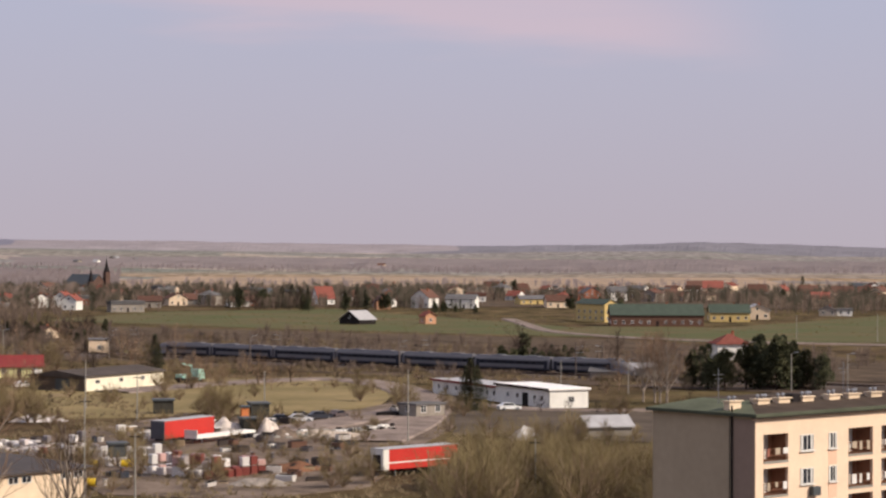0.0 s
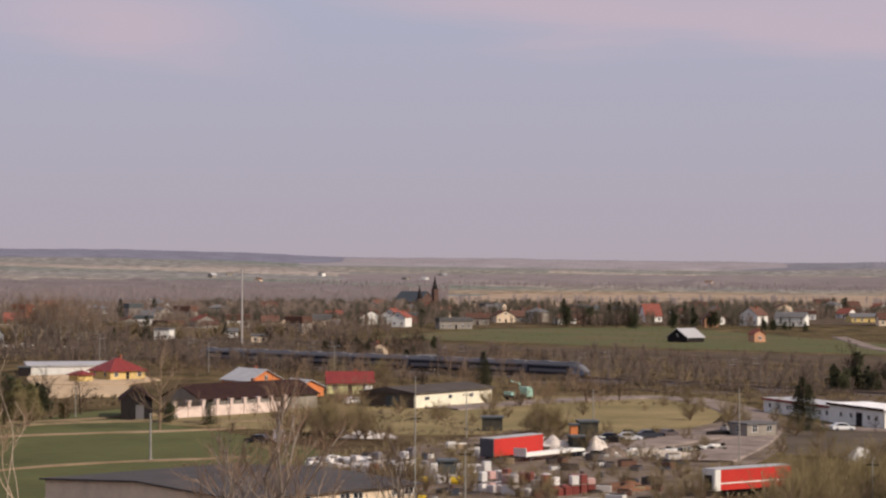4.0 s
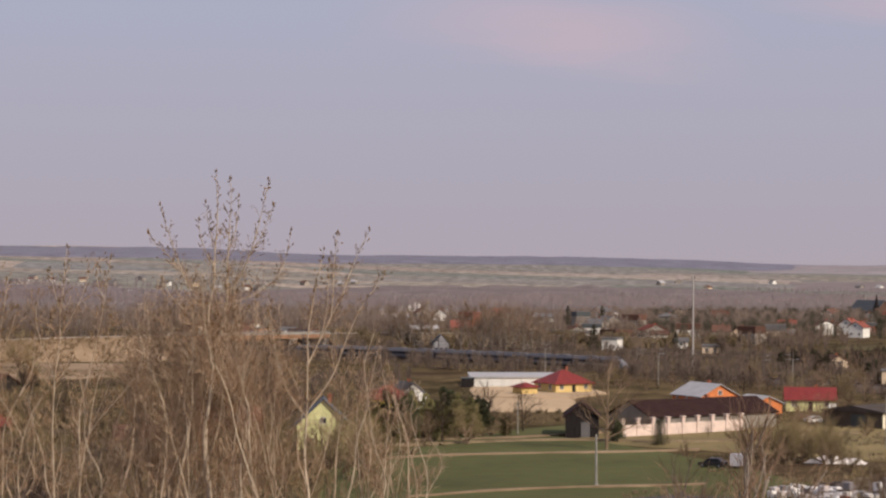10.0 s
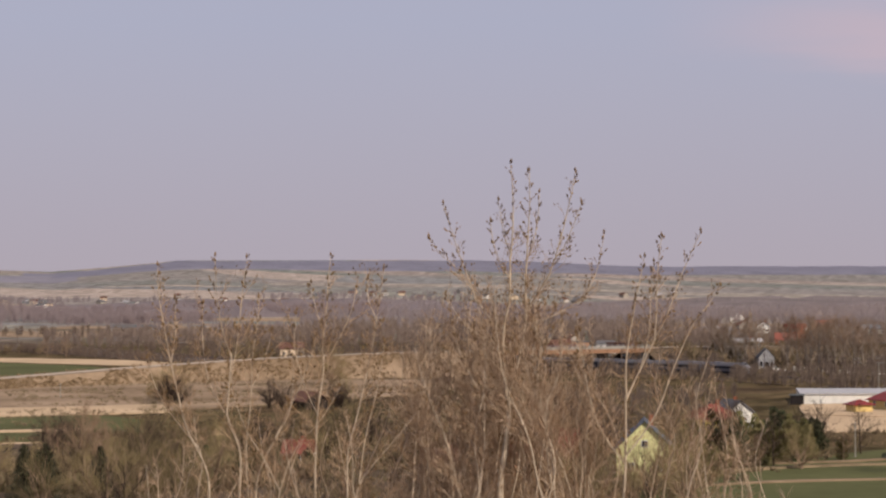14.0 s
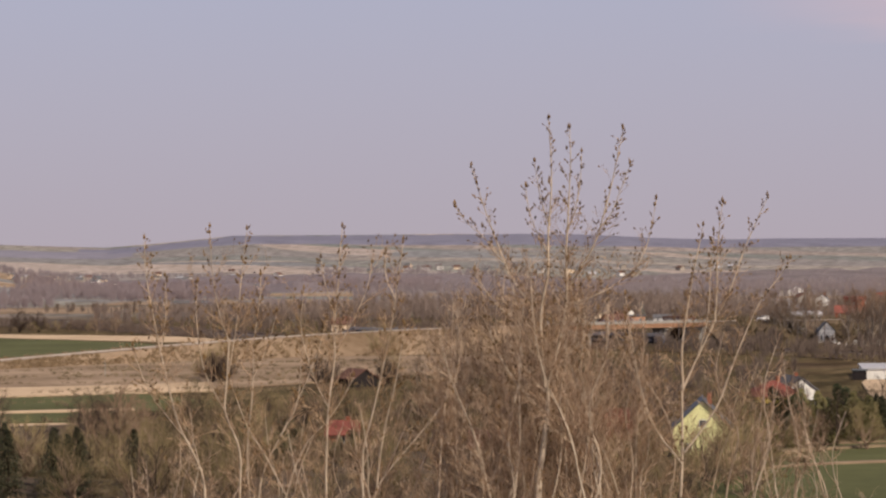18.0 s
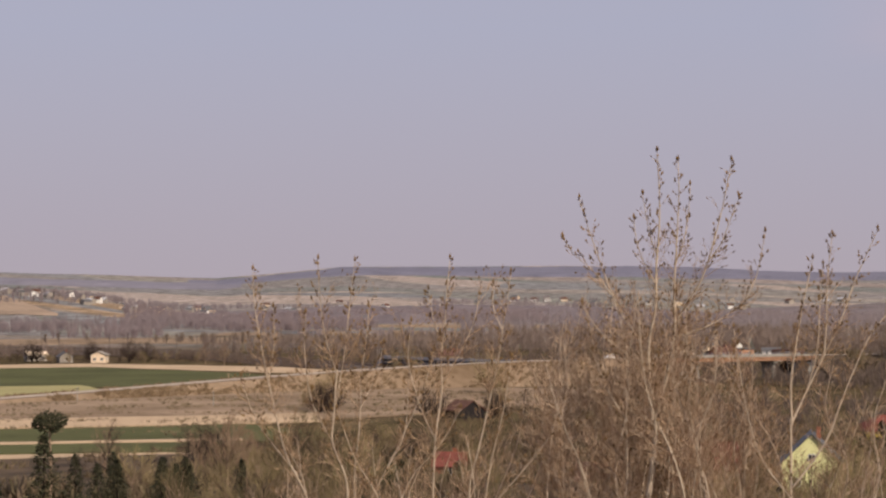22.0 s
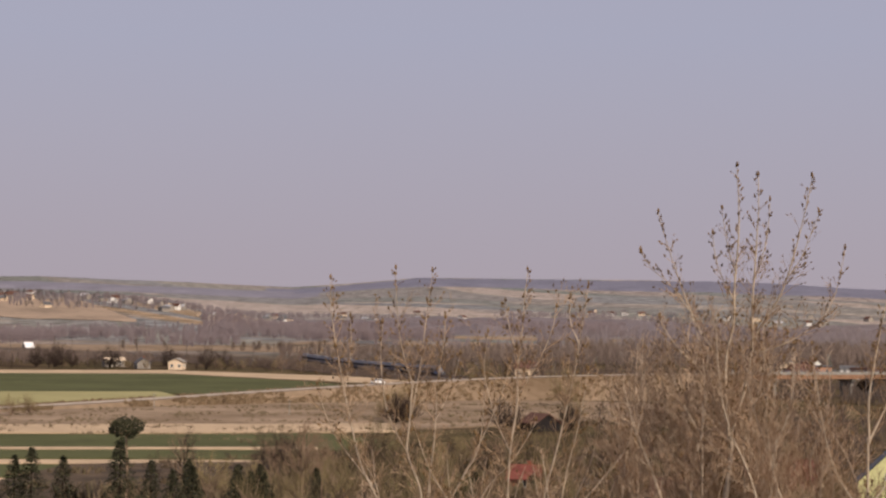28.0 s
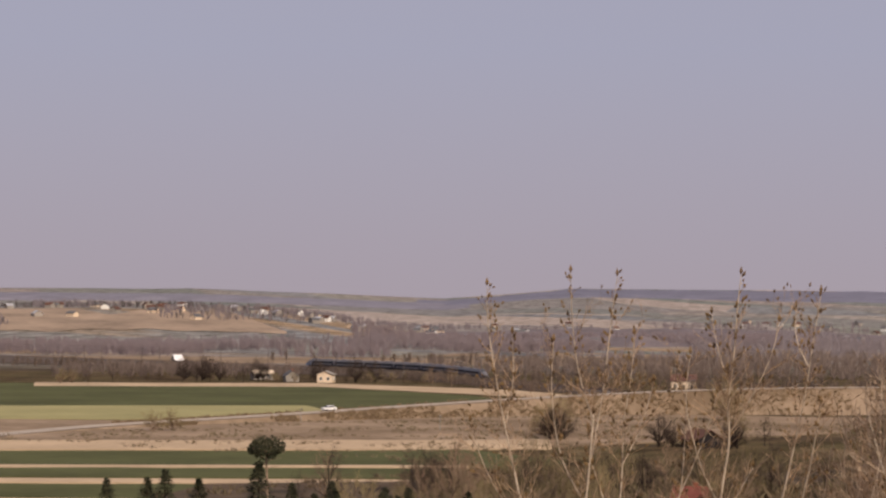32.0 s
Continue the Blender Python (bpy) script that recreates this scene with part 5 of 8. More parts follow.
        for k in (-0.5, 0.2, 0.6)[: 2 + i % 2]:
            part("cowl", Shape().tube([(x + k, 3.65, top + 1.24), (x + k, 3.65, top + 1.5)], 0.1, 0.1, 8).tube([(x + k, 3.65, top + 1.5), (x + k, 3.65, top + 1.68)], 0.22, 0.05, 8), "steel", c)
    for x in (2.0, 20.0):
        part("aerial", Shape().tube([(x, 6, top + 0.8), (x, 6, top + 4.0)], 0.04, 0.03, 5).box(x - 0.7, 5.98, top + 3.4, x + 0.7, 6.02, top + 3.44).box(x - 0.5, 5.98, top + 3.0, x + 0.5, 6.02, top + 3.04), "steel", t)
    part("downpipe", Shape().tube([(-0.12, 2.6, 0), (-0.12, 2.6, top + 0.9)], 0.1, 0.1, 6), "darkwood", t)
    part("corner_strip", Shape().box(-0.03, 0.02, -0.4, 0.0, 2.5, top - 0.3), mat("dull plum render", (154, 134, 120), 0.9, scale=0.2, vary=0.12), t)
    blush = mat("pinkish plaster panel", (228, 188, 162), 0.85, scale=0.3, vary=0.1)
    for f in range(4):
        for kind, cx, w in cols:
            if kind == "window" and w < 1.5:
                part("panel", Shape().box(cx - w / 2, -0.015, 2.35 + f * st - 0.9, cx + w / 2, 0.0, 2.35 + f * st + 0.4), blush, t)
    cloth = random.Random(8)
    for f in range(4):
        for kind, cx, w in cols:
            if kind == "loggia":
                z0 = 2.35 + f * st
                for k in range(3):
                    px, rgb = cx - w / 2 + 0.5 + k * 1.1, cloth.choice(((214, 206, 196), (150, 100, 86), (120, 126, 138), (176, 160, 140), (224, 220, 214)))
                    part("laundry", Shape().box(px, -0.04, z0 + cloth.uniform(0.1, 0.6), px + cloth.uniform(0.3, 0.8), -0.01, z0 + 1.0), car_paint(rgb), t)
            elif w > 1.5 and (f + int(cx)) % 2:
                part("window_box", Shape().box(cx + 0.3, -0.55, 2.35 + f * st - 0.5, cx + 1.4, -0.05, 2.35 + f * st + 0.3, 0.05), "slate", t)
    part("lightning_rod", Shape().tube([(-0.06, 2.9, 0), (-0.06, 2.9, top + 0.6)], 0.03, 0.03, 4), "darkwood", t)


build_block()


def build_white_hall():
    """Low white building with a pale flat roof and a lower wing."""
    t = thing("low_hall", pose(26, 408, 0, 0, 0, 116), "low white building with a pale flat roof", "hall")
    # local x runs along the long side away from the corner, -y faces out to the left
    part("wall", Shape().box(0, -8.2, -0.4, 22, 0, 3.4, 0.02), "white", t)
    part("roof", Shape().box(-0.4, -8.6, 3.4, 22.4, 0.4, 3.75, 0.05), "whiteroof", t, "white sheet flat roof")
    part("fascia", Shape().box(-0.44, 0.4, 3.3, 22.4, 0.46, 3.75), "maroon", t)
    part("wing", Shape().box(22, -7.6, -0.4, 52, -0.6, 2.7), "white", t)
    part("wing_roof", Shape().box(21.6, -8.0, 2.7, 52.4, -0.2, 3.05, 0.04), "lightgrey", t)
    part("wing_fascia", Shape().box(22.4, -0.2, 2.6, 52.4, -0.14, 3.06), "darkred", t)
    add_window(t, 1.2, 1.2, pose(0, -4.6, 1.0, 0, 0, -90))
    for x in (3, 6, 13, 17):
        add_window(t, 1.2, 1.0, pose(x, 0, 1.3, 0, 0, 180))
    part("door", Shape().box(8.6, -0.05, 0, 11.0, 0.06, 2.5, 0.02), "darkwood", t)
    for x in (24, 27, 30, 34, 38, 41, 45, 49):
        add_window(t, 1.2, 1.0, pose(x, -0.6, 1.1, 0, 0, 180))
    part("gutter_pipe", Shape().tube([(0.1, 0.08, 0), (0.1, 0.08, 3.4)], 0.06, 0.06, 6), "steel", t)


build_white_hall()


def build_depot():
    m, a, L = oriented((-69, 455), (-56, 481))
    t = thing("depot", pose(-68, 455, 0, 0, 0, a), "long low depot with pale yellow walls and grey flat roof", "depot")
    part("wall", Shape().box(0, 0, -0.4, 29, 14, 3.0), mat("pale straw render", (230, 222, 200), scale=0.6, vary=0.12, bump=0.1), t)
    part("roof", Shape().extrude([(-0.5, 3.0), (14.5, 3.0), (14.5, 3.25), (7, 4.3), (-0.5, 3.25)], -0.5, 29.5, "x"), mat("weathered brown roofing felt", (84, 77, 73), 0.9, scale=0.4, vary=0.3), t)
    add_window(t, 1.8, 0.8, pose(4.5, 0, 1.5))
    for x in (13, 21):
        add_window(t, 1.5, 0.9, pose(x, 0, 1.5))
    # dark panel over the unlit end: its shade is put into the colour
    part("end_wall", Shape().box(-0.05, 0.0, -0.4, -0.004, 14, 2.99), mat("shaded end render", (96, 86, 78), 0.9, scale=0.4, vary=0.3), t, "end wall with its shade painted in")
    part("gate", Shape().box(-0.12, 4, 0, -0.054, 7.4, 2.6, 0.02), "slate", t)
    sgn = thing("roadside_sign", pose(-79, 463, 0, 0, 0, 20), "narrow white upright sign board on posts", "sign")
    part("board", Shape().box(-0.7, -0.06, 0.8, 0.7, 0.06, 4.2, 0.02), "white", sgn)
    for x in (-0.5, 0.5):
        part("post", Shape().tube([(x, 0.1, 0), (x, 0.1, 3.8)], 0.06, 0.06, 6), "steel", sgn)


build_depot()


def build_warehouse():
    t = thing("warehouse", pose(-44, 239, 0, 0, 0, 54), "cream warehouse with a dark sheet roof", "warehouse")
    part("wall", Shape().extrude([(-0.0, -0.4), (36, -0.4), (36, 3.6), (18, 4.4), (0, 3.6)], -14, 14.2, "x"), "cream", t)
    sl = mat("blue grey roofing felt", (80, 76, 76), 0.85, scale=0.3, vary=0.2)
    for y0, y1 in ((-0.6, 18), (36.6, 18)):
        za = 3.6 - 0.06
        part("roof", Shape().extrude([(y0, za), (y1, 4.45), (y1, 4.65), (y0, za + 0.2)], -14.5, 14.7, "x"), sl, t)
    for x in (12.8, 10.7, 4.4, 2.3, -4.0, -6.1):
        add_window(t, 1.6, 0.9, pose(x, 0, 2.4))
    part("downpipe", Shape().tube([(14.0, -0.08, 0), (14.0, -0.08, 3.6)], 0.07, 0.07, 6), "steel", t)


build_warehouse()


def build_farmstead():
    """Black gabled shed, long maroon roof and a cream wall with pillars along the front."""
    t = house(-117.2, 418.4, 16, 6.0, 14, 3.8, 2.2, "gable", "darkwood", "maroon", name="shed", label="black timber shed with a grey door", windows=False, chimney=False)
    part("door", Shape().box(-0.2, -7.1, 0, 1.4, -6.95, 2.8, 0.02), "grey", t, "weathered grey door")
    m, a, L = oriented((-107, 427), (-89.8, 451.6))
    b = house(m.x - 4, m.y + 5, a, L + 2, 12, 3.0, 2.6, "ridge", "greywall", "maroon", name="long_barn", label="long barn with a maroon sheet roof", windows=False)
    m, a, L = oriented((-109, 416), (-92.6, 441.4))
    w = thing("wall_fence", pose(-109, 416, 0, 0, 0, a), "pale pinkish plastered wall with pillars and railings", "fence")
    blush = mat("pale pink plaster", (216, 196, 184), 0.85, scale=0.5, vary=0.15, bump=0.1)
    n = 8
    for i in range(n + 1):
        x = L * i / n
        part("pillar", Shape().box(x - 0.35, -0.35, -0.2, x + 0.35, 0.35, 3.1, 0.04).box(x - 0.45, -0.45, 3.1, x + 0.45, 0.45, 3.3), blush, w)
        if i < n:
            part("panel", Shape().box(x + 0.35, -0.15, -0.2, x + L / n - 0.35, 0.15, 2.1), blush, w)
            for k in range(6):
                px = x + 0.5 + (L / n - 1.0) * k / 5
                part("baluster", Shape().box(px - 0.03, -0.03, 2.1, px + 0.03, 0.03, 2.9), "darkwood", w)


build_farmstead()


# vehicles and yard
def build_trailer(x, y, yaw, front):
    t = thing("lorry_trailer", pose(x, y, 0, 0, 0, yaw), "red box lorry trailer parked in the yard" if not front else "red box trailer with a white front panel", "trailer")
    red = mat("red lorry side", (188, 54, 46), 0.5, scale=0.3, vary=0.15)
    part("body", Shape().box(0.12, -1.25, 0.95, 13.5, 1.25, 3.6, 0.05), red, t, "red box body")
    part("end_panel", Shape().box(0, -1.26, 0.9, 0.12, 1.26, 3.65), "white" if front else mat("dull grey sheet", (92, 90, 96), 0.7, scale=0.5, vary=0.2), t)
    part("roof", Shape().box(0.0, -1.3, 3.6, 13.55, 1.3, 3.7, 0.03), "lightgrey", t)
    part("chassis", Shape().box(0.3, -0.6, 0.6, 13.3, 0.6, 0.95), UNDER, t)
    if front:
        part("side_stripe", Shape().box(0.6, -1.275, 1.75, 13.2, -1.255, 1.92), "white", t)
        # no real hole: a thin dark sheet paints the doorway's shade
        part("opening", Shape().box(-0.02, -0.8, 1.0, -0.002, 0.7, 2.9), "glass", t, "dark sheet standing for the shade in the doorway")
        part("front_post", Shape().box(0.12, -1.3, 0.9, 1.0, -1.26, 3.65), "white", t)
    for wx in (8.8, 10.1, 11.4):
        for wy in (-1.2, 0.85):
            w = part("wheel", Shape().tube([(wx, wy, 0.5), (wx, wy + 0.35, 0.5)], 0.5, 0.5, 14), UNDER, t)
            part("hub", Shape().tube([(wx, wy - 0.02, 0.5), (wx, wy + 0.37, 0.5)], 0.22, 0.22, 10), "steel", w)
    for wy in (-0.9, 0.8):
        part("support_leg", Shape().box(2.4, wy, 0, 2.55, wy + 0.12, 0.95), "steel", t)


build_trailer(-36.5, 324.4, 62, False)
build_trailer(-1.7, 276.0, 44, True)


def build_vehicle(x, y, yaw, rgb, van=False, label="parked car", at=None):
    t = thing("van" if van else "car", at or pose(x, y, 0.1, 0, 0, yaw), label, "van" if van else "car", "" if at else "cars parked about the yard")
    paint = car_paint(rgb)
    if van:
        prof = [(-2.5, 0.35), (2.4, 0.35), (2.5, 0.9), (2.2, 1.25), (1.5, 2.0), (-2.45, 2.1)]
        glass = [(1.52, 1.3), (2.08, 1.3), (1.5, 1.9), (0.6, 1.9), (0.6, 1.3)]
        w = 0.95
    else:
        prof = [(-2.1, 0.3), (2.1, 0.3), (2.15, 0.7), (1.1, 0.92), (0.45, 1.42), (-1.1, 1.45), (-1.75, 0.98), (-2.15, 0.9)]
        glass = [(0.95, 0.95), (0.4, 1.36), (-1.05, 1.38), (-1.6, 0.98)]
        w = 0.86
    part("body", Shape().extrude(prof, -w, w), paint, t)
    part("side_glass", Shape().extrude(glass, -w - 0.012, w + 0.012), "glass", t)
    fr = Shape()
    if van:
        fr.face([(2.22, -w + 0.08, 1.27), (2.22, w - 0.08, 1.27), (1.53, w - 0.08, 1.99), (1.53, -w + 0.08, 1.99)])
    else:
        fr.face([(1.11, -w + 0.08, 0.94), (1.11, w - 0.08, 0.94), (0.48, w - 0.08, 1.41), (0.48, -w + 0.08, 1.41)])
    part("windscreen", fr, "glass", t)
    for wx in (-1.3, 1.35):
        for wy in (-w - 0.01, w - 0.19):
            q = part("wheel", Shape().tube([(wx, wy, 0.31), (wx, wy + 0.2, 0.31)], 0.31, 0.31, 12), UNDER, t)
            part("hub", Shape().tube([(wx, wy - 0.01, 0.31), (wx, wy + 0.21, 0.31)], 0.17, 0.17, 8), "steel", q)
    return t


def build_pole(x, y, h, label, arm=False, r=0.12, name="lamp_post", z=0.0, cross=True):
    t = thing(name, pose(x, y, z), label, "pole")
    part("pole", Shape().tube([(0, 0, -0.2), (0, 0, h)], r, r * 0.7, 7), "concrete", t)
    part("footing", Shape().tube([(0, 0, -0.2), (0, 0, 0.25)], r * 1.8, r * 1.8, 8), "concrete", t)
    if arm:
        part("arm", Shape().tube([(0, 0, h - 0.1), (0.9, 0, h + 0.25)], 0.05, 0.04, 5), "steel", t)
        part("lamp_head", Shape().box(0.8, -0.15, h + 0.15, 1.5, 0.15, h + 0.32, 0.04), "steel", t)
    elif cross:
        part("crossarm", Shape().box(-0.7, -0.06, h - 0.5, 0.7, 0.06, h - 0.38), "darkwood", t)
    return t


# tall thin mast in the middle of the town
mast = build_pole(-161, 698, 28.5, "tall slender pale mast beside the railway", r=0.34, name="tall_mast")
for ob in mast.children:
    if ob.name.startswith("pole"):
        ob.data.materials[0] = mat("pale mast paint", (170, 164, 160), 0.6, scale=0.3, vary=0.1)


# trees
def grow(rng, wood, twigs, p, d, length, r, level, thick):
    """Recursive bare branching into two shapes: the wood and the fine twigs."""
    bend = Vector((rng.uniform(-1, 1), rng.uniform(-1, 1), 0.5)) * 0.18
    mid = p + d * length * 0.5
    end = mid + (d + bend).normalized() * length * 0.5
    if level == 0:
        twigs.tube([p, end], r, r * 0.4, 3, cap=False)
        return
    (wood if level > 1 else twigs).tube([p, mid, end], r, r * 0.55, 5 if level > 2 else 4 if level > 1 else 3, cap=False)
    n = thick[level]
    for i in range(n):
        k = 0.35 + 0.65 * (i + rng.random()) / n
        q = p.lerp(mid, k * 2) if k < 0.5 else mid.lerp(end, k * 2 - 1)
        a = rng.uniform(0, 6.283)
        spread = rng.uniform(0.45, 0.9)
        o = d.orthogonal().normalized()
        o = o * math.cos(a) + d.cross(o) * math.sin(a)
        nd = (d + o * spread + Vector((0, 0, 0.25))).normalized()
        grow(rng, wood, twigs, q, nd, length * rng.uniform(0.45, 0.7), r * 0.42, level - 1, thick)


def bare_tree_meshes(seed, slim=1.0, stems=1, twig_r=1.0):
    """Trunk and crown meshes of a bare broadleaved tree about 10 m high."""
    rng = random.Random(seed)
    wood, twigs = Shape(), Shape()
    for k in range(stems):
        lean = Vector((rng.uniform(-0.25, 0.25) * (stems > 1) * 2 + rng.uniform(-0.05, 0.05), rng.uniform(-0.25, 0.25) * (stems > 1) * 2, 1)).normalized()
        p = Vector((0, 0, -0.2))
        top = p + lean * (5.0 if stems == 1 else 2.5)
        wood.tube([p, p.lerp(top, 0.5) + Vector((rng.uniform(-0.15, 0.15), 0, 0)), top], 0.2, 0.12, 6)
        n = 9 if stems == 1 else 5
        for i in range(n):
            q = p.lerp(top, 0.3 + 0.7 * i / (n - 1))
            a = i * 2.4 + rng.uniform(-0.3, 0.3)
            up = 0.55 + 0.9 * i / n
            d = Vector((math.cos(a) * slim, math.sin(a) * slim, up)).normalized()
            grow(rng, wood, twigs, q, d, rng.uniform(2.6, 4.2) * (1 if stems == 1 else 0.9), 0.085, 3, {3: 5, 2: 5, 1: 4})
        grow(rng, wood, twigs, top, lean, 4.2, 0.11, 3, {3: 6, 2: 5, 1: 4})
    return wood.mesh("trunk"), twigs.mesh("crown")


def fir_meshes(seed, broad=1.0, needles=2600):
    """Trunk and an uneven crown of small drooping sprays, about 10 m high."""
    rng = random.Random(seed)
    tr, cr = Shape(), Shape()
    tr.tube([(0, 0, -0.2), (0, 0, 9.6)], 0.2, 0.03, 6)
    for i in range(needles):
        z = 0.4 + 9.5 * rng.random() ** 1.25
        a = rng.uniform(0, 6.283)
        c, s = math.cos(a), math.sin(a)
        lump = 0.72 + 0.6 * noise.noise((c * 1.6, s * 1.6, z * 0.9 + seed))
        reach = broad * (2.3 * (1 - z / 10.3) + 0.12) * lump * rng.uniform(0.45, 1.15)
        w, ln = rng.uniform(0.06, 0.15), rng.uniform(0.35, 0.7)
        p1 = Vector((c * reach, s * reach, z - 0.25 * reach))
        d = Vector((c, s, rng.uniform(-0.7, 0.3))).normalized() * ln
        side = Vector((-s, c, rng.uniform(-0.5, 0.5))) * w
        cr.face([p1 - d * 0.6, p1 - side, p1 + d * 0.4, p1 + side])
    cr.face([(0.1, 0, 9.2), (-0.1, 0.05, 9.2), (0, 0, 10.1)])
    return tr.mesh("trunk"), cr.mesh("crown")


def round_meshes(seed, needles=2600):
    """Trunk and a lumpy crown of needle tufts, about 10 m high."""
    rng = random.Random(seed)
    tr, cr = Shape(), Shape()
    tr.tube([(0, 0, -0.2), (0, 0, 7.0)], 0.25, 0.1, 6)
    lumps = [(rng.uniform(-1.7, 1.7), rng.uniform(-1.7, 1.7), rng.uniform(1.6, 8.0)) for _ in range(16)] + [(0, 0, 8.6), (0.2, 0, 5)]
    for i in range(needles):
        x, y, z = lumps[i % len(lumps)]
        d = Vector((rng.gauss(0, 1), rng.gauss(0, 1), rng.gauss(0, 1))).normalized()
        c = Vector((x, y, z)) * (1 if z < 6 else 1) + d * rng.uniform(0.7, 1.35) * (1.35 - 0.06 * z)
        c.x *= 1.0 - max(0, c.z - 6) * 0.1
        c.y *= 1.0 - max(0, c.z - 6) * 0.1
        a = (d + Vector((rng.uniform(-0.5, 0.5), rng.uniform(-0.5, 0.5), 0.4))).normalized() * 0.36
        o = a.orthogonal() * 0.4
        cr.face([c - o, c + a, c + o, c - a * 0.4])
    return tr.mesh("trunk"), cr.mesh("crown")


TREE_KINDS = dict(
    round=[round_meshes(s) for s in (71, 72, 73)],
    bare=[bare_tree_meshes(s) for s in (11, 12, 13)],
    bigbare=[bare_tree_meshes(21, 1.2)],
    birch=[bare_tree_meshes(s, 0.45) for s in (31, 32)],
    dark=[bare_tree_meshes(s, 1.1) for s in (41, 42)],
    bush=[bare_tree_meshes(s, 1.3, 4) for s in (51, 52)],
    darkbush=[bare_tree_meshes(s, 1.4, 5) for s in (53, 54)],
    fir=[fir_meshes(s, 2.0) for s in (61, 62, 63)],
    olive=[round_meshes(s) for s in (74, 75)],
)
FIRN = island_mat("dark fir needles", ((42, 45, 34), (54, 56, 42), (68, 67, 50), (82, 78, 58)))
OLIVE = island_mat("olive brown conifer needles", ((98, 96, 62), (124, 118, 80), (112, 106, 76), (140, 128, 90)))
BIRCH = mat("pale birch bark", (144, 132, 120), 0.85, scale=1.2, vary=0.35, random_by=0.1)
BUSHTWIG = mat("olive tan brush twigs", (132, 118, 86), 0.9, scale=0.7, vary=0.3, random_by=0.22)
DARKTWIG = mat("dark bare twigs", (78, 66, 58), 0.9, scale=0.7, vary=0.3, random_by=0.2)
TREE_LOOK = dict(olive=("darkbark", OLIVE), round=("darkbark", "needle"), bare=("bark", "twig"), bigbare=("bark", "twig"), birch=(BIRCH, "twig"), dark=("darkbark", DARKTWIG), darkbush=("darkbark", DARKTWIG), bush=("bark", BUSHTWIG), fir=("darkbark", FIRN))
TREE_WORDS = dict(olive="bushy olive brown conifer beside the field", bare="bare brown tree without leaves", bigbare="large bare tree beside a shed", birch="slim bare birch with a pale trunk", dark="dark bare tree without leaves", bush="brown leafless bush in dry grass", fir="dark green pointed conifer tree", round="dark green bushy round pine")
NATURAL = dict(bush=6.5, darkbush=6.5)
_tree_n = 0


def plant(kind, x, y, h, group="", label=""):
    global _tree_n
    _tree_n += 1
    rng = random.Random(_tree_n)
    tm, cm = TREE_KINDS[kind][_tree_n % len(TREE_KINDS[kind])]
    k = h / NATURAL.get(kind, 10.0 if kind in ("fir", "round", "olive") else 9.6)
    t = thing({"fir": "conifer", "round": "conifer", "olive": "conifer", "bush": "bush", "darkbush": "bush"}.get(kind, "bare_tree"), pose(x, y, height(x, y), 0, 0, rng.uniform(0, 360)) @ Matrix.Diagonal((k, k, k * rng.uniform(0.95, 1.05), 1)), label or TREE_WORDS[kind], "bush" if kind in ("bush", "darkbush") else "tree", group)
    part("trunk", tm, TREE_LOOK[kind][0], t)
    part("crown", cm, TREE_LOOK[kind][1], t)
    return t


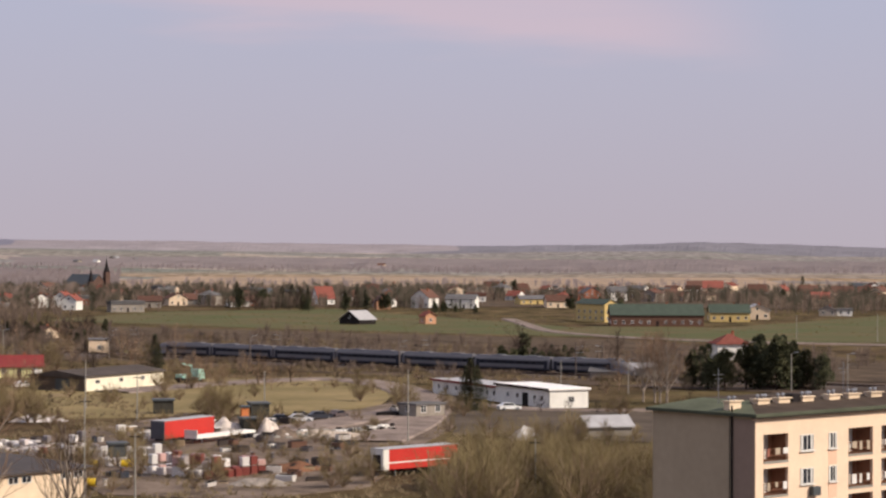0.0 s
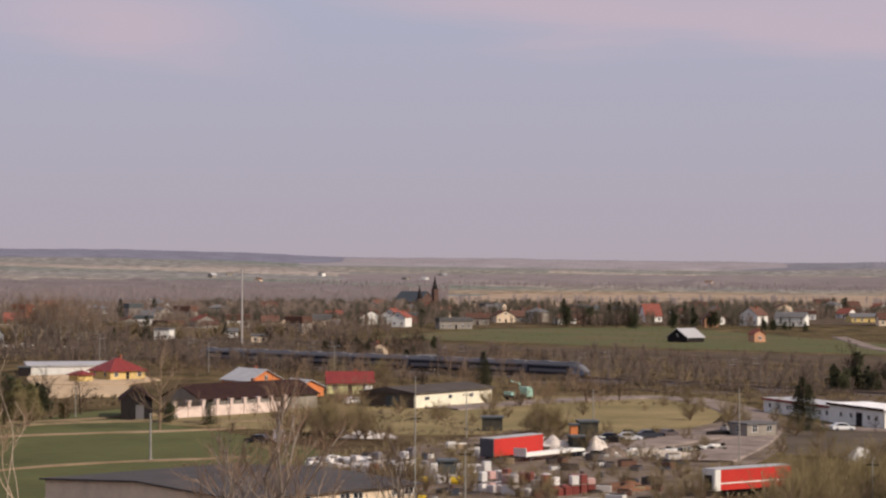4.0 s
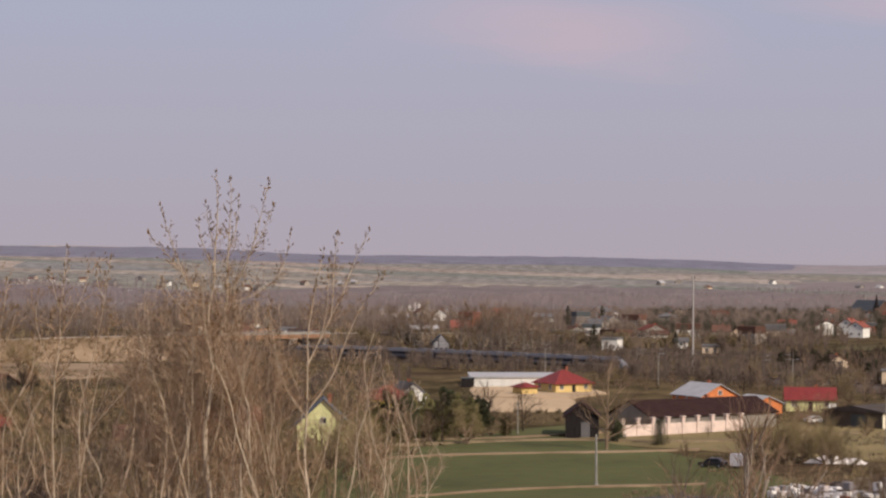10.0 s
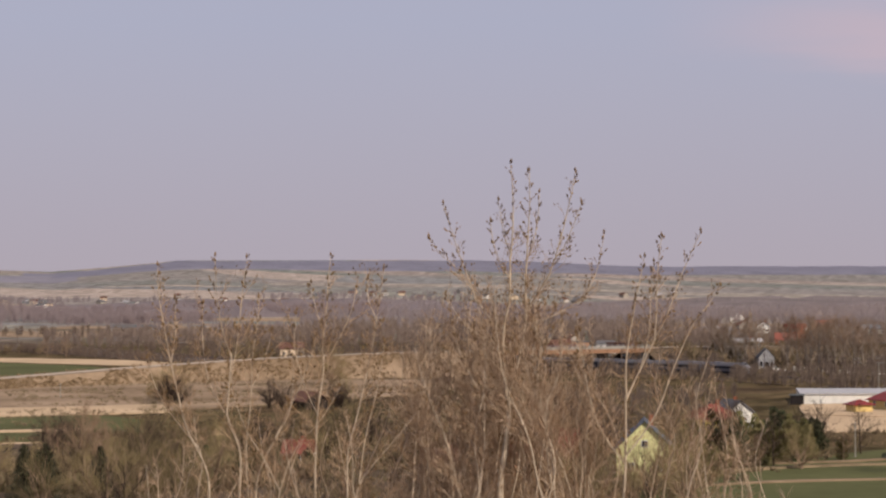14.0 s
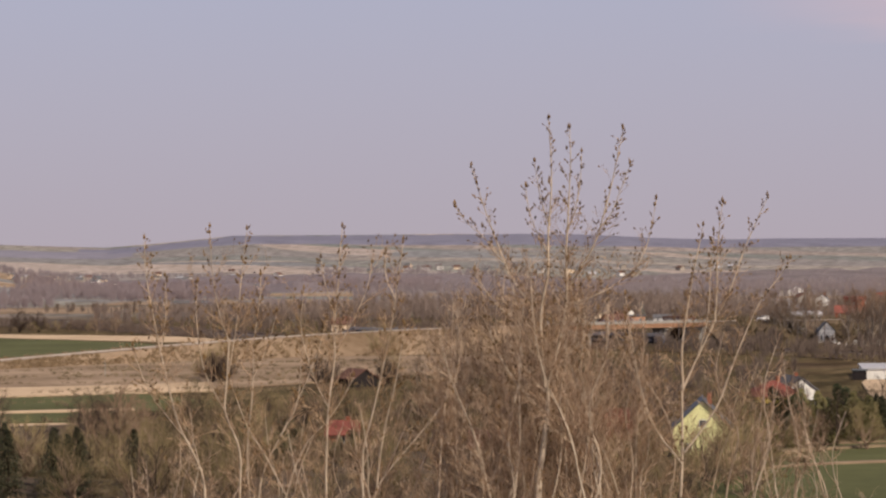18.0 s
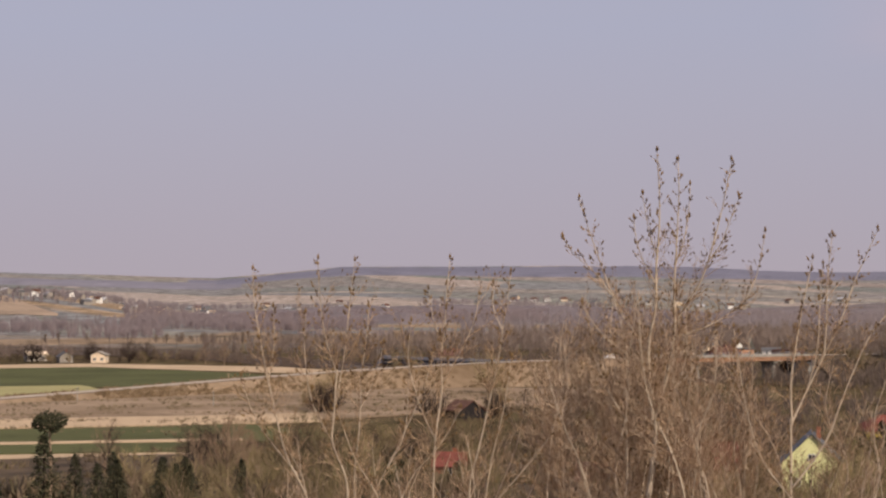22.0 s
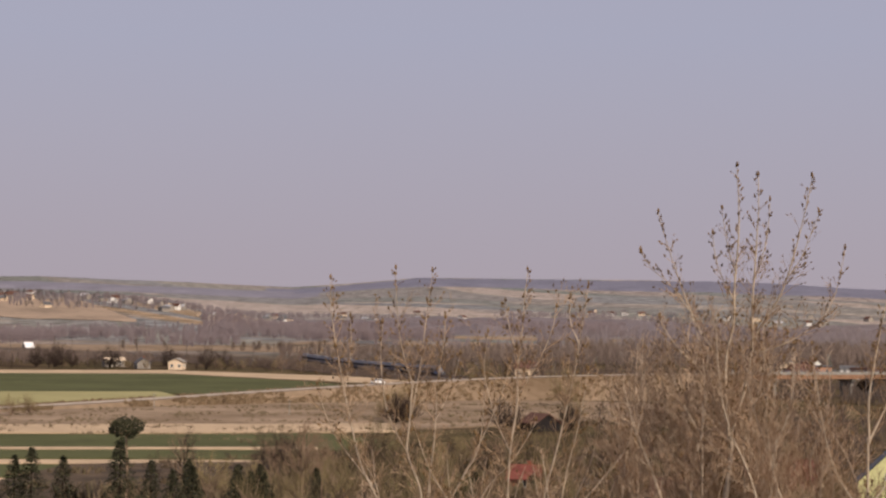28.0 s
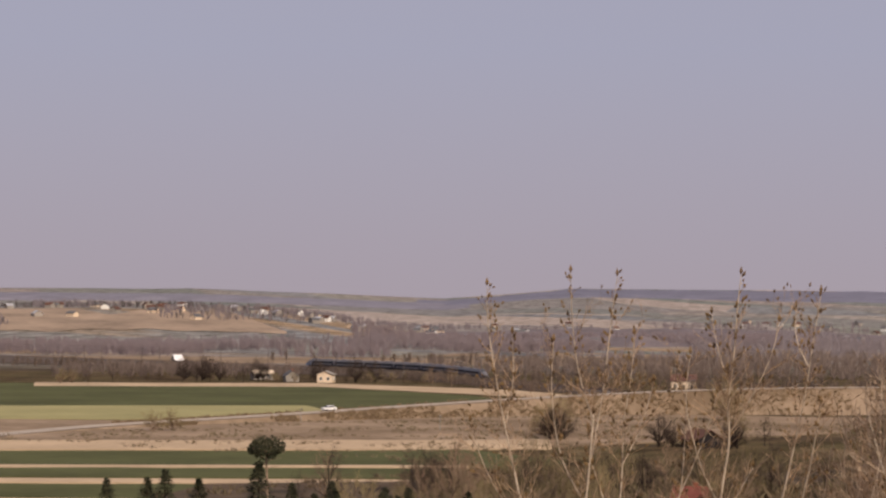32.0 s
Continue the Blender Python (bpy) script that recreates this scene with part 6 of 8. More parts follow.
TREES = (
    ("bare", -48, 464, 5.4),
    ("bare", -46, 468, 4.8),
    ("bare", -43, 464, 5.7),
    ("bare", -41, 472, 5.1),
    ("bare", -37, 481, 5.5),
    ("bare", -34, 477, 6.1),
    ("bare", -30, 461, 4.5),
    ("bare", -70, 387, 6.1),
    ("bare", -96, 542, 6.3),
    ("bare", -94, 579, 7.4),
    ("bare", -88, 561, 6.5),
    ("bare", -79, 586, 7.4),
    ("bare", -69, 543, 6.9),
    ("bare", -65, 586, 8.2),
    ("bare", -102, 584, 6.7),
    ("bush", -10, 426, 3.9),
    ("bush", -33, 386, 4.2),
    ("bush", -38, 393, 2.5),
    ("bush", -23, 345, 3.3),
    ("bush", -1, 390, 5.1),
    ("birch", 45, 428, 11.6),
    ("birch", 47, 425, 12.3),
    ("birch", 48, 425, 11.4),
    ("birch", 49, 421, 12.0),
    ("bare", 43, 468, 7.2),
    ("dark", 25, 591, 9.2),
    ("dark", 51, 593, 7.8),
    ("dark", 30, 548, 6.4),
    ("dark", 33, 549, 5.6),
    ("dark", 36, 541, 5.5),
    ("fir", 11.2, 404, 10.2),
    ("fir", 12.4, 405, 8.6),
    ("fir", 10.4, 405.4, 8.0),
    ("fir", -62, 521, 9.6),
    ("round", 59, 473, 8.5),
    ("round", 62, 469, 9.6),
    ("round", 65, 465, 9.8),
    ("round", 70, 469, 10.9),
    ("round", 73, 470, 12.3),
    ("round", 76, 466, 11.8),
    ("round", 80, 470, 11.1),
    ("round", 83, 470, 9.5),
    ("round", 86, 466, 8.2),
    ("round", 77, 499, 10.8),
    ("round", 82, 500, 10.8),
    ("fir", 43, 1374, 11.4),
    ("fir", -100, 1135, 13.4),
    ("fir", -78, 1137, 11.2),
    ("fir", -73, 1138, 12.3),
    ("fir", -69, 1138, 10.6),
    ("fir", -65, 1139, 10.1),
    ("fir", -47, 1140, 9.5),
    ("fir", -41, 1141, 10.1),
    ("fir", -37, 1141, 9.5),
    ("fir", -2, 1072, 5.8),
    ("fir", 2, 1073, 5.8),
    ("fir", 6, 1073, 5.8),
    ("fir", 10, 1074, 5.8),
    ("fir", 237, 1537, 11.3),
    ("fir", -98, 398, 4.5),
    ("bush", -107, 405, 3.6),
    ("bush", -72, 373, 5.5),
    ("bush", -76, 378, 4.4),
    ("bush", -68, 372, 4.4),
    ("bush", -57, 351, 3.4),
    ("bush", -88, 375, 1.8),
    ("bigbare", -103.8, 386, 13.6),
    ("round", -150, 412, 5.6),
    ("round", -148, 412, 5.2),
    ("round", -144, 410, 5.8),
    ("round", -142, 414, 5.6),
    ("round", -139, 415, 6.4),
    ("round", -138, 421, 6.6),
    ("round", -137, 421, 6.4),
    ("round", -138, 408, 7.2),
    ("birch", -264, 786, 15.5),
    ("birch", -261, 787, 16.6),
    ("birch", -258, 788, 15.8),
    ("birch", -260, 799, 16.5),
    ("birch", -254, 789, 17.0),
    ("birch", -251, 790, 15.8),
    ("birch", -249, 791, 16.6),
    ("birch", -243, 781, 15.6),
    ("birch", -240, 782, 15.2),
    ("birch", -281, 793, 16.1),
    ("birch", -278, 794, 16.9),
    ("birch", -285, 792, 15.3),
    ("birch", -288, 791, 16.1),
    ("birch", -291, 790, 15.3),
    ("birch", -237, 783, 13.7),
    ("birch", -234, 784, 13.3),
    ("fir", -232, 801, 6.8),
    ("fir", -235, 855, 10.2),
    ("fir", -206, 864, 7.6),
    ("fir", -362, 1263, 10.7),
    ("fir", -344, 1269, 10.7),
    ("dark", -131, 698, 7.5),
    ("dark", -126, 699, 7.8),
    ("dark", -112, 703, 7.8),
    ("dark", -108, 712, 7.6),
    ("dark", -119, 689, 6.7),
    ("dark", -82, 581, 6.5),
    ("fir", -231, 272, 9.4),
    ("fir", -229, 273, 10.0),
    ("fir", -227, 277, 9.3),
    ("fir", -217, 283, 8.4),
    ("fir", -213, 286, 8.9),
    ("fir", -216, 275.5, 11.5),
    ("fir", -207, 289, 8.4),
    ("fir", -205, 291, 8.4),
    ("fir", -198, 294, 8.2),
    ("fir", -235, 269, 9.1),
    ("bare", -245, 356, 8.5),
    ("bare", -222, 324, 10.1),
    ("bare", -261, 344, 7.0),
    ("bare", -240, 352, 7.0),
    ("bush", -430, 486, 4.1),
    ("bush", -426, 489, 4.1),
    ("bush", -344, 534, 7.4),
    ("bush", -346, 532, 5.7),
    ("bush", -690, 983, 3.4),
    ("bush", -685, 990, 3.4),
    ("bush", -414, 686, 9.1),
    ("bush", -354, 635, 8.2),
    ("dark", -641, 827, 3.4),
    ("dark", -636, 833, 3.4),
    ("dark", -633, 837, 3.4),
    ("dark", -625, 836, 3.4),
    ("dark", -621, 840, 3.4),
    ("dark", -608, 832, 3.4),
    ("dark", -688, 805, 3.4),
    ("dark", -685, 809, 3.4),
    ("dark", -692, 800, 9.7),
    ("dark", -699, 791, 5.8),
    ("dark", -705, 783, 5.8),
    ("dark", -673, 825, 3.4),
    ("dark", -708, 779, 5.8),
    ("dark", -712, 774, 5.8),
    ("dark", -717, 768, 7.2),
    ("bare", -595, 825, 7.9),
    ("bare", -581, 819, 8.3),
    ("bare", -515, 813, 6.6),
    ("bare", -508, 843, 7.6),
    ("bare", -501, 894, 8.0),
    ("bush", -292, 529, 5.4),
    ("dark", -287, 534, 5.9),
    ("bush", -232, 315, 5.8),
    ("bush", -224, 324, 5.1),
    ("fir", -206, 274, 8.7),
    ("fir", -206, 278, 8.4),
    ("fir", -199, 278, 8.6),
    ("fir", -199, 281, 8.3),
    ("fir", -197, 281, 8.5),
    ("round", -96, 1104, 10.3),
    ("dark", -91, 1101, 8.0),
    ("round", -88, 1132, 8.5),
    ("dark", -88, 1105, 9.2),
    ("dark", -92, 1142, 8.4),
    ("round", -85, 1120, 9.7),
    ("dark", -77, 1086, 7.1),
    ("round", -64, 1082, 8.2),
    ("dark", -65, 1077, 9.0),
    ("dark", -71, 1089, 8.1),
    ("round", -61, 1077, 7.1),
    ("dark", -73, 1134, 8.1),
    ("dark", -70, 1130, 9.1),
    ("round", -35, 1111, 7.7),
    ("round", -27, 1098, 8.2),
    ("round", -25, 1099, 7.9),
    ("dark", -40, 1110, 7.6),
    ("dark", -33, 1142, 7.0),
    ("dark", -44, 1115, 8.5),
    ("round", -44, 1086, 8.3),
    ("round", 64, 1131, 7.6),
    ("round", 64, 1113, 6.1),
    ("round", 78, 1121, 6.5),
    ("round", 90, 1145, 5.3),
    ("round", 74, 1084, 5.9),
    ("round", -1, 1060, 4.5),
    ("round", 17, 1045, 4.6),
    ("dark", 15, 1089, 5.0),
    ("dark", -6, 1036, 4.4),
    ("round", 8, 1059, 4.7),
    ("round", -2, 1094, 4.0),
    ("round", 2, 1070, 4.6),
    ("dark", 7, 1111, 4.9),
    ("round", 3, 1062, 4.9),
    ("dark", 39, 1541, 8.1),
    ("round", 44, 1462, 9.3),
    ("round", 39, 1522, 8.7),
    ("dark", -184, 1216, 5.8),
    ("round", -170, 1248, 7.9),
    ("dark", -174, 1245, 5.7),
    ("round", -167, 1233, 7.0),
    ("dark", -176, 1248, 6.0),
    ("round", -176, 1166, 7.4),
    ("dark", 257, 1372, 8.0),
    ("round", 243, 1321, 8.4),
    ("round", 185, 1252, 8.4),
    ("round", 247, 1357, 7.0),
    ("dark", 249, 1370, 7.0),
    ("round", 202, 1337, 7.4),
    ("dark", 232, 1341, 7.2),
    ("round", 253, 1361, 7.4),
    ("dark", 237, 1299, 7.3),
    ("round", 237, 1262, 6.1),
    ("bush", -711, 739, 4.3),
    ("dark", -731, 756, 5.2),
    ("dark", -698, 734, 5.0),
    ("bush", -708, 729, 4.3),
    ("dark", -708, 731, 4.4),
    ("dark", -692, 792, 5.5),
    ("bush", -721, 833, 2.7),
    ("dark", -681, 815, 2.3),
    ("dark", -684, 819, 2.7),
    ("dark", -698, 805, 2.3),
    ("dark", -671, 797, 6.5),
    ("dark", -697, 797, 4.1),
    ("bush", -708, 820, 2.9),
    ("dark", -710, 813, 3.4),
    ("dark", -709, 841, 2.2),
    ("dark", -649, 825, 2.5),
    ("dark", -687, 853, 2.3),
    ("dark", -665, 833, 2.2),
    ("dark", -667, 847, 2.5),
    ("dark", -673, 845, 2.5),
    ("bush", -681, 829, 2.9),
    ("bush", -661, 818, 3.0),
    ("bush", -673, 821, 2.2),
    ("dark", -628, 886, 2.4),
    ("dark", -632, 857, 3.3),
    ("dark", -666, 876, 3.4),
    ("dark", -629, 840, 2.3),
    ("bush", -617, 849, 3.1),
    ("bush", -615, 864, 2.2),
    ("bush", -646, 858, 3.2),
    ("dark", -653, 879, 2.1),
    ("dark", -672, 873, 2.3),
    ("dark", -644, 831, 2.1),
    ("bush", -655, 853, 3.4),
    ("dark", -626, 853, 3.4),
    ("dark", -637, 867, 2.2),
    ("dark", -615, 851, 3.0),
    ("dark", -641, 897, 2.4),
    ("bush", -663, 868, 3.2),
    ("bush", -635, 896, 2.7),
    ("dark", -650, 865, 2.7),
    ("bush", -633, 834, 3.4),
    ("bush", -641, 859, 3.1),
    ("bush", -641, 867, 2.7),
    ("dark", -641, 899, 3.2),
    ("bare", -110, 732, 5.5),
    ("dark", -116, 762, 4.4),
    ("bare", -116, 698, 5.7),
    ("bare", -110, 725, 6.2),
    ("bare", -131, 747, 4.5),
    ("bare", -123, 751, 5.9),
    ("bare", -126, 691, 5.8),
    ("dark", -129, 721, 5.2),
    ("bare", -111, 705, 6.0),
    ("dark", -116, 770, 6.2),
    ("dark", -114, 710, 6.4),
    ("dark", -115, 753, 5.9),
    ("dark", -131, 718, 6.2),
    ("bare", -124, 701, 4.5),
    ("dark", -87, 657, 3.2),
    ("bare", -67, 697, 3.9),
    ("dark", -70, 693, 3.7),
    ("dark", -78, 681, 4.3),
    ("dark", -69, 683, 4.1),
    ("bare", -90, 692, 3.2),
    ("dark", -62, 657, 4.1),
    ("bare", -69, 670, 4.5),
    ("round", 24, 583, 3.5),
    ("round", 21, 612, 3.5),
    ("dark", 33, 601, 4.0),
    ("dark", 31, 586, 3.2),
    ("dark", 25, 616, 4.3),
    ("round", 29, 585, 3.3),
    ("round", 25, 582, 4.0),
    ("round", 38, 614, 3.8),
    ("round", 34, 599, 4.3),
    ("round", 24, 588, 3.2),
    ("round", 28, 626, 6.6),
    ("round", 27, 627, 6.8),
    ("bush", -70, 368, 3.8),
    ("bush", -68, 373, 4.7),
    ("bush", -63, 369, 4.0),
    ("bush", -72, 376, 4.9),
    ("bush", -64, 368, 4.1),
    ("bush", -65, 377, 4.0),
    ("bush", -71, 375, 3.8),
    ("bush", -72, 378, 3.8),
    ("bush", -66, 377, 4.9),
    ("bush", -34, 383, 4.1),
    ("bush", -36, 387, 3.5),
    ("bush", -33, 392, 3.0),
    ("bush", -32, 385, 3.2),
    ("bush", 38, 391, 3.6),
    ("bush", 8, 397, 2.5),
    ("dark", 29, 396, 2.6),
    ("dark", 39, 399, 2.3),
    ("bush", 36, 398, 2.3),
    ("bush", 39, 392, 2.3),
    ("bush", 14, 385, 2.6),
    ("bush", 10, 386, 3.2),
    ("dark", 24, 397, 2.9),
    ("dark", 32, 328, 2.4),
    ("dark", 23, 331, 3.4),
    ("bush", 27, 333, 3.7),
    ("dark", 24, 322, 3.0),
    ("dark", 20, 328, 2.0),
    ("bush", 26, 322, 3.9),
    ("bush", 36, 331, 2.2),
    ("bush", 22, 324, 3.0),
    ("bush", 27, 322, 3.3),
    ("bush", 14, 327, 3.9),
    ("bush", 32, 329, 2.8),
    ("bush", 21, 322, 3.6),
    ("dark", -31, 495, 3.4),
    ("bare", -28, 492, 3.5),
    ("dark", -35, 485, 5.0),
    ("dark", -28, 489, 5.0),
    ("dark", -33, 483, 3.6),
    ("round", -108, 706, 4.5),
    ("round", -120, 701, 4.5),
    ("dark", -108, 698, 4.7),
    ("round", -107, 688, 4.2),
    ("round", -121, 698, 5.8),
    ("dark", -112, 720, 5.4),
    ("round", -124, 703, 5.9),
    ("dark", -123, 696, 4.6),
    ("bare", -82, 439, 5.3),
    ("bare", -80, 441, 5.4),
    ("bare", -80, 451, 5.5),
    ("bare", -79, 457, 5.8),
    ("dark", -169, 825, 4.8),
    ("dark", -176, 825, 4.3),
    ("dark", -183, 834, 5.0),
    ("dark", -174, 792, 5.7),
    ("bare", -161, 800, 4.9),
    ("dark", -179, 820, 5.7),
    ("dark", -153, 790, 4.7),
    ("dark", -184, 842, 6.3),
    ("bush", -141, 389, 3.8),
    ("bush", -129, 388, 5.0),
    ("bare", -131, 338, 3.7),
    ("bush", -130, 341, 3.9),
    ("bare", -126, 324, 3.3),
    ("bare", -132, 325, 3.0),
    ("bush", -127, 324, 3.0),
    ("bare", -133, 341, 4.0),
    ("round", -106.4, 403.0, 4.3),
    ("fir", -98.3, 402.0, 5.0),
    ("fir", -60.6, 516.0, 7.6),
    ("bush", -33.5, 379.0, 4.6),
    ("bush", -31.0, 381.0, 4.4),
    ("bush", -32.2, 376.5, 3.8),
    ("olive", -141.6, 402.0, 8.2),
    ("round", -139.4, 405.0, 9.4),
    ("olive", -136.6, 405.0, 8.4),
    ("olive", -138.4, 400.5, 7.0),
    ("round", -146.0, 398.0, 7.0),
    ("olive", -148.6, 395.0, 6.8),
    ("round", -151.4, 398.0, 7.4),
    ("olive", -144.0, 401.0, 8.4),
    ("round", -143.0, 397.0, 8.2),
    ("olive", -134.0, 404.5, 7.4),
    ("round", -149.0, 401.0, 8.4),
)
for kind, x, y, h in TREES:
    plant(kind, x, y, h)
for x, y, h in ((-337, 521, 5.4), (-334, 523, 5.0), (-335.5, 519, 4.6), (-303, 514, 5.0), (-300.5, 516, 4.4), (-289, 522, 4.8), (-286, 520, 4.2),
                (-712, 806, 7), (-706, 812, 6), (-702, 806, 7.5), (-698, 813, 6), (-684, 822, 6.5), (-680, 820, 5.5), (-664, 838, 6.5), (-660, 834, 6), (-640, 832, 7), (-634, 838, 6.5)):
    plant("darkbush", x, y, h, label="dark leafless bush by the fields")
rh = random.Random(12)
for i in range(20):
    k = i / 19
    plant("round" if i % 3 else "dark", -141 + 29 * k + rh.uniform(-1.5, 1.5), 733 + 42 * k + rh.uniform(-4, 6), rh.uniform(4.4, 6.6), label="" if i % 3 == 0 else "dark conifer in the hedge beyond the railway")
for x, y, h in ((9.5, 262, 5.0), (12, 268, 5.2), (7.5, 258, 4.0), (14.5, 272, 5.4), (11, 275, 4.6), (6.0, 264, 2.6)):
    plant("bush", x, y, h, label="tall brown brush below the flats")
rt = random.Random(44)
for i in range(12):
    plant("round", rt.uniform(-214, -184), rt.uniform(326, 352), rt.uniform(3.0, 5.0), label="dark evergreen shrub in the gardens")
for i in range(9):
    plant("olive", -150 + 1.7 * i + rt.uniform(-0.5, 0.5), 388 + rt.uniform(0, 10), rt.uniform(2.6, 4.2), label="olive brown bush at the edge of the wheat")
for i in range(11):
    plant("round", 20 + 1.9 * i + rt.uniform(-0.6, 0.6), 546 + rt.uniform(-4, 7), rt.uniform(4.6, 6.8), label="dark conifer in the hedge beyond the railway")


def build_pine(x, y, h):
    """Old pine: bare leaning stem under a flat dark crown."""
    rng = random.Random(5)
    t = thing("pine", pose(x, y, 0), "lone pine with a bare stem and flat dark crown", "tree")
    tr, cr = Shape(), Shape()
    tr.tube([(0, 0, -0.2), (0.15, 0, h * 0.4), (-0.1, 0, h * 0.78), (0, 0, h * 0.9)], 0.22, 0.1, 7)
    for i in range(9):
        a = i * 2.4
        z = h * (0.66 + 0.025 * i)
        tr.tube([(0, 0, z), (math.cos(a) * 1.1, math.sin(a) * 1.1, z + 0.35), (math.cos(a) * 2.0, math.sin(a) * 2.0, z + 0.5)], 0.07, 0.02, 4)
    for i in range(1500):
        a, q = rng.uniform(0, 6.283), math.sqrt(rng.random())
        zz = h * 0.87 + rng.uniform(-1, 1) * h * 0.11 * math.sqrt(max(0, 1 - q * q)) + 0.25 * math.sin(a * 3)
        c = Vector((math.cos(a) * q * 2.5, math.sin(a) * q * 2.5, zz))
        d = Vector((rng.uniform(-1, 1), rng.uniform(-1, 1), rng.uniform(-0.3, 1))).normalized() * 0.3
        o = d.orthogonal() * 0.35
        cr.face([c - o, c + o, c + d])
    part("trunk", tr, "bark", t)
    part("crown", cr, FIRN, t)


build_pine(-233, 297, 13.5)


# clearings set towards the camera so trees don't hide the houses and chapel
SIGHT_GAPS = [(r[0] * (1 - 16 / math.hypot(r[0], r[1])), r[1] * (1 - 16 / math.hypot(r[0], r[1]))) for r in HOUSES if r[1] < 1260] + [(-272, 788), (-268, 776), (-264, 764)]


def scatter(name, tones, spots, seed, label, spikes=15):
    """Far bare woodland: each tree a stem and a sheaf of thin sprays, all in one mesh; gaps fitted to the camera's view
    stay clear of it.
    """
    rng = np.random.default_rng(seed)
    verts, faces = [], []
    for x, y, h in spots:
        if y < 1260 and any((x - p) ** 2 + (y - q) ** 2 < 230 for p, q in SIGHT_GAPS):
            continue
        z = height(x, y)
        k = len(verts)
        w = h * 0.016 + 0.04
        verts += [(x - w, y, z - 0.2), (x + w, y, z - 0.2), (x, y, z + h * 0.9)]
        faces.append((k, k + 1, k + 2))
        for i in range(spikes):
            a, q, zz = rng.uniform(0, 6.283), rng.uniform(0.05, 0.3) * h, rng.uniform(0.1, 0.65) * h
            ex, ey, ez = x + math.cos(a) * q, y + math.sin(a) * q, z + min(h * rng.uniform(0.8, 1.0), zz + rng.uniform(0.2, 0.4) * h)
            t = rng.uniform(0.006, 0.014) * h
            k = len(verts)
            bx, by = x + math.cos(a) * q * 0.35, y + math.sin(a) * q * 0.35
            verts += [(bx - t, by, z + zz), (bx + t, by + t, z + zz), (ex, ey, ez)]
            faces.append((k, k + 1, k + 2))
    m = bpy.data.meshes.new(name)
    m.from_pydata(verts, [], faces)
    part(name, m, island_mat(name + " tones", tones), label=label, kind="stuff", category="woodland")


def belt(az0, az1, d0, d1, n, h0, h1, rng, clump=0.0):
    out = []
    while len(out) < n:
        az, d = radians(rng.uniform(az0, az1)), rng.uniform(d0, d1)
        x, y = d * math.sin(az), d * math.cos(az)
        if clump and noise.noise((x / 130, y / 130, 1.5)) < clump:
            continue
        out.append((x, y, rng.uniform(h0, h1)))
    return out


# both sets are lifted a little: some haze is put into the colour
BROWNS = ((98, 86, 80), (118, 104, 96), (136, 120, 110), (110, 97, 93), (146, 130, 116))
SCRUBS = ((80, 69, 62), (104, 91, 82), (124, 109, 98), (94, 83, 76), (140, 122, 107))
# the far set is BROWNS made paler and lilac, haze put into colour
HAZED_BROWNS = ((118, 109, 112), (132, 122, 123), (146, 135, 134), (126, 117, 121), (138, 127, 127))
rw = random.Random(77)
spots = belt(-24, -9, 1120, 1500, 800, 6, 11, rw, -0.05) + belt(-30, -20, 1150, 1500, 420, 8, 13, rw)
spots += belt(-52, -38.8, 1110, 1180, 190, 4, 9, rw, 0.08) + belt(-36, -24, 1120, 1330, 420, 6, 10, rw, -0.2)
scatter("woodland", BROWNS, spots, 9, "grey brown leafless woodland across the plain", 44)
spots = belt(-24, -8, 1500, 2100, 1900, 8, 13, rw, -0.15) + belt(-30, -20, 1500, 2000, 500, 8, 13, rw) + belt(-11, 15, 1560, 1800, 300, 6, 10, rw, 0.05)
spots += belt(-12, 15, 2330, 2620, 1500, 4, 7, rw, -0.3) + belt(-26, -9, 1980, 2140, 700, 5, 8, rw, -0.3) + belt(-50, -26, 1500, 2700, 2800, 5, 10, rw, 0.1)
scatter("far_woodland_edge", HAZED_BROWNS, spots, 19, "far leafless woodland and hedges, haze in the colour", 36)
# this wood's lilac tones have haze painted in as well
scatter("hazy_wood", ((130, 118, 120), (144, 130, 130), (118, 108, 112), (138, 124, 122)), belt(-52, -37, 1560, 1780, 1500, 6, 11, rw, -0.12) + belt(-38, -28, 1720, 2150, 1400, 7, 12, rw, -0.12), 29, "leafless wood before the hills, its browns hazed to lilac", 40)
scatter("village_trees", ((66, 62, 54), (80, 73, 65), (70, 72, 60), (96, 85, 76)), belt(-14, 14, 1060, 1520, 1500, 6, 11, rw, -0.1), 30, "dark trees standing among the village houses", 50)
scatter("knoll_trees", ((84, 77, 78), (96, 88, 88), (108, 100, 98), (90, 84, 80)), belt(-50, -39.5, 1960, 2260, 170, 4, 7.5, rw, 0.1) + belt(-50, -39.5, 2240, 2420, 260, 5, 9, rw, 0.0), 31, "dark bushes and trees round the far hamlet", 44)
# shrubs and small trees among the houses and along the railway
spots = belt(-15, 14, 1060, 1560, 2600, 4, 9, rw, -0.15) + belt(-21, -9, 760, 1120, 480, 3, 6, rw, -0.25)
pale = belt(-47, -28, 1180, 1460, 200, 4, 8, rw, 0.12)
s = 90
while s < 900:
    for k in range(9):
        p = RAIL.side(s + rw.uniform(0, 9), -11 - 95 * rw.random() ** 1.6)
        (spots if s < 620 else pale).append((p.x, p.y, rw.uniform(4, 7.5)))
    s += 8
s = 150
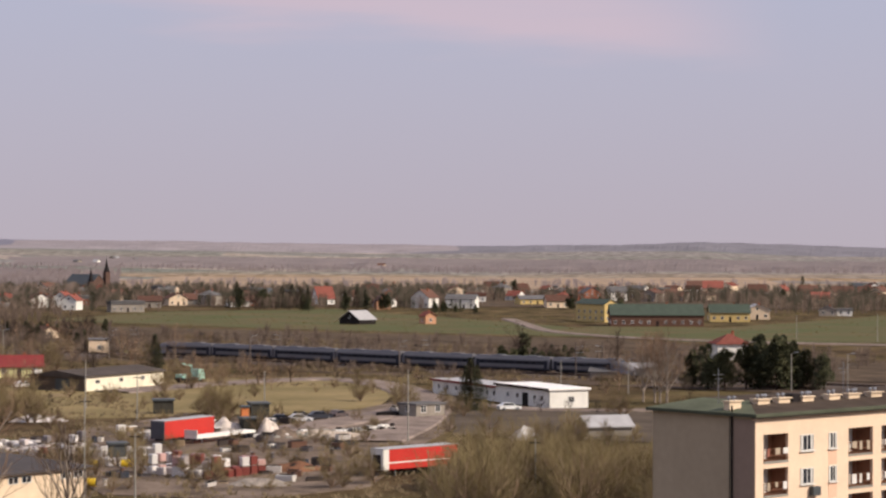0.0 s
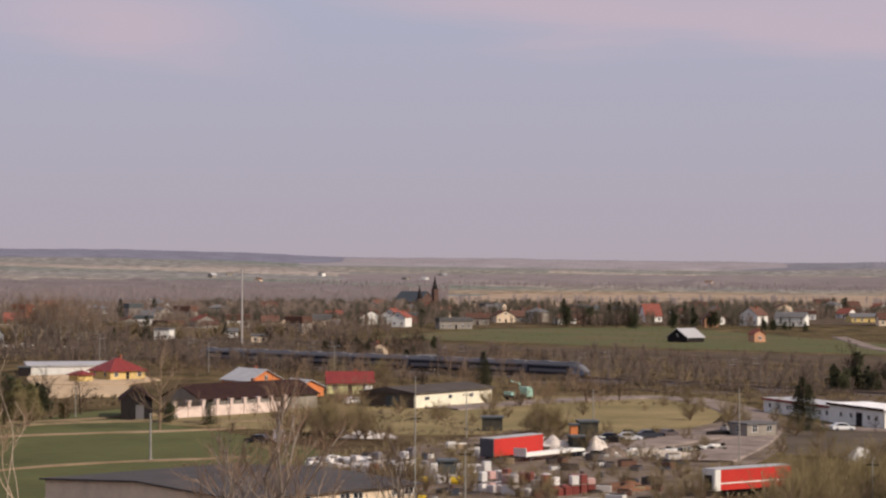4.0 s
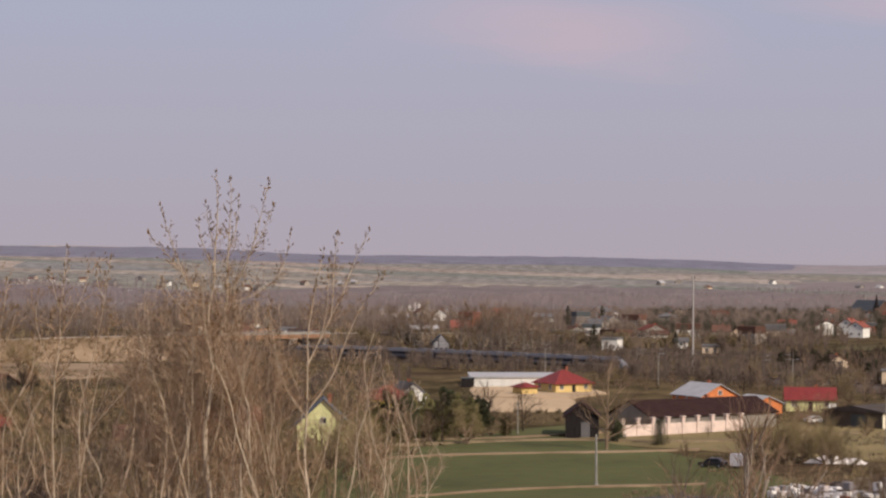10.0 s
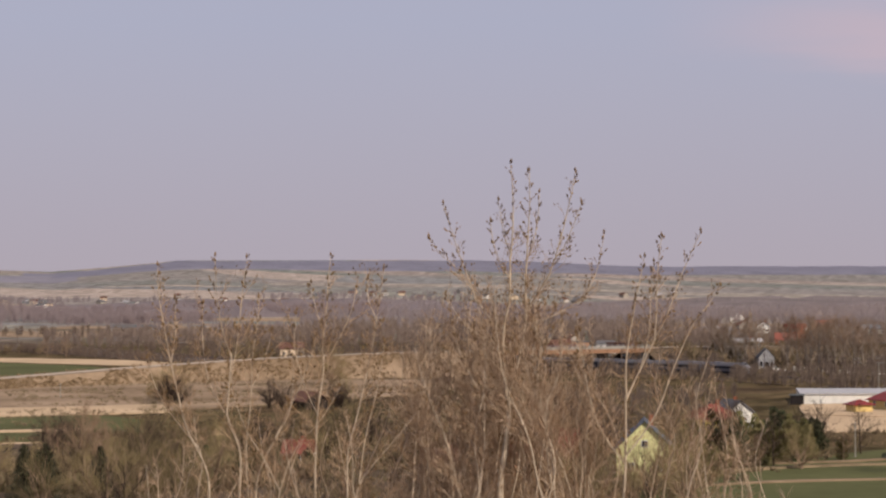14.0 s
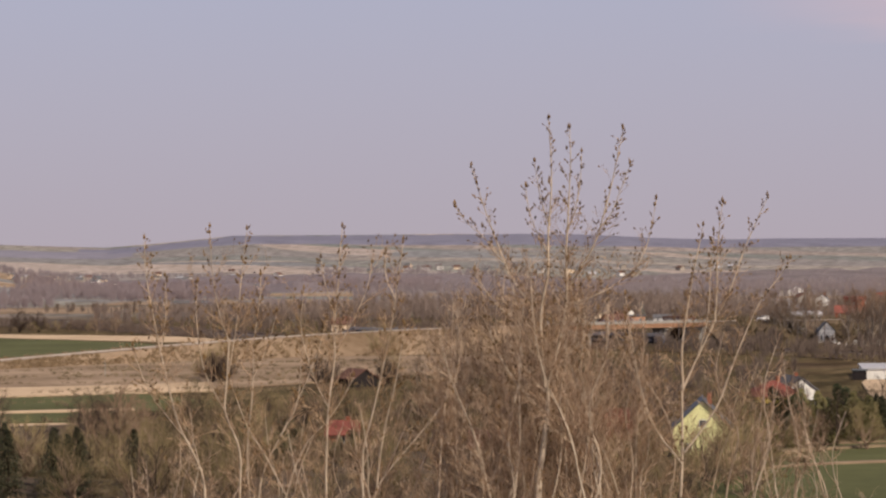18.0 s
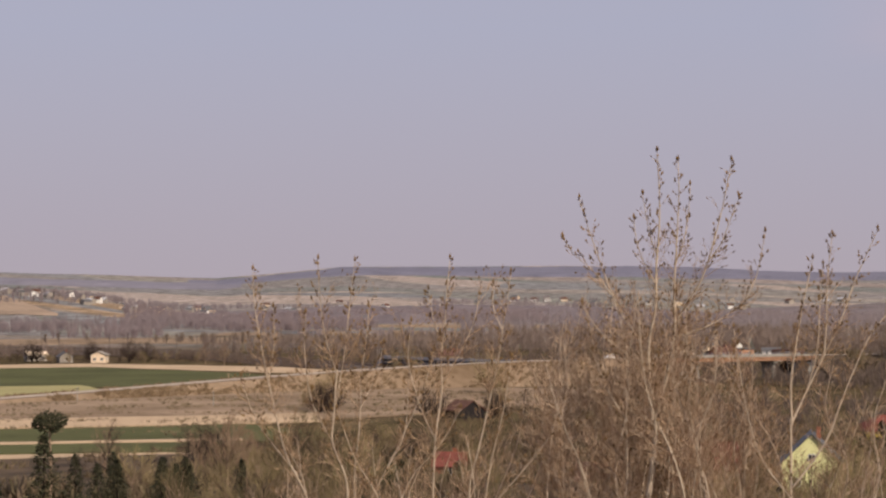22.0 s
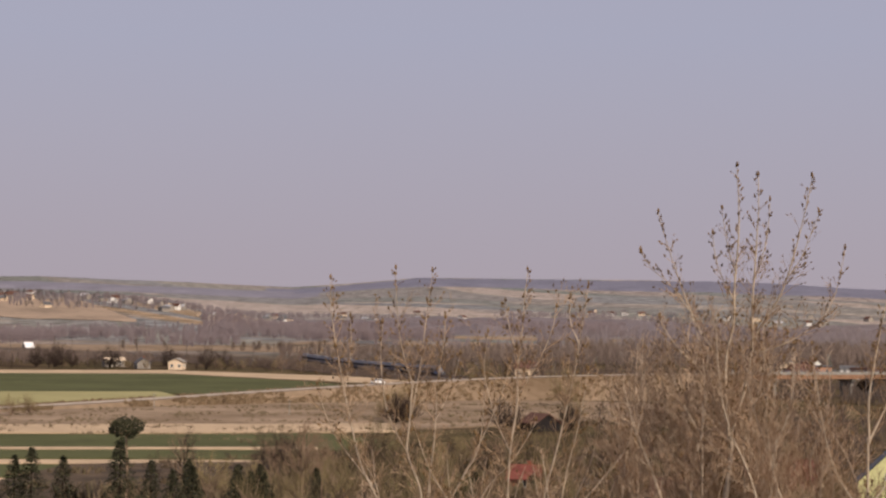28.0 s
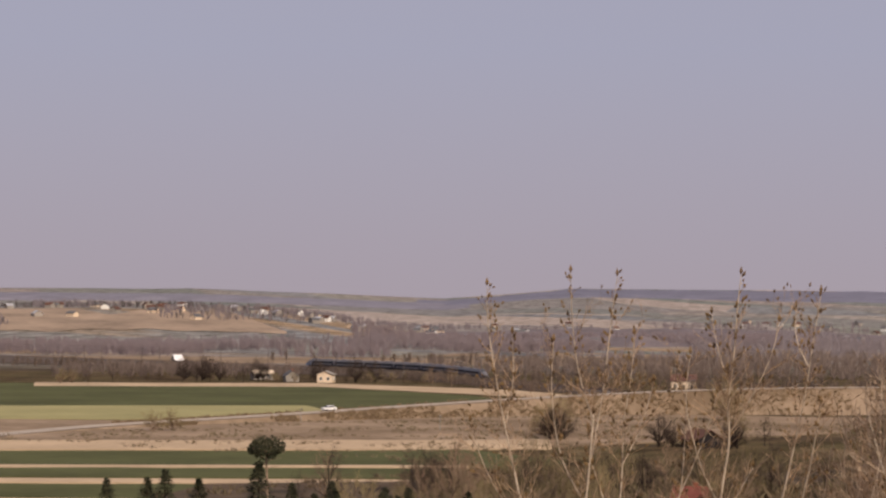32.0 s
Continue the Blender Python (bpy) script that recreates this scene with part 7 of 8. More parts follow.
while s < 640:
    for k in range(8 if s > 300 else 2):
        p = RAIL.side(s + rw.uniform(0, 9), 10 + 24 * rw.random())
        spots.append((p.x, p.y, rw.uniform(3.5, 7.0 if s > 300 else 5)))
    s += 8
for i in range(260):
    p = ROAD.side(rw.uniform(376, 640), rw.choice((-1, 1)) * rw.uniform(7, 24))
    spots.append((p.x, p.y, rw.uniform(5, 9)))
for i in range(420):
    p = RAIL.side(rw.uniform(760, 1250), rw.uniform(11, 34))
    if min((p.x - q) ** 2 + (p.y - r) ** 2 for q, r in ((-695, 837), (-651.5, 827), (-668, 824))) > 90:
        pale.append((p.x, p.y, rw.uniform(3, 5.5)))
scatter("pale_scrub", ((88, 76, 68), (104, 90, 82), (120, 104, 94), (80, 72, 64), (132, 114, 98)), pale, 12, "brown bare scrub along the far stretch of railway", 44)
for i in range(150):
    az, d = radians(rw.uniform(-24, -19.8)), rw.uniform(470, 660)
    spots.append((d * math.sin(az), d * math.cos(az), rw.uniform(3, 6.5)))
near = [q for q in spots if q[1] < 880]
spots = [q for q in spots if q[1] >= 880]
scatter("trackside_trees", ((72, 63, 57), (94, 82, 75), (114, 100, 91), (84, 75, 69), (128, 112, 99)), near, 11, "dark bare trees and scrub close to the railway", 44)
scatter("scrub_trees", SCRUBS, spots, 10, "bare scrub and small trees by the railway", 44)


def tufts(name, tones, n, place, h0, h1, seed, label, blades=9, clump=0.0):
    """Rough grass and low brush: loose sheaves of blades, many thousands in one mesh."""
    rng = random.Random(seed)
    verts, faces, made = [], [], 0
    while made < n:
        x, y, *up = place(rng)
        made += 1
        if noise.noise((x / 14, y / 14, seed)) < clump or on_lane(x, y):
            continue
        h, z = rng.uniform(h0, h1), up[0] if up else height(x, y)
        for _ in range(blades):
            a, q, t = rng.uniform(0, 6.283), rng.uniform(0.1, 0.8) * h, rng.uniform(0.05, 0.12) * h
            k, bx, by = len(verts), x + rng.uniform(-0.35, 0.35) * h, y + rng.uniform(-0.35, 0.35) * h
            verts += [(bx - t, by, z), (bx + t, by + t, z), (bx + math.cos(a) * q, by + math.sin(a) * q, z + h * rng.uniform(0.5, 1.0))]
            faces.append((k, k + 1, k + 2))
    m = bpy.data.meshes.new(name)
    m.from_pydata(verts, [], faces)
    part(name, m, island_mat(name + " tones", tones), label=label, kind="stuff", category="grass")


def in_box(x0, y0, x1, y1, *gaps):
    """Random spots in a rectangle, but for circles (x, y, radius) left bare."""
    def pick(rng):
        while True:
            x, y = rng.uniform(x0, x1), rng.uniform(y0, y1)
            if all((x - p) ** 2 + (y - q) ** 2 > r * r for p, q, r in gaps):
                return x, y
    return pick


def beside_rails(s0, s1, o0, o1):
    def pick(rng):
        p = RAIL.side(rng.uniform(s0, s1), rng.uniform(o0, o1))
        return p.x, p.y
    return pick


def on_bank(s0, s1):
    """Spots on both slopes of the road bank."""
    def pick(rng):
        s, u = rng.uniform(s0, s1), rng.random()
        z = ROAD.at(s).z
        p = ROAD.side(s, rng.choice((-1, 1)) * (6.2 + 1.6 * z * u))
        return p.x, p.y, z * (1 - u) - 0.1
    return pick


DRY = ((116, 102, 82), (140, 124, 100), (102, 94, 74), (128, 112, 90), (86, 76, 64))
MURK = ((88, 77, 62), (112, 96, 78), (98, 91, 68), (128, 110, 88), (74, 66, 55))
tufts("dry_grass", DRY, 5200, in_box(-80, 246, 30, 520, (-24, 440, 36), (-24, 415, 26), (22, 415, 22), (-2, 400, 9), (24, 372, 22), (-46, 302, 17), (-26, 300, 20), (-14, 334, 15), (-38, 326, 12)), 0.35, 1.0, 1, "dry brown grass and weeds about the yard", 8, -0.1)
tufts("trackside_weeds", MURK, 5200, beside_rails(110, 620, 8, 34), 0.4, 1.5, 2, "dark dry weeds along the railway")
tufts("trackside_brush", ((70, 60, 52), (92, 79, 68), (82, 74, 62), (108, 92, 78)), 3000, beside_rails(60, 640, 6.6, 12), 0.9, 2.3, 12, "dark brush growing beside the rails", 10)
tufts("rough_turf", MURK, 7000, beside_rails(110, 800, -110, -9), 0.6, 2.4, 3, "dark rough brush beyond the railway")
tufts("garden_brush", MURK, 4200, in_box(-290, 250, -130, 480, (-157, 391, 8)), 0.5, 1.8, 4, "dark rough growth in the gardens below the poplars")
tufts("garden_brush", MURK, 1800, in_box(-250, 300, -190, 410), 1.5, 4.0, 6, "dark tall brush among the gardens", 12)
tufts("meadow_tufts", ((92, 92, 64), (116, 102, 76), (84, 86, 58), (128, 112, 84)), 5200, in_box(-150, 770, 230, 1080), 0.3, 0.9, 7, "uneven tufts of grass in the meadow", 7, 0.05)
tufts("bank_brush", ((126, 106, 82), (148, 126, 98), (108, 92, 72), (162, 140, 112)), 5200, on_bank(60, 312), 0.4, 1.3, 8, "brown grass and brush on the road bank", 8, -0.15)
tufts("bank_scrub", MURK, 2200, on_bank(375, 640), 1.2, 4.0, 9, "dark scrub on the far road bank", 10)
tufts("bank_grass", DRY, 5200, in_box(-440, 430, -300, 640), 0.4, 1.2, 5, "dry grass tussocks below the road bank", 8, 0.05)


# foreground poplars: bare leaders with ascending side shoots, and buds at their tips
def tall(across, down):
    """Place in the plane of the poplars, fitted to the camera's view: metres across and up from view pixels, 42 a
    metre, row 488 at eye height.
    """
    return Vector(((across - 1023) / 41.95, 0, 30 + (488 - down) / 41.95))


POPLAR_BARK = mat("pale poplar bark", (190, 173, 152), 0.85, scale=1.2, vary=0.4, bump=0.3)
POPLAR_TWIG = island_mat("yellow brown poplar shoots", ((166, 138, 110), (196, 168, 138), (148, 124, 100), (184, 154, 120)))
BRUSH_TWIG = island_mat("tan brush shoots", ((132, 107, 85), (164, 137, 111), (188, 161, 133), (148, 121, 96), (212, 190, 164), (114, 94, 76)))
STEM_BARK = mat("grey brown stem bark", (186, 166, 144), 0.9, scale=0.6, vary=0.45, random_by=0.2)
BUD = island_mat("brown opening buds", ((84, 66, 48), (106, 84, 58), (132, 106, 72), (96, 78, 60)))


def add_bud(buds, rng, p, d, size):
    """A plump pointed bud."""
    o = d.orthogonal().normalized() * size * 0.27
    q = d.cross(o).normalized() * size * 0.27
    mid, k = p + d * size * 0.42, len(buds.v)
    buds.v += [tuple(p), tuple(mid + o), tuple(mid + q), tuple(mid - o), tuple(mid - q), tuple(p + d * size)]
    for i in range(4):
        j = 1 + (i + 1) % 4
        buds.f += [(k, k + j, k + 1 + i), (k + 5, k + 1 + i, k + j)]


def around(rng, d, out, up):
    a = rng.uniform(0, 6.283)
    o = d.orthogonal().normalized()
    o = o * math.cos(a) + d.cross(o) * math.sin(a)
    return (d + o * out + Vector((0, 0, up))).normalized()


def spur(rng, twigs, buds, p, d, length):
    """A short budding side shoot."""
    nd = around(rng, d, rng.uniform(0.6, 1.2), 0.15)
    end = p + nd * length
    twigs.tube([p, end], 0.011, 0.007, 3, cap=False)
    add_bud(buds, rng, end, around(rng, nd, 0.3, 0.4), rng.uniform(0.15, 0.25))
    for _ in range(rng.choice((0, 1, 1, 2))):
        add_bud(buds, rng, p.lerp(end, rng.uniform(0.3, 0.95)), around(rng, nd, 0.9, 0.3), rng.uniform(0.11, 0.2))


def brush(rng, twigs, buds, p, d, length, r, level, budding=0.0):
    """A crooked branch that forks into shorter and thinner twigs."""
    mid = p + (d + Vector((rng.gauss(0, 0.25), rng.gauss(0, 0.25), 0))).normalized() * length * 0.5
    end = mid + (d + Vector((rng.gauss(0, 0.28), rng.gauss(0, 0.28), 0.12))).normalized() * length * 0.5
    twigs.tube([p, mid, end], r, r * 0.45, 3, cap=False)
    if level:
        for _ in range(max(3, int(length * (3.6 if level > 1 else 5.5)))):
            k = rng.uniform(0.15, 1.0)
            q = p.lerp(mid, k * 2) if k < 0.5 else mid.lerp(end, k * 2 - 1)
            brush(rng, twigs, buds, q, around(rng, (end - p).normalized(), rng.uniform(0.35, 1.0), 0.14), length * rng.uniform(0.25, 0.5) + 0.12, max(0.008, r * 0.66), level - 1, budding)
    elif rng.random() < budding:
        add_bud(buds, rng, end, d, rng.uniform(0.1, 0.2))


def build_poplar(leaders, seed, label, spread=1.0, fuzz=1.0):
    """Leaders: (lower radius, upper radius), then view pixels from the foot to the tip."""
    rng = random.Random(seed)
    base = tall(*leaders[0][1][0])
    t = thing("poplar", pose(POPLAR_AT.x, POPLAR_AT.y, 0, 0, 0, 28.6) @ pose(base.x, 0, 0), label, "tree", "poplars before the camera")
    wood, twigs, buds = Shape(), Shape(), Shape()
    for (r0, r1), pts in leaders:
        line = [tall(*q) - Vector((base.x, 0, 0)) for q in pts]
        depth = rng.uniform(-1.0, 1.0) * spread
        line = [q + Vector((rng.uniform(-0.04, 0.04), depth * min(1, i / 3), 0)) for i, q in enumerate(line)]
        line[0].z = max(line[0].z, -0.2)
        bent = [line[0]]
        for a, b in zip(line, line[1:]):
            n = int((b - a).length / 2.4)
            bent += [a.lerp(b, (k + 1) / (n + 1)) + Vector((rng.gauss(0, 0.2), rng.gauss(0, 0.2), 0)) * (1.0 if a.z < 22 else 0.3) for k in range(n)] + [b]
        line = smooth_line(bent, 2)
        wood.tube(line, r0, r1, 6)
        total = sum((b - a).length for a, b in zip(line, line[1:]))
        run = 0.0
        for a, b in zip(line, line[1:]):
            seg, d = (b - a).length, (b - a).normalized()
            run += seg
            if a.z < 16:
                continue
            left = total - run
            near_tip = left < 3.6
            n = seg * (5.2 if near_tip else 2.6 * fuzz)
            for _ in range(int(n) + (rng.random() < n - int(n))):
                q = a.lerp(b, rng.random())
                if near_tip and rng.random() < 0.8:
                    spur(rng, twigs, buds, q, d, rng.uniform(0.12, 0.6) * (0.35 + min(left, 2) * 0.4))
                elif a.z > 29.5:
                    brush(rng, twigs, buds, q, around(rng, d, rng.uniform(0.5, 0.9), 0.1), min(rng.uniform(0.5, 1.3), 0.1 + left * 0.32), 0.011, 1, 0.6)
                else:
                    brush(rng, twigs, buds, q, around(rng, d, rng.uniform(0.5, 0.9), 0.2), rng.uniform(0.5, 1.4), 0.013, 2, 0.14 + 0.3 * (a.z > 25))
        add_bud(buds, rng, line[-1], Vector((0, 0, 1)), 0.3)
    part("trunk", wood, POPLAR_BARK, t, "pale grey brown stems", smooth=True)
    part("twig_spray", twigs, POPLAR_TWIG, t, kind="stuff")
    part("budding_spray", buds, BUD, t, "brown opening buds", kind="stuff")


POPLAR_AT = Vector((-59.06, 128.74, 0))
build_poplar((
    ((0.36, 0.08), ((1010, 1752), (1012, 1150), (1014, 882), (1022, 836), (1031, 766), (1032, 719))),
    ((0.085, 0.011), ((1031, 735), (1024, 660), (1021, 579), (1034, 524), (1036, 454), (1042, 376), (1043, 314), (1037, 250))),
    ((0.075, 0.011), ((1032, 722), (1049, 656), (1063, 602), (1071, 547), (1065, 493), (1073, 376), (1077, 265))),
    ((0.055, 0.011), ((1071, 549), (1084, 520), (1116, 477), (1135, 415), (1155, 337), (1168, 268))),
    ((0.03, 0.01), ((1128, 440), (1148, 415), (1164, 375), (1182, 330))),
    ((0.045, 0.011), ((1021, 582), (987, 555), (960, 501), (940, 446), (921, 391), (903, 330))),
    ((0.025, 0.009), ((958, 500), (925, 455), (893, 430), (870, 398))),
    ((0.028, 0.01), ((1035, 480), (1013, 440), (1002, 405), (997, 366))),
    ((0.028, 0.01), ((1037, 430), (1022, 385), (1015, 325))),
    ((0.028, 0.01), ((1068, 450), (1088, 400), (1098, 340), (1097, 308))),
    ((0.035, 0.01), ((1066, 575), (1120, 560), (1180, 525), (1212, 480), (1228, 392))),
    ((0.03, 0.01), ((1022, 620), (975, 600), (930, 560), (905, 515))),
    ((0.04, 0.01), ((1033, 700), (1085, 650), (1120, 600), (1140, 560))),
    ((0.045, 0.01), ((1030, 770), (975, 710), (940, 650), (925, 600))),
), 1, "tall bare poplar with a forked crown and opening buds", 0.6, 2.3)
build_poplar((
    ((0.13, 0.045), ((1266, 1752), (1270, 1150), (1272, 882), (1272, 800), (1272, 719))),
    ((0.05, 0.011), ((1272, 730), (1268, 656), (1283, 579), (1291, 516), (1303, 470), (1310, 440))),
    ((0.05, 0.011), ((1272, 728), (1299, 672), (1338, 594), (1361, 555), (1385, 485), (1408, 430), (1429, 388))),
    ((0.04, 0.011), ((1330, 610), (1334, 555), (1338, 477), (1348, 397))),
    ((0.045, 0.011), ((1274, 840), (1338, 750), (1377, 641), (1408, 571), (1440, 535), (1466, 500))),
    ((0.028, 0.01), ((1300, 672), (1318, 600), (1322, 520), (1330, 450))),
    ((0.04, 0.011), ((1270, 860), (1215, 790), (1190, 700), (1178, 620), (1170, 560))),
), 2, "bare poplar with ascending side stems", 0.6, 1.1)
build_poplar((
    ((0.09, 0.011), ((437, 1752), (437, 1150), (429, 880), (411, 831), (383, 776), (368, 708), (349, 634), (337, 560), (328, 499), (325, 453))),
    ((0.03, 0.01), ((405, 818), (340, 733), (322, 696), (306, 640))),
    ((0.025, 0.01), ((352, 645), (362, 580), (358, 520))),
), 3, "slim bare poplar at the edge of the clump", 1.5, 1.5)
build_poplar((
    ((0.09, 0.03), ((488, 1752), (490, 1150), (491, 880), (494, 819), (463, 757), (466, 720), (473, 628))),
    ((0.03, 0.01), ((472, 640), (451, 573), (445, 499), (441, 435))),
    ((0.03, 0.01), ((470, 690), (486, 600), (492, 520), (500, 438))),
    ((0.028, 0.01), ((462, 757), (425, 690), (412, 600), (415, 530))),
), 4, "slim bare poplar with a bent stem", 1.5, 1.5)
build_poplar((
    ((0.08, 0.011), ((496, 1752), (497, 1150), (498, 860), (500, 800), (510, 727), (513, 646), (525, 566), (525, 520))),
    ((0.025, 0.01), ((511, 700), (540, 640), (552, 585))),
), 5, "slim straight bare poplar", 1.5, 1.5)
build_poplar((
    ((0.075, 0.011), ((512, 1752), (516, 1150), (519, 880), (562, 800), (599, 720), (630, 646), (640, 600))),
    ((0.025, 0.01), ((560, 802), (590, 750), (596, 680), (600, 620))),
), 6, "slanting young poplar stem", 1.5, 1.5)
build_poplar((
    ((0.095, 0.011), ((640, 1752), (641, 1150), (641, 880), (642, 825), (645, 764), (651, 720), (660, 659), (657, 616), (664, 554), (670, 480), (675, 436))),
    ((0.03, 0.01), ((645, 754), (624, 708), (611, 671), (596, 610), (604, 545))),
    ((0.028, 0.01), ((659, 650), (690, 600), (716, 542), (724, 500))),
    ((0.025, 0.01), ((661, 590), (640, 540), (632, 490))),
), 7, "bare poplar with several thin leaders", 1.5, 1.5)
build_poplar((
    ((0.085, 0.011), ((700, 1752), (702, 1150), (704, 880), (707, 825), (716, 794), (728, 739), (747, 665), (759, 603), (768, 542), (781, 460))),
    ((0.025, 0.01), ((766, 560), (745, 520), (748, 480))),
), 8, "long straight young poplar stem", 1.5, 1.5)
build_poplar((
    ((0.08, 0.012), ((720, 1752), (722, 1150), (724, 900), (753, 862), (790, 819), (836, 763), (868, 715))),
    ((0.04, 0.011), ((728, 895), (744, 782), (762, 714), (771, 677), (782, 610))),
), 9, "pale slanting poplar stem", 1.5, 1.5)
build_poplar((
    ((0.07, 0.012), ((560, 1752), (562, 1150), (570, 900), (600, 815), (650, 770), (690, 700))),
    ((0.035, 0.011), ((568, 905), (530, 830), (500, 790), (470, 700))),
), 10, "low crossing poplar shoots", 1.5, 1.5)


def build_thicket():
    """Bushy young poplars round the tall ones, each a stem with forking twigs."""
    rng = random.Random(12)
    base = pose(POPLAR_AT.x, POPLAR_AT.y, 0, 0, 0, 28.6)
    edge = ((270, 800), (330, 760), (420, 740), (600, 740), (780, 700), (840, 570), (880, 500), (950, 465), (1040, 490), (1130, 515), (1200, 555), (1270, 625), (1320, 650), (1360, 600), (1430, 610), (1480, 660), (1530, 710), (1600, 790))
    n = 110
    for i in range(n):
        if i < 78:
            across = rng.gauss(1000, 110) if i < 14 else rng.uniform(830, 1500)
            if 1220 < across < 1355 and rng.random() < 0.88:
                across = rng.uniform(850, 1200)
        elif i < 102:
            across = 290 + 540 * (i - 78 + rng.random()) / 24
        else:
            across = rng.uniform(1460, 1610)
        low = 1752
        top = float(np.interp(across, [q[0] for q in edge], [q[1] for q in edge])) + (80 * rng.random() if i % 5 < 3 else 60 + 240 * rng.random())
        dep, lean = rng.uniform(0.8, 7.5) if i % 6 else rng.uniform(-3, 0), rng.gauss(0, 90) if i % 5 else rng.choice((-1, 1)) * rng.uniform(120, 210)
        foot = tall(across - lean, low)
        young = thing("sapling", base @ pose(foot.x, dep, 0), "bushy bare young poplar in the thicket", "tree", "young poplars before the camera")
        at = lambda k: tall(across - lean + lean * max(0, k - 0.4) / 0.6, low + (top - low) * k) - Vector((foot.x, 0, 0))
        bole, spray, knobs = Shape(), Shape(), Shape()
        r = rng.uniform(0.06, 0.1)
        line = smooth_line([at(0), at(0.3)] + [at(k) + Vector((rng.gauss(0, 0.36), rng.gauss(0, 0.3), 0)) for k in (0.42, 0.52, 0.6, 0.68, 0.76, 0.84, 0.92)] + [at(1)], 2)
        bole.tube(line, r, 0.01, 5, cap=False)
        height_of = at(1).z
        for a, b in zip(line, line[1:]):
            if b.z < 15.0:
                continue
            d, seg = (b - a).normalized(), (b - a).length
            count = seg * (2.2 if i < 78 else 1.9) * (1.0 if b.z > 21.0 else 0.45)
            for _ in range(int(count) + (rng.random() < count - int(count))):
                q = a.lerp(b, rng.random())
                if q.z < 15.0:
                    continue
                reach = min(2.6, 0.5 + (height_of - q.z) * 0.32) * rng.uniform(0.6, 1.1)
                brush(rng, spray, knobs, q, around(rng, d, rng.uniform(0.5, 1.0), 0.14), reach, 0.016, 2 if reach > 0.8 else 1, 0.06)
        part("stem", bole, STEM_BARK if i % 3 else POPLAR_BARK, young, "pale slender stem", smooth=True)
        part("twig_spray", spray, BRUSH_TWIG, young, kind="stuff")
        part("budding_spray", knobs, BUD, young, kind="stuff")


build_thicket()


# yard: stacked pallets, huts, scrap, parked vehicles, poles
def build_pallet(kind):
    """A wooden pallet with its load."""
    t = new("loaded_pallet")
    p = Shape()
    for y in (-0.5, 0, 0.5):
        p.box(-0.6, y - 0.05, 0, 0.6, y + 0.05, 0.1)
    for x in (-0.5, -0.25, 0, 0.25, 0.5):
        p.box(x - 0.06, -0.55, 0.1, x + 0.06, 0.55, 0.13)
    part("pallet", p, FIELD["soil"], t)
    rng = random.Random(kind)
    if kind % 3 == 0:
        part("load", Shape().box(-0.58, -0.53, 0.13, 0.58, 0.53, 1.5, 0.1), car_paint(((226, 220, 214), (200, 190, 186), (150, 146, 148))[(kind // 3 + kind) % 3]), t, "white wrapped sacks")
    else:
        rgb = ((214, 210, 204), (122, 66, 60), (128, 122, 122), (176, 158, 146), (196, 160, 152))[kind % 5]
        for k in range(4):
            part("sack", Shape().box(-0.58 + rng.uniform(0, 0.06), -0.53, 0.13 + 0.34 * k, 0.58 - rng.uniform(0, 0.06), 0.53, 0.46 + 0.34 * k, 0.07), car_paint(rgb), t)
    return tagged(t, "pallet stacked with wrapped building material", "pallet", "loaded pallets in the yard")


PALLETS = [build_pallet(k) for k in range(6)]
rp = random.Random(31)
used = set()
for (x0, y0), (x1, y1), rows, n, kinds in (
        ((-62.5, 315.5), (-46.5, 304.5), 4, 16, (0, 3, 0, 0, 3, 0, 2)), ((-61, 311.5), (-50, 303), 1, 10, (0, 0, 3)), ((-43.5, 300.5), (-36, 304), 3, 6, (2, 3, 5, 0)),
        ((-32.2, 279), (-24.4, 272.2), 4, 8, (4, 0, 4, 0, 3)), ((-23.4, 272), (-19.8, 275), 4, 4, (1, 1, 4, 1)), ((-40, 288), (-35, 290), 2, 4, (2, 5, 0))):
    for r in range(rows):
        for i in range(n):
            if rp.random() < 0.05:
                continue
            k = i / (n - 1)
            x, y = x0 + (x1 - x0) * k + r * 0.9 + rp.uniform(-0.15, 0.15), y0 + (y1 - y0) * k + r * 1.6 + rp.uniform(-0.15, 0.15)
            kind = rp.choice(kinds)
            if rp.random() < 0.1:
                kind = rp.choice((1, 2, 4, 5))
            m = pose(x, y, 0.04, 0, 0, math.degrees(math.atan2(y1 - y0, x1 - x0)) + rp.uniform(-16, 16)) @ Matrix.Diagonal((1, rp.uniform(0.85, 1.0), rp.uniform(0.7, 1.05), 1))
            if kind not in used:
                used.add(kind)
                PALLETS[kind].matrix_basis = m
            else:
                copy_thing(PALLETS[kind], m)
            if rp.random() < (0.5 if y0 < 280 else 0.1):
                m = m.copy()
                m.translation.z += 1.51 * m.to_scale().z
                used.add(kind)
                copy_thing(PALLETS[rp.choice(sorted(used & {0, 1, 2, 3, 4, 5}))], m)
for kind in range(6):
    if kind not in used:
        PALLETS[kind].matrix_basis = pose(-40 + kind, 312, 0.04)

WORN_STEEL = mat("sooty green steel sheet", (70, 68, 62), 0.8, scale=0.8, vary=0.35, bump=0.2)
house(-24.6, 347, 20, 2.6, 3.0, 2.4, 0.2, "flat", WORN_STEEL, "slate", name="hut", label="black box hut between canvas piles in the yard", windows=False, chimney=False)
house(-44, 392, 8, 3.6, 3.4, 2.4, 0.25, "flat", WORN_STEEL, "slate", name="hut", label="dark metal hut on the grass", windows=False, chimney=False)
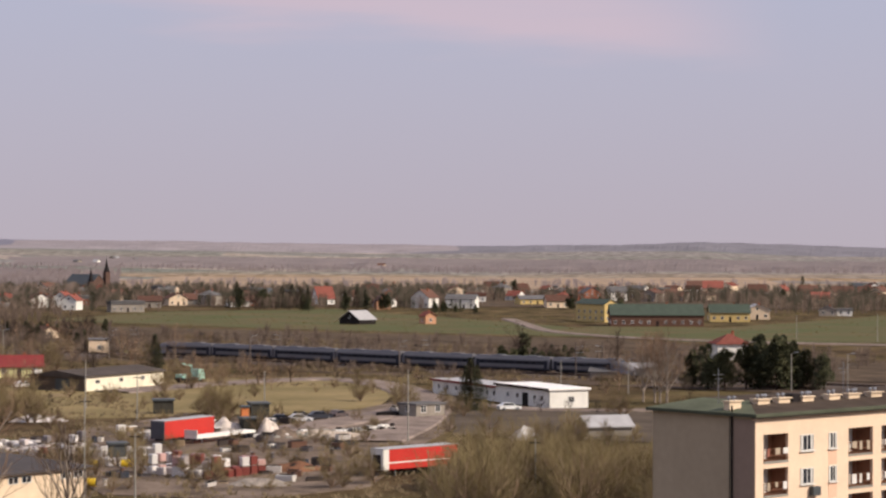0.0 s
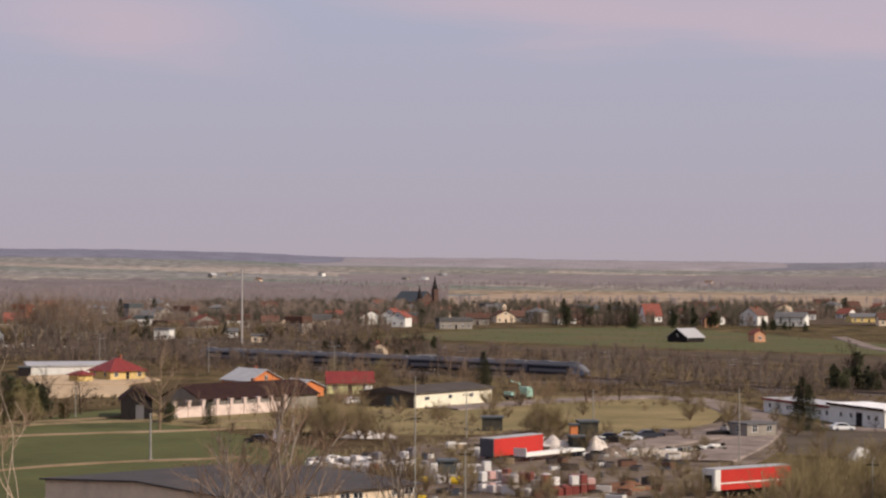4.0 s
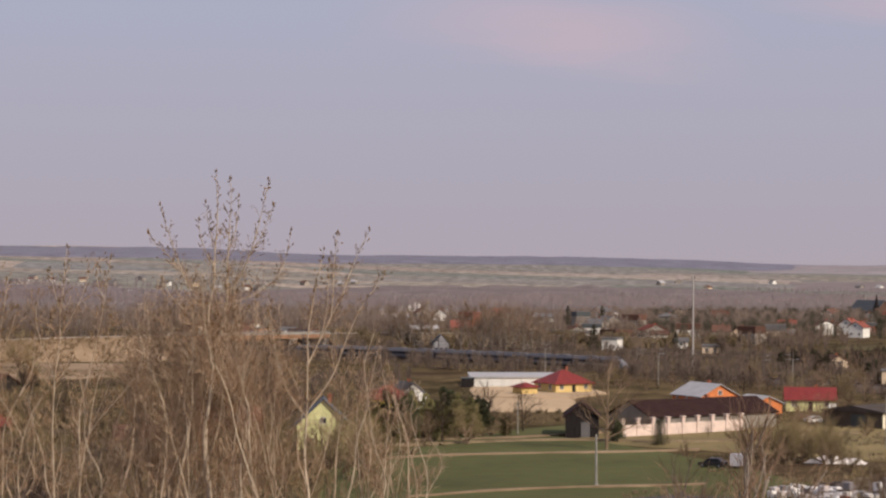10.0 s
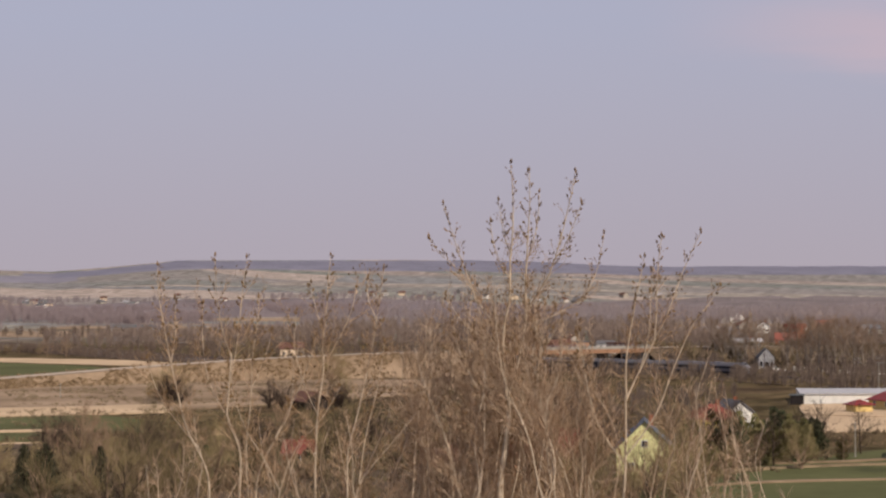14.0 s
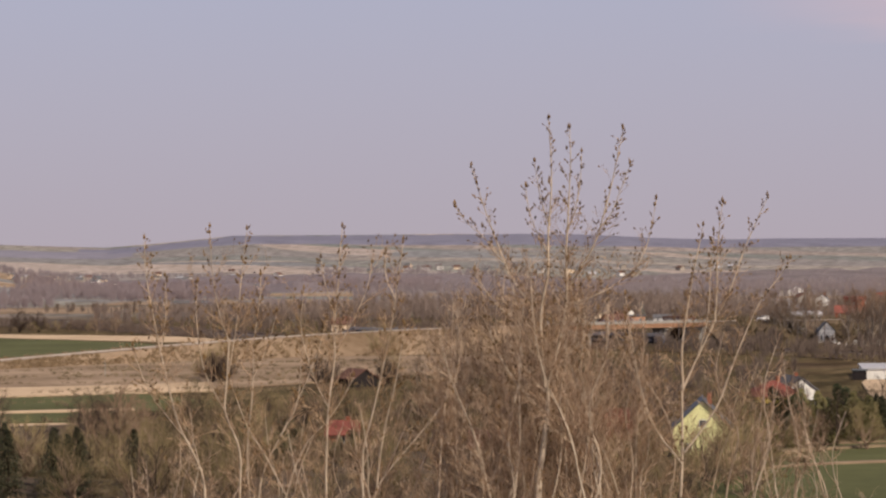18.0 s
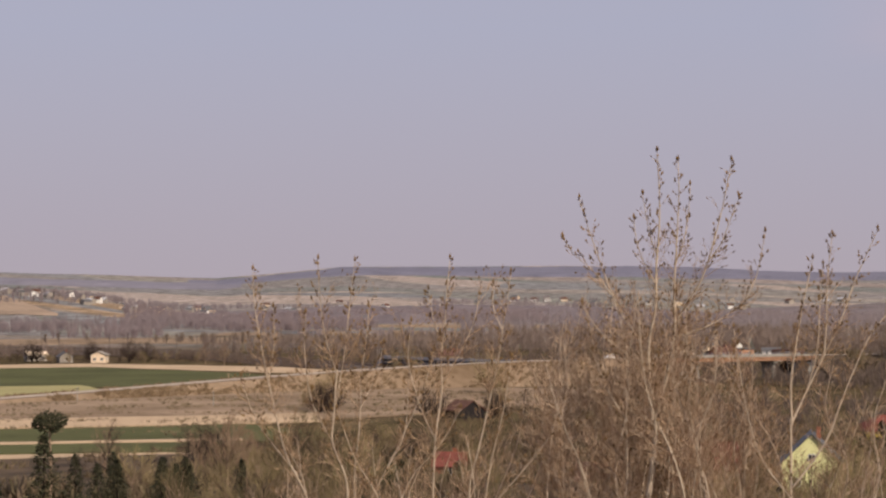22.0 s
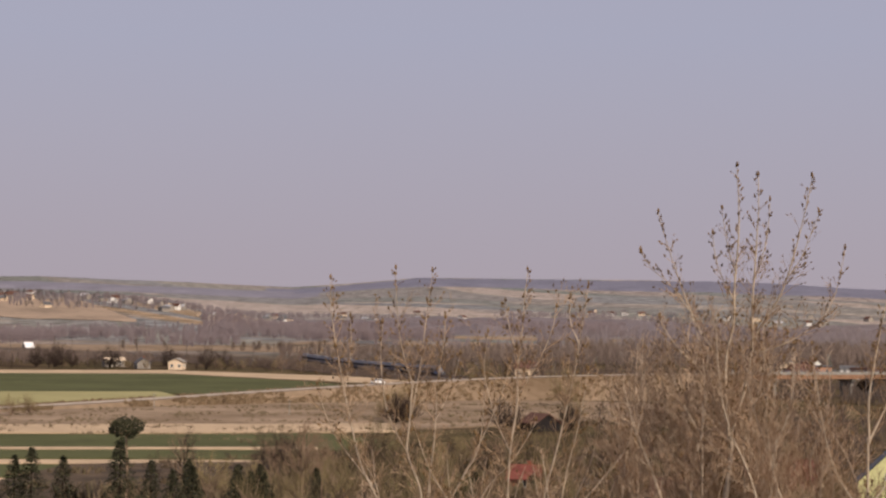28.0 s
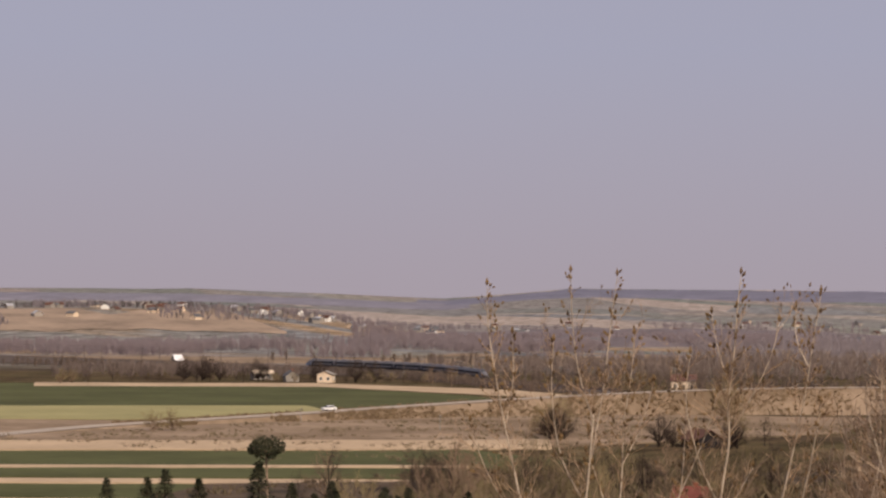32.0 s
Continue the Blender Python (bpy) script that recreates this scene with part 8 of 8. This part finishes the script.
house(-38.6, 296.5, 12, 2.4, 3.0, 2.5, 0.15, "flat", "slate", "slate", name="container", label="dark slate container among the pallets", windows=False, chimney=False)
house(-27.9, 376, 14, 1.3, 1.5, 2.3, 0.25, "flat", "terracotta", "slate", name="kiosk", label="narrow orange brown kiosk beside a bush", windows=False, chimney=False)
house(-26.2, 384, 14, 3.2, 4.0, 2.4, 0.3, "flat", WORN_STEEL, "slate", name="hut", label="dark timber shed behind the kiosk", windows=False, chimney=False)
house(2.5, 386, 40, 6.5, 5, 2.3, 0.3, "flat", "greywall", "grey", name="site_office", label="small grey site office with a flat roof", chimney=False)


def build_beam(x, y, yaw, length):
    t = thing("flatbed", pose(x, y, 0, 0, 0, yaw), "long white flatbed trailer in the yard", "trailer")
    part("bed", Shape().box(0, -1.2, 0.9, length, 1.2, 1.3, 0.04), "white", t)
    part("headboard", Shape().box(0, -1.2, 1.3, 0.12, 1.2, 2.2), "white", t)
    for wx in (length - 2.4, length - 1.1):
        for wy in (-1.15, 0.8):
            part("wheel", Shape().tube([(wx, wy, 0.45), (wx, wy + 0.35, 0.45)], 0.45, 0.45, 12), UNDER, t)
    for wy in (-0.9, 0.8):
        part("support_leg", Shape().box(1.6, wy, 0, 1.75, wy + 0.12, 0.9), "steel", t)


build_beam(-31.6, 325.6, 60, 15.5)


def build_heap(name, x, y, w, d, h, material, seed, label):
    """A low heap with an uneven surface."""
    s, n = Shape(), 18
    for i in range(n + 1):
        for j in range(n + 1):
            a, b = i / n * 2 - 1, j / n * 2 - 1
            k = max(0.0, 1 - (a * a + b * b)) ** 0.8
            s.v.append((a * w / 2, b * d / 2, h * k * (0.75 + 0.4 * noise.noise((a * 1.7, b * 1.7, seed)) + 0.12 * noise.noise((a * 5, b * 5, seed))) - 0.02))
    for i in range(n):
        for j in range(n):
            q = i * (n + 1) + j
            s.f.append((q, q + n + 1, q + n + 2, q + 1))
    t = thing(name, pose(x, y, 0.03), label, "heap")
    part("mound", s, material, t)


build_heap("rubble_heap", -12, 342, 14, 7, 1.3, mat("pale rubble", (186, 172, 156), 0.95, scale=1.2, vary=0.5, bump=0.6), 1.0, "low heap of pale rubble beside the yard road")
build_heap("black_heap", -9, 325, 6, 4, 1.0, mat("black tarpaulin", (34, 32, 34), 0.7, scale=1.0, vary=0.3), 2.0, "heap under a black tarpaulin")
build_heap("soil_heap", -13, 285, 8, 8, 1.3, mat("rusty earth", (122, 88, 68), 0.95, scale=0.8, vary=0.4, bump=0.4), 3.0, "heap of rusty red earth")
build_heap("sand_heap", -18.5, 340, 5, 4, 1.9, FIELD["soil"], 4.0, "small heap of sand by the hut")
build_heap("scrap_heap", -16, 264, 9, 5, 1.2, mat("broken concrete", (150, 140, 130), 0.95, scale=1.5, vary=0.5, bump=0.6), 5.0, "heap of broken concrete blocks")
build_heap("white_heap", 19.6, 336.5, 5.5, 4, 2.4, mat("white bagged waste", (214, 210, 204), 0.9, scale=1.2, vary=0.4, bump=0.4), 6.0, "heap of white bags in the brush")
CANVAS = mat("bleached canvas", (206, 194, 182), 0.9, scale=0.8, vary=0.3, bump=0.4)
build_heap("canvas_pile", -28.2, 347.5, 6.0, 5, 3.0, CANVAS, 7.0, "pile of goods under bleached canvas")
build_heap("canvas_pile", -21.4, 345.0, 4.2, 5, 3.2, CANVAS, 8.0, "pile of goods under bleached canvas")
build_heap("sheeted_pile", -63.0, 372.5, 9.5, 4.5, 1.5, mat("white plastic sheeting", (226, 218, 212), 0.7, scale=0.9, vary=0.25, bump=0.4), 9.0, "low pile under white plastic sheeting")
for x, y in ((-40.3, 286.8), (-36.2, 287.4), (-35.4, 287.9), (-36.7, 261.5)):
    q = thing("yellow_drum", pose(x, y, 0.05), "yellow drum lying among the pallets", "drum", "yellow drums in the yard")
    part("drum", Shape().tube([(-0.5, 0, 0.55), (0.5, 0, 0.55)], 0.55, 0.55, 14), car_paint((206, 172, 44)), q)
    part("end_cap", Shape().tube([(0.5, 0, 0.55), (0.56, 0, 0.55)], 0.4, 0.4, 12), UNDER, q)
# loose rubble stones along the road
rs = random.Random(4)
for i in range(120):
    k = rs.random()
    x, y = -22 + 20 * k + rs.uniform(-2, 2), 336 + 22 * k + rs.uniform(-3, 3)
    w, d, h = rs.uniform(0.25, 0.6), rs.uniform(0.25, 0.6), rs.uniform(0.25, 0.8)
    st = thing("rubble_block", pose(x, y, 0.05, 0, 0, rs.uniform(0, 180)), "loose pale rubble block on the ground", "rubble", "rubble blocks beside the yard road")
    part("block", Shape().box(-w, -d, 0, w, d, h, 0.1), ("concrete", "white", "concrete", "darkwood")[i % 4], st)
for i in range(4):
    t = thing("plank_stack", pose(-3.5 + i * 0.4, 385 + i * 1.1, 0, 0, 0, 12), "stack of dark planks by the office", "planks", "stacks of planks in the yard")
    for k in range(4):
        part("plank", Shape().box(-2.0, -0.45, 0.05 + 0.22 * k, 2.0, 0.45, 0.22 + 0.22 * k), "darkwood", t)

for x, y, yaw, rgb, van, label in ((-21, 370, 10, (40, 40, 46), False, "dark car parked by the bushes"), (-18, 371, 12, (206, 206, 206), False, "pale car parked by the bushes"),
                                   (18.3, 402, 20, (226, 226, 224), False, "white car parked by the low hall"), (-83, 467, 40, (226, 224, 220), False, "white car on the lane"),
                                   (-79.0, 356.0, 170, (46, 44, 48), False, "dark car parked in the meadow"), (-75.6, 357.5, 100, (172, 170, 176), True, "grey van parked in the meadow"),
                                   (30, 352, 30, (220, 216, 210), False, "white car beside the grey shed"), (-12, 381, 60, (90, 80, 80), False, "old brown car in the yard"),
                                   (-15, 378, 20, (60, 62, 70), False, "old dark car in the yard"), (-2, 396, 110, (180, 176, 172), False, "grey car by the site office"),
                                   (5, 391, 100, (214, 210, 206), True, "white van by the site office"), (-100, 575, 30, (206, 206, 208), False, "pale car by the railway")):
    build_vehicle(x, y, yaw, rgb, van, label)


def build_crane_lorry():
    t = thing("crane_lorry", pose(-50.2, 489, 0.1, 0, 0, 55), "small mint green lorry with a folded crane", "lorry")
    mint = car_paint((164, 212, 196))
    part("cab", Shape().extrude([(1.6, 0.6), (3.6, 0.6), (3.6, 1.9), (3.2, 2.8), (1.6, 2.8)], -1.15, 1.15), mint, t)
    part("windscreen", Shape().extrude([(3.62, 1.95), (3.26, 2.7), (3.2, 2.7), (3.56, 1.95)], -1.0, 1.0), "glass", t)
    part("bed", Shape().box(-3.6, -1.15, 0.7, 1.5, 1.15, 1.15, 0.03), UNDER, t)
    part("crane_arm", Shape().tube([(0.8, 0, 1.1), (0.6, 0, 3.6), (-2.4, 0, 4.2)], 0.2, 0.12, 6), mint, t)
    part("tool_box", Shape().box(-3.5, -1.1, 1.15, -2.2, 1.1, 1.9, 0.04), mint, t)
    for wx in (-2.5, -1.3, 2.6):
        for wy in (-1.15, 0.8):
            part("wheel", Shape().tube([(wx, wy, 0.45), (wx, wy + 0.35, 0.45)], 0.45, 0.45, 12), UNDER, t)


build_crane_lorry()
for x, y, h, arm in ((1.2, 333, 11, False), (-25.4, 387, 8, False), (-35.5, 248, 12, False), (-29.2, 246, 8, False), (17.8, 239, 8, False), (63.3, 470, 9, True), (75.6, 441, 9, True),
                     (-129, 417, 6, False), (-60, 405, 9, False), (121, 752, 8, False), (144, 731, 9, False), (90, 460, 8, True), (-46, 372, 8, False), (-105, 560, 9, True), (-432, 545, 4, False), (-381, 538, 4, False), (-150, 610, 8, True), (-190, 640, 8, True), (30, 452, 7, True), (44, 455, 7, True)):
    build_pole(x, y, h, "concrete lamp post with an arm" if arm else "bare concrete utility pole with crossarm", arm)
build_pole(-87.7, 320.6, 7.2, "thick pale concrete pole standing in the wheat", r=0.2, name="field_pole", cross=False)
# gravestones round the chapel
rg = random.Random(9)
for i in range(70):
    k = rg.random()
    x, y = -306 + 90 * k + rg.uniform(-3, 3), 806 - 62 * k + rg.uniform(0, 14)
    g = thing("gravestone", pose(x, y, 0, 0, 0, 20 + rg.uniform(-10, 10)), "pale upright gravestone in the cemetery", "gravestone", "gravestones round the chapel")
    h = rg.uniform(0.8, 1.5)
    part("stone", Shape().extrude([(-0.4, 0), (0.4, 0), (0.4, h), (0.2, h + 0.2), (-0.2, h + 0.2), (-0.4, h)], -0.1, 0.1), "concrete" if i % 3 else "white", g)
    part("slab", Shape().box(-0.5, -1.6, 0, 0.5, -0.1, 0.25, 0.03), "concrete", g)
# brush in front of the yard
rb = random.Random(15)
for i in range(64):
    by = rb.uniform(205, 262)
    plant("bush", rb.uniform(7 + (by - 205) * 0.05, 36), by, rb.uniform(3.6, 5.6) + (262 - by) * 0.03, label="tall brown brush below the flats")
for i in range(26):
    plant("bush", rb.uniform(-70, 0), rb.uniform(255, 300), rb.uniform(1.6, 3.2), label="low brown brush in the yard")
for x, y, h in ((-33.5, 163, 18), (-41, 176, 14), (-28, 190, 12)):
    plant("birch", x, y, h, label="bare young tree with slanting stems")
for i in range(30):
    plant("bush", rb.uniform(-70, 10), rb.uniform(345, 480), rb.uniform(1.2, 3.0), label="low brown bush in the meadow")
for i in range(34):
    k = rb.random()
    plant("dark", -262 + 50 * k + rb.uniform(-8, 12), 345 + 60 * k + rb.uniform(-25, 30), rb.uniform(4, 7.5))
# gardens below the poplars
for i in range(150):
    az, d = radians(rb.uniform(-37, -20.5)), rb.uniform(225, 430)
    x, y = -15.6 + d * math.sin(az), 38.5 + d * math.cos(az)
    if y < 300 or (x + 157) ** 2 + (y - 391) ** 2 > 160:
        plant(rb.choice(("bush", "dark", "bare", "dark", "bush")), x, y, rb.uniform(3, 7.5))
# scrap scattered about the yard
rq = random.Random(23)
for i in range(110):
    x, y = rq.uniform(-58, -8), rq.uniform(262, 336)
    if (-40 < x < -28 and 326 < y < 346) or (-66 < x + (y - 303) * 1.3 < -60):
        continue
    sc = thing("scrap_piece", pose(x, y, 0.05, 0, 0, rq.uniform(0, 180)), "piece of scrap lying in the yard", "scrap", "scrap scattered in the yard")
    w, d, h = rq.uniform(0.3, 1.4), rq.uniform(0.25, 0.8), rq.uniform(0.2, 1.1)
    rgb = rq.choice(((70, 62, 58), (90, 84, 84), (190, 184, 178), (104, 78, 66), (60, 64, 74), (200, 196, 190), (150, 130, 104)))
    if i % 4 == 0:
        part("drum", Shape().tube([(0, 0, 0), (0, 0, 0.9)], 0.3, 0.3, 12), car_paint(rgb), sc)
        part("lid", Shape().tube([(0, 0, 0.9), (0, 0, 0.94)], 0.32, 0.32, 12), "steel", sc)
    else:
        part("crate", Shape().box(-w, -d, 0, w, d, h, 0.06), car_paint(rgb), sc)
        part("board", Shape().box(-w * 0.9, -d * 1.1, h, w * 0.6, d * 0.7, h + 0.08), "darkwood", sc)
for i in range(84):
    k = rq.random()
    x, y = -44 + 40 * k + rq.uniform(-6, 6), 338 + 52 * k + rq.uniform(-10, 10)
    if on_lane(x, y) or (-38 < x < -24 and 324 < y < 340):
        continue
    sc = thing("scrap_piece", pose(x, y, 0.05, 0, 0, rq.uniform(0, 180)), "piece of scrap lying in the yard", "scrap", "scrap scattered in the yard")
    w, d, h = rq.uniform(0.4, 1.5), rq.uniform(0.3, 0.9), rq.uniform(0.3, 1.3)
    rgb = rq.choice(((70, 62, 58), (60, 52, 48), (200, 194, 186), (120, 76, 60), (56, 60, 70), (214, 208, 200), (160, 140, 116)))
    part("crate", Shape().box(-w, -d, 0, w, d, h, 0.08), car_paint(rgb), sc)
    part("board", Shape().box(-w * 0.8, -d * 1.15, h, w * 0.7, d * 0.6, h + 0.1), "darkwood" if i % 3 else "white", sc)
for i in range(40):
    plant("bush", rq.uniform(-64, -2), rq.uniform(250, 330), rq.uniform(1.4, 2.8), label="low brown brush in the yard")
for i in range(14):
    plant("dark", rq.uniform(-176, -128), rq.uniform(392, 440), rq.uniform(5, 8))
for i in range(9):
    plant("olive" if i % 2 else "bare", rq.uniform(-158, -128), rq.uniform(378, 412), rq.uniform(3.8, 5.4))
# rough growth over the meadows before the railway
for i in range(120):
    x, y = rq.uniform(-95, 60), rq.uniform(390, 520)
    if min((RAIL.at(s).xy - Vector((x, y))).length for s in range(0, 420, 20)) < 24:
        continue
    if -45 < x < -3 and 390 < y < 495 or -80 < x < -40 and 440 < y < 492 or 5 < x < 45 and 395 < y < 445:
        continue
    plant(rq.choice(("bush", "bush", "dark")), x, y, rq.uniform(1.2, 3.4))
for i in range(60):
    k = rq.random()
    plant(rq.choice(("bush", "dark", "bare")), -60 - 100 * k + rq.uniform(-12, 12), 520 + 110 * k + rq.uniform(-40, 10), rq.uniform(2, 5))


def motions():
    for i, t in enumerate(TRAIN):
        walk(t, [(q, car_pose(i, q)) for q in range(33)])
    rows = []
    for q, s in ((0, 840), (8, 660), (16, 460), (20, 352), (24.5, 253), (26.5, 222), (28, 200), (29, 184), (30, 167), (31, 149), (32, 130)):
        p = ROAD.side(min(s, ROAD.s[-1] - 2), 1.7, 0.08) if s < ROAD.s[-1] - 2 else ROAD.side(ROAD.s[-1] - 2 , 1.7, 0.08)
        rows.append((q, pose(p.x, p.y, p.z, 0, 0, ROAD.heading(min(s, ROAD.s[-1] - 3)) + 180)))
    walk(WHITE_CAR, rows)


WHITE_CAR = build_vehicle(0, 0, 0, (232, 230, 226), label="white car driving along the bank road", at=pose(-180, 960, 1.6))
motions()
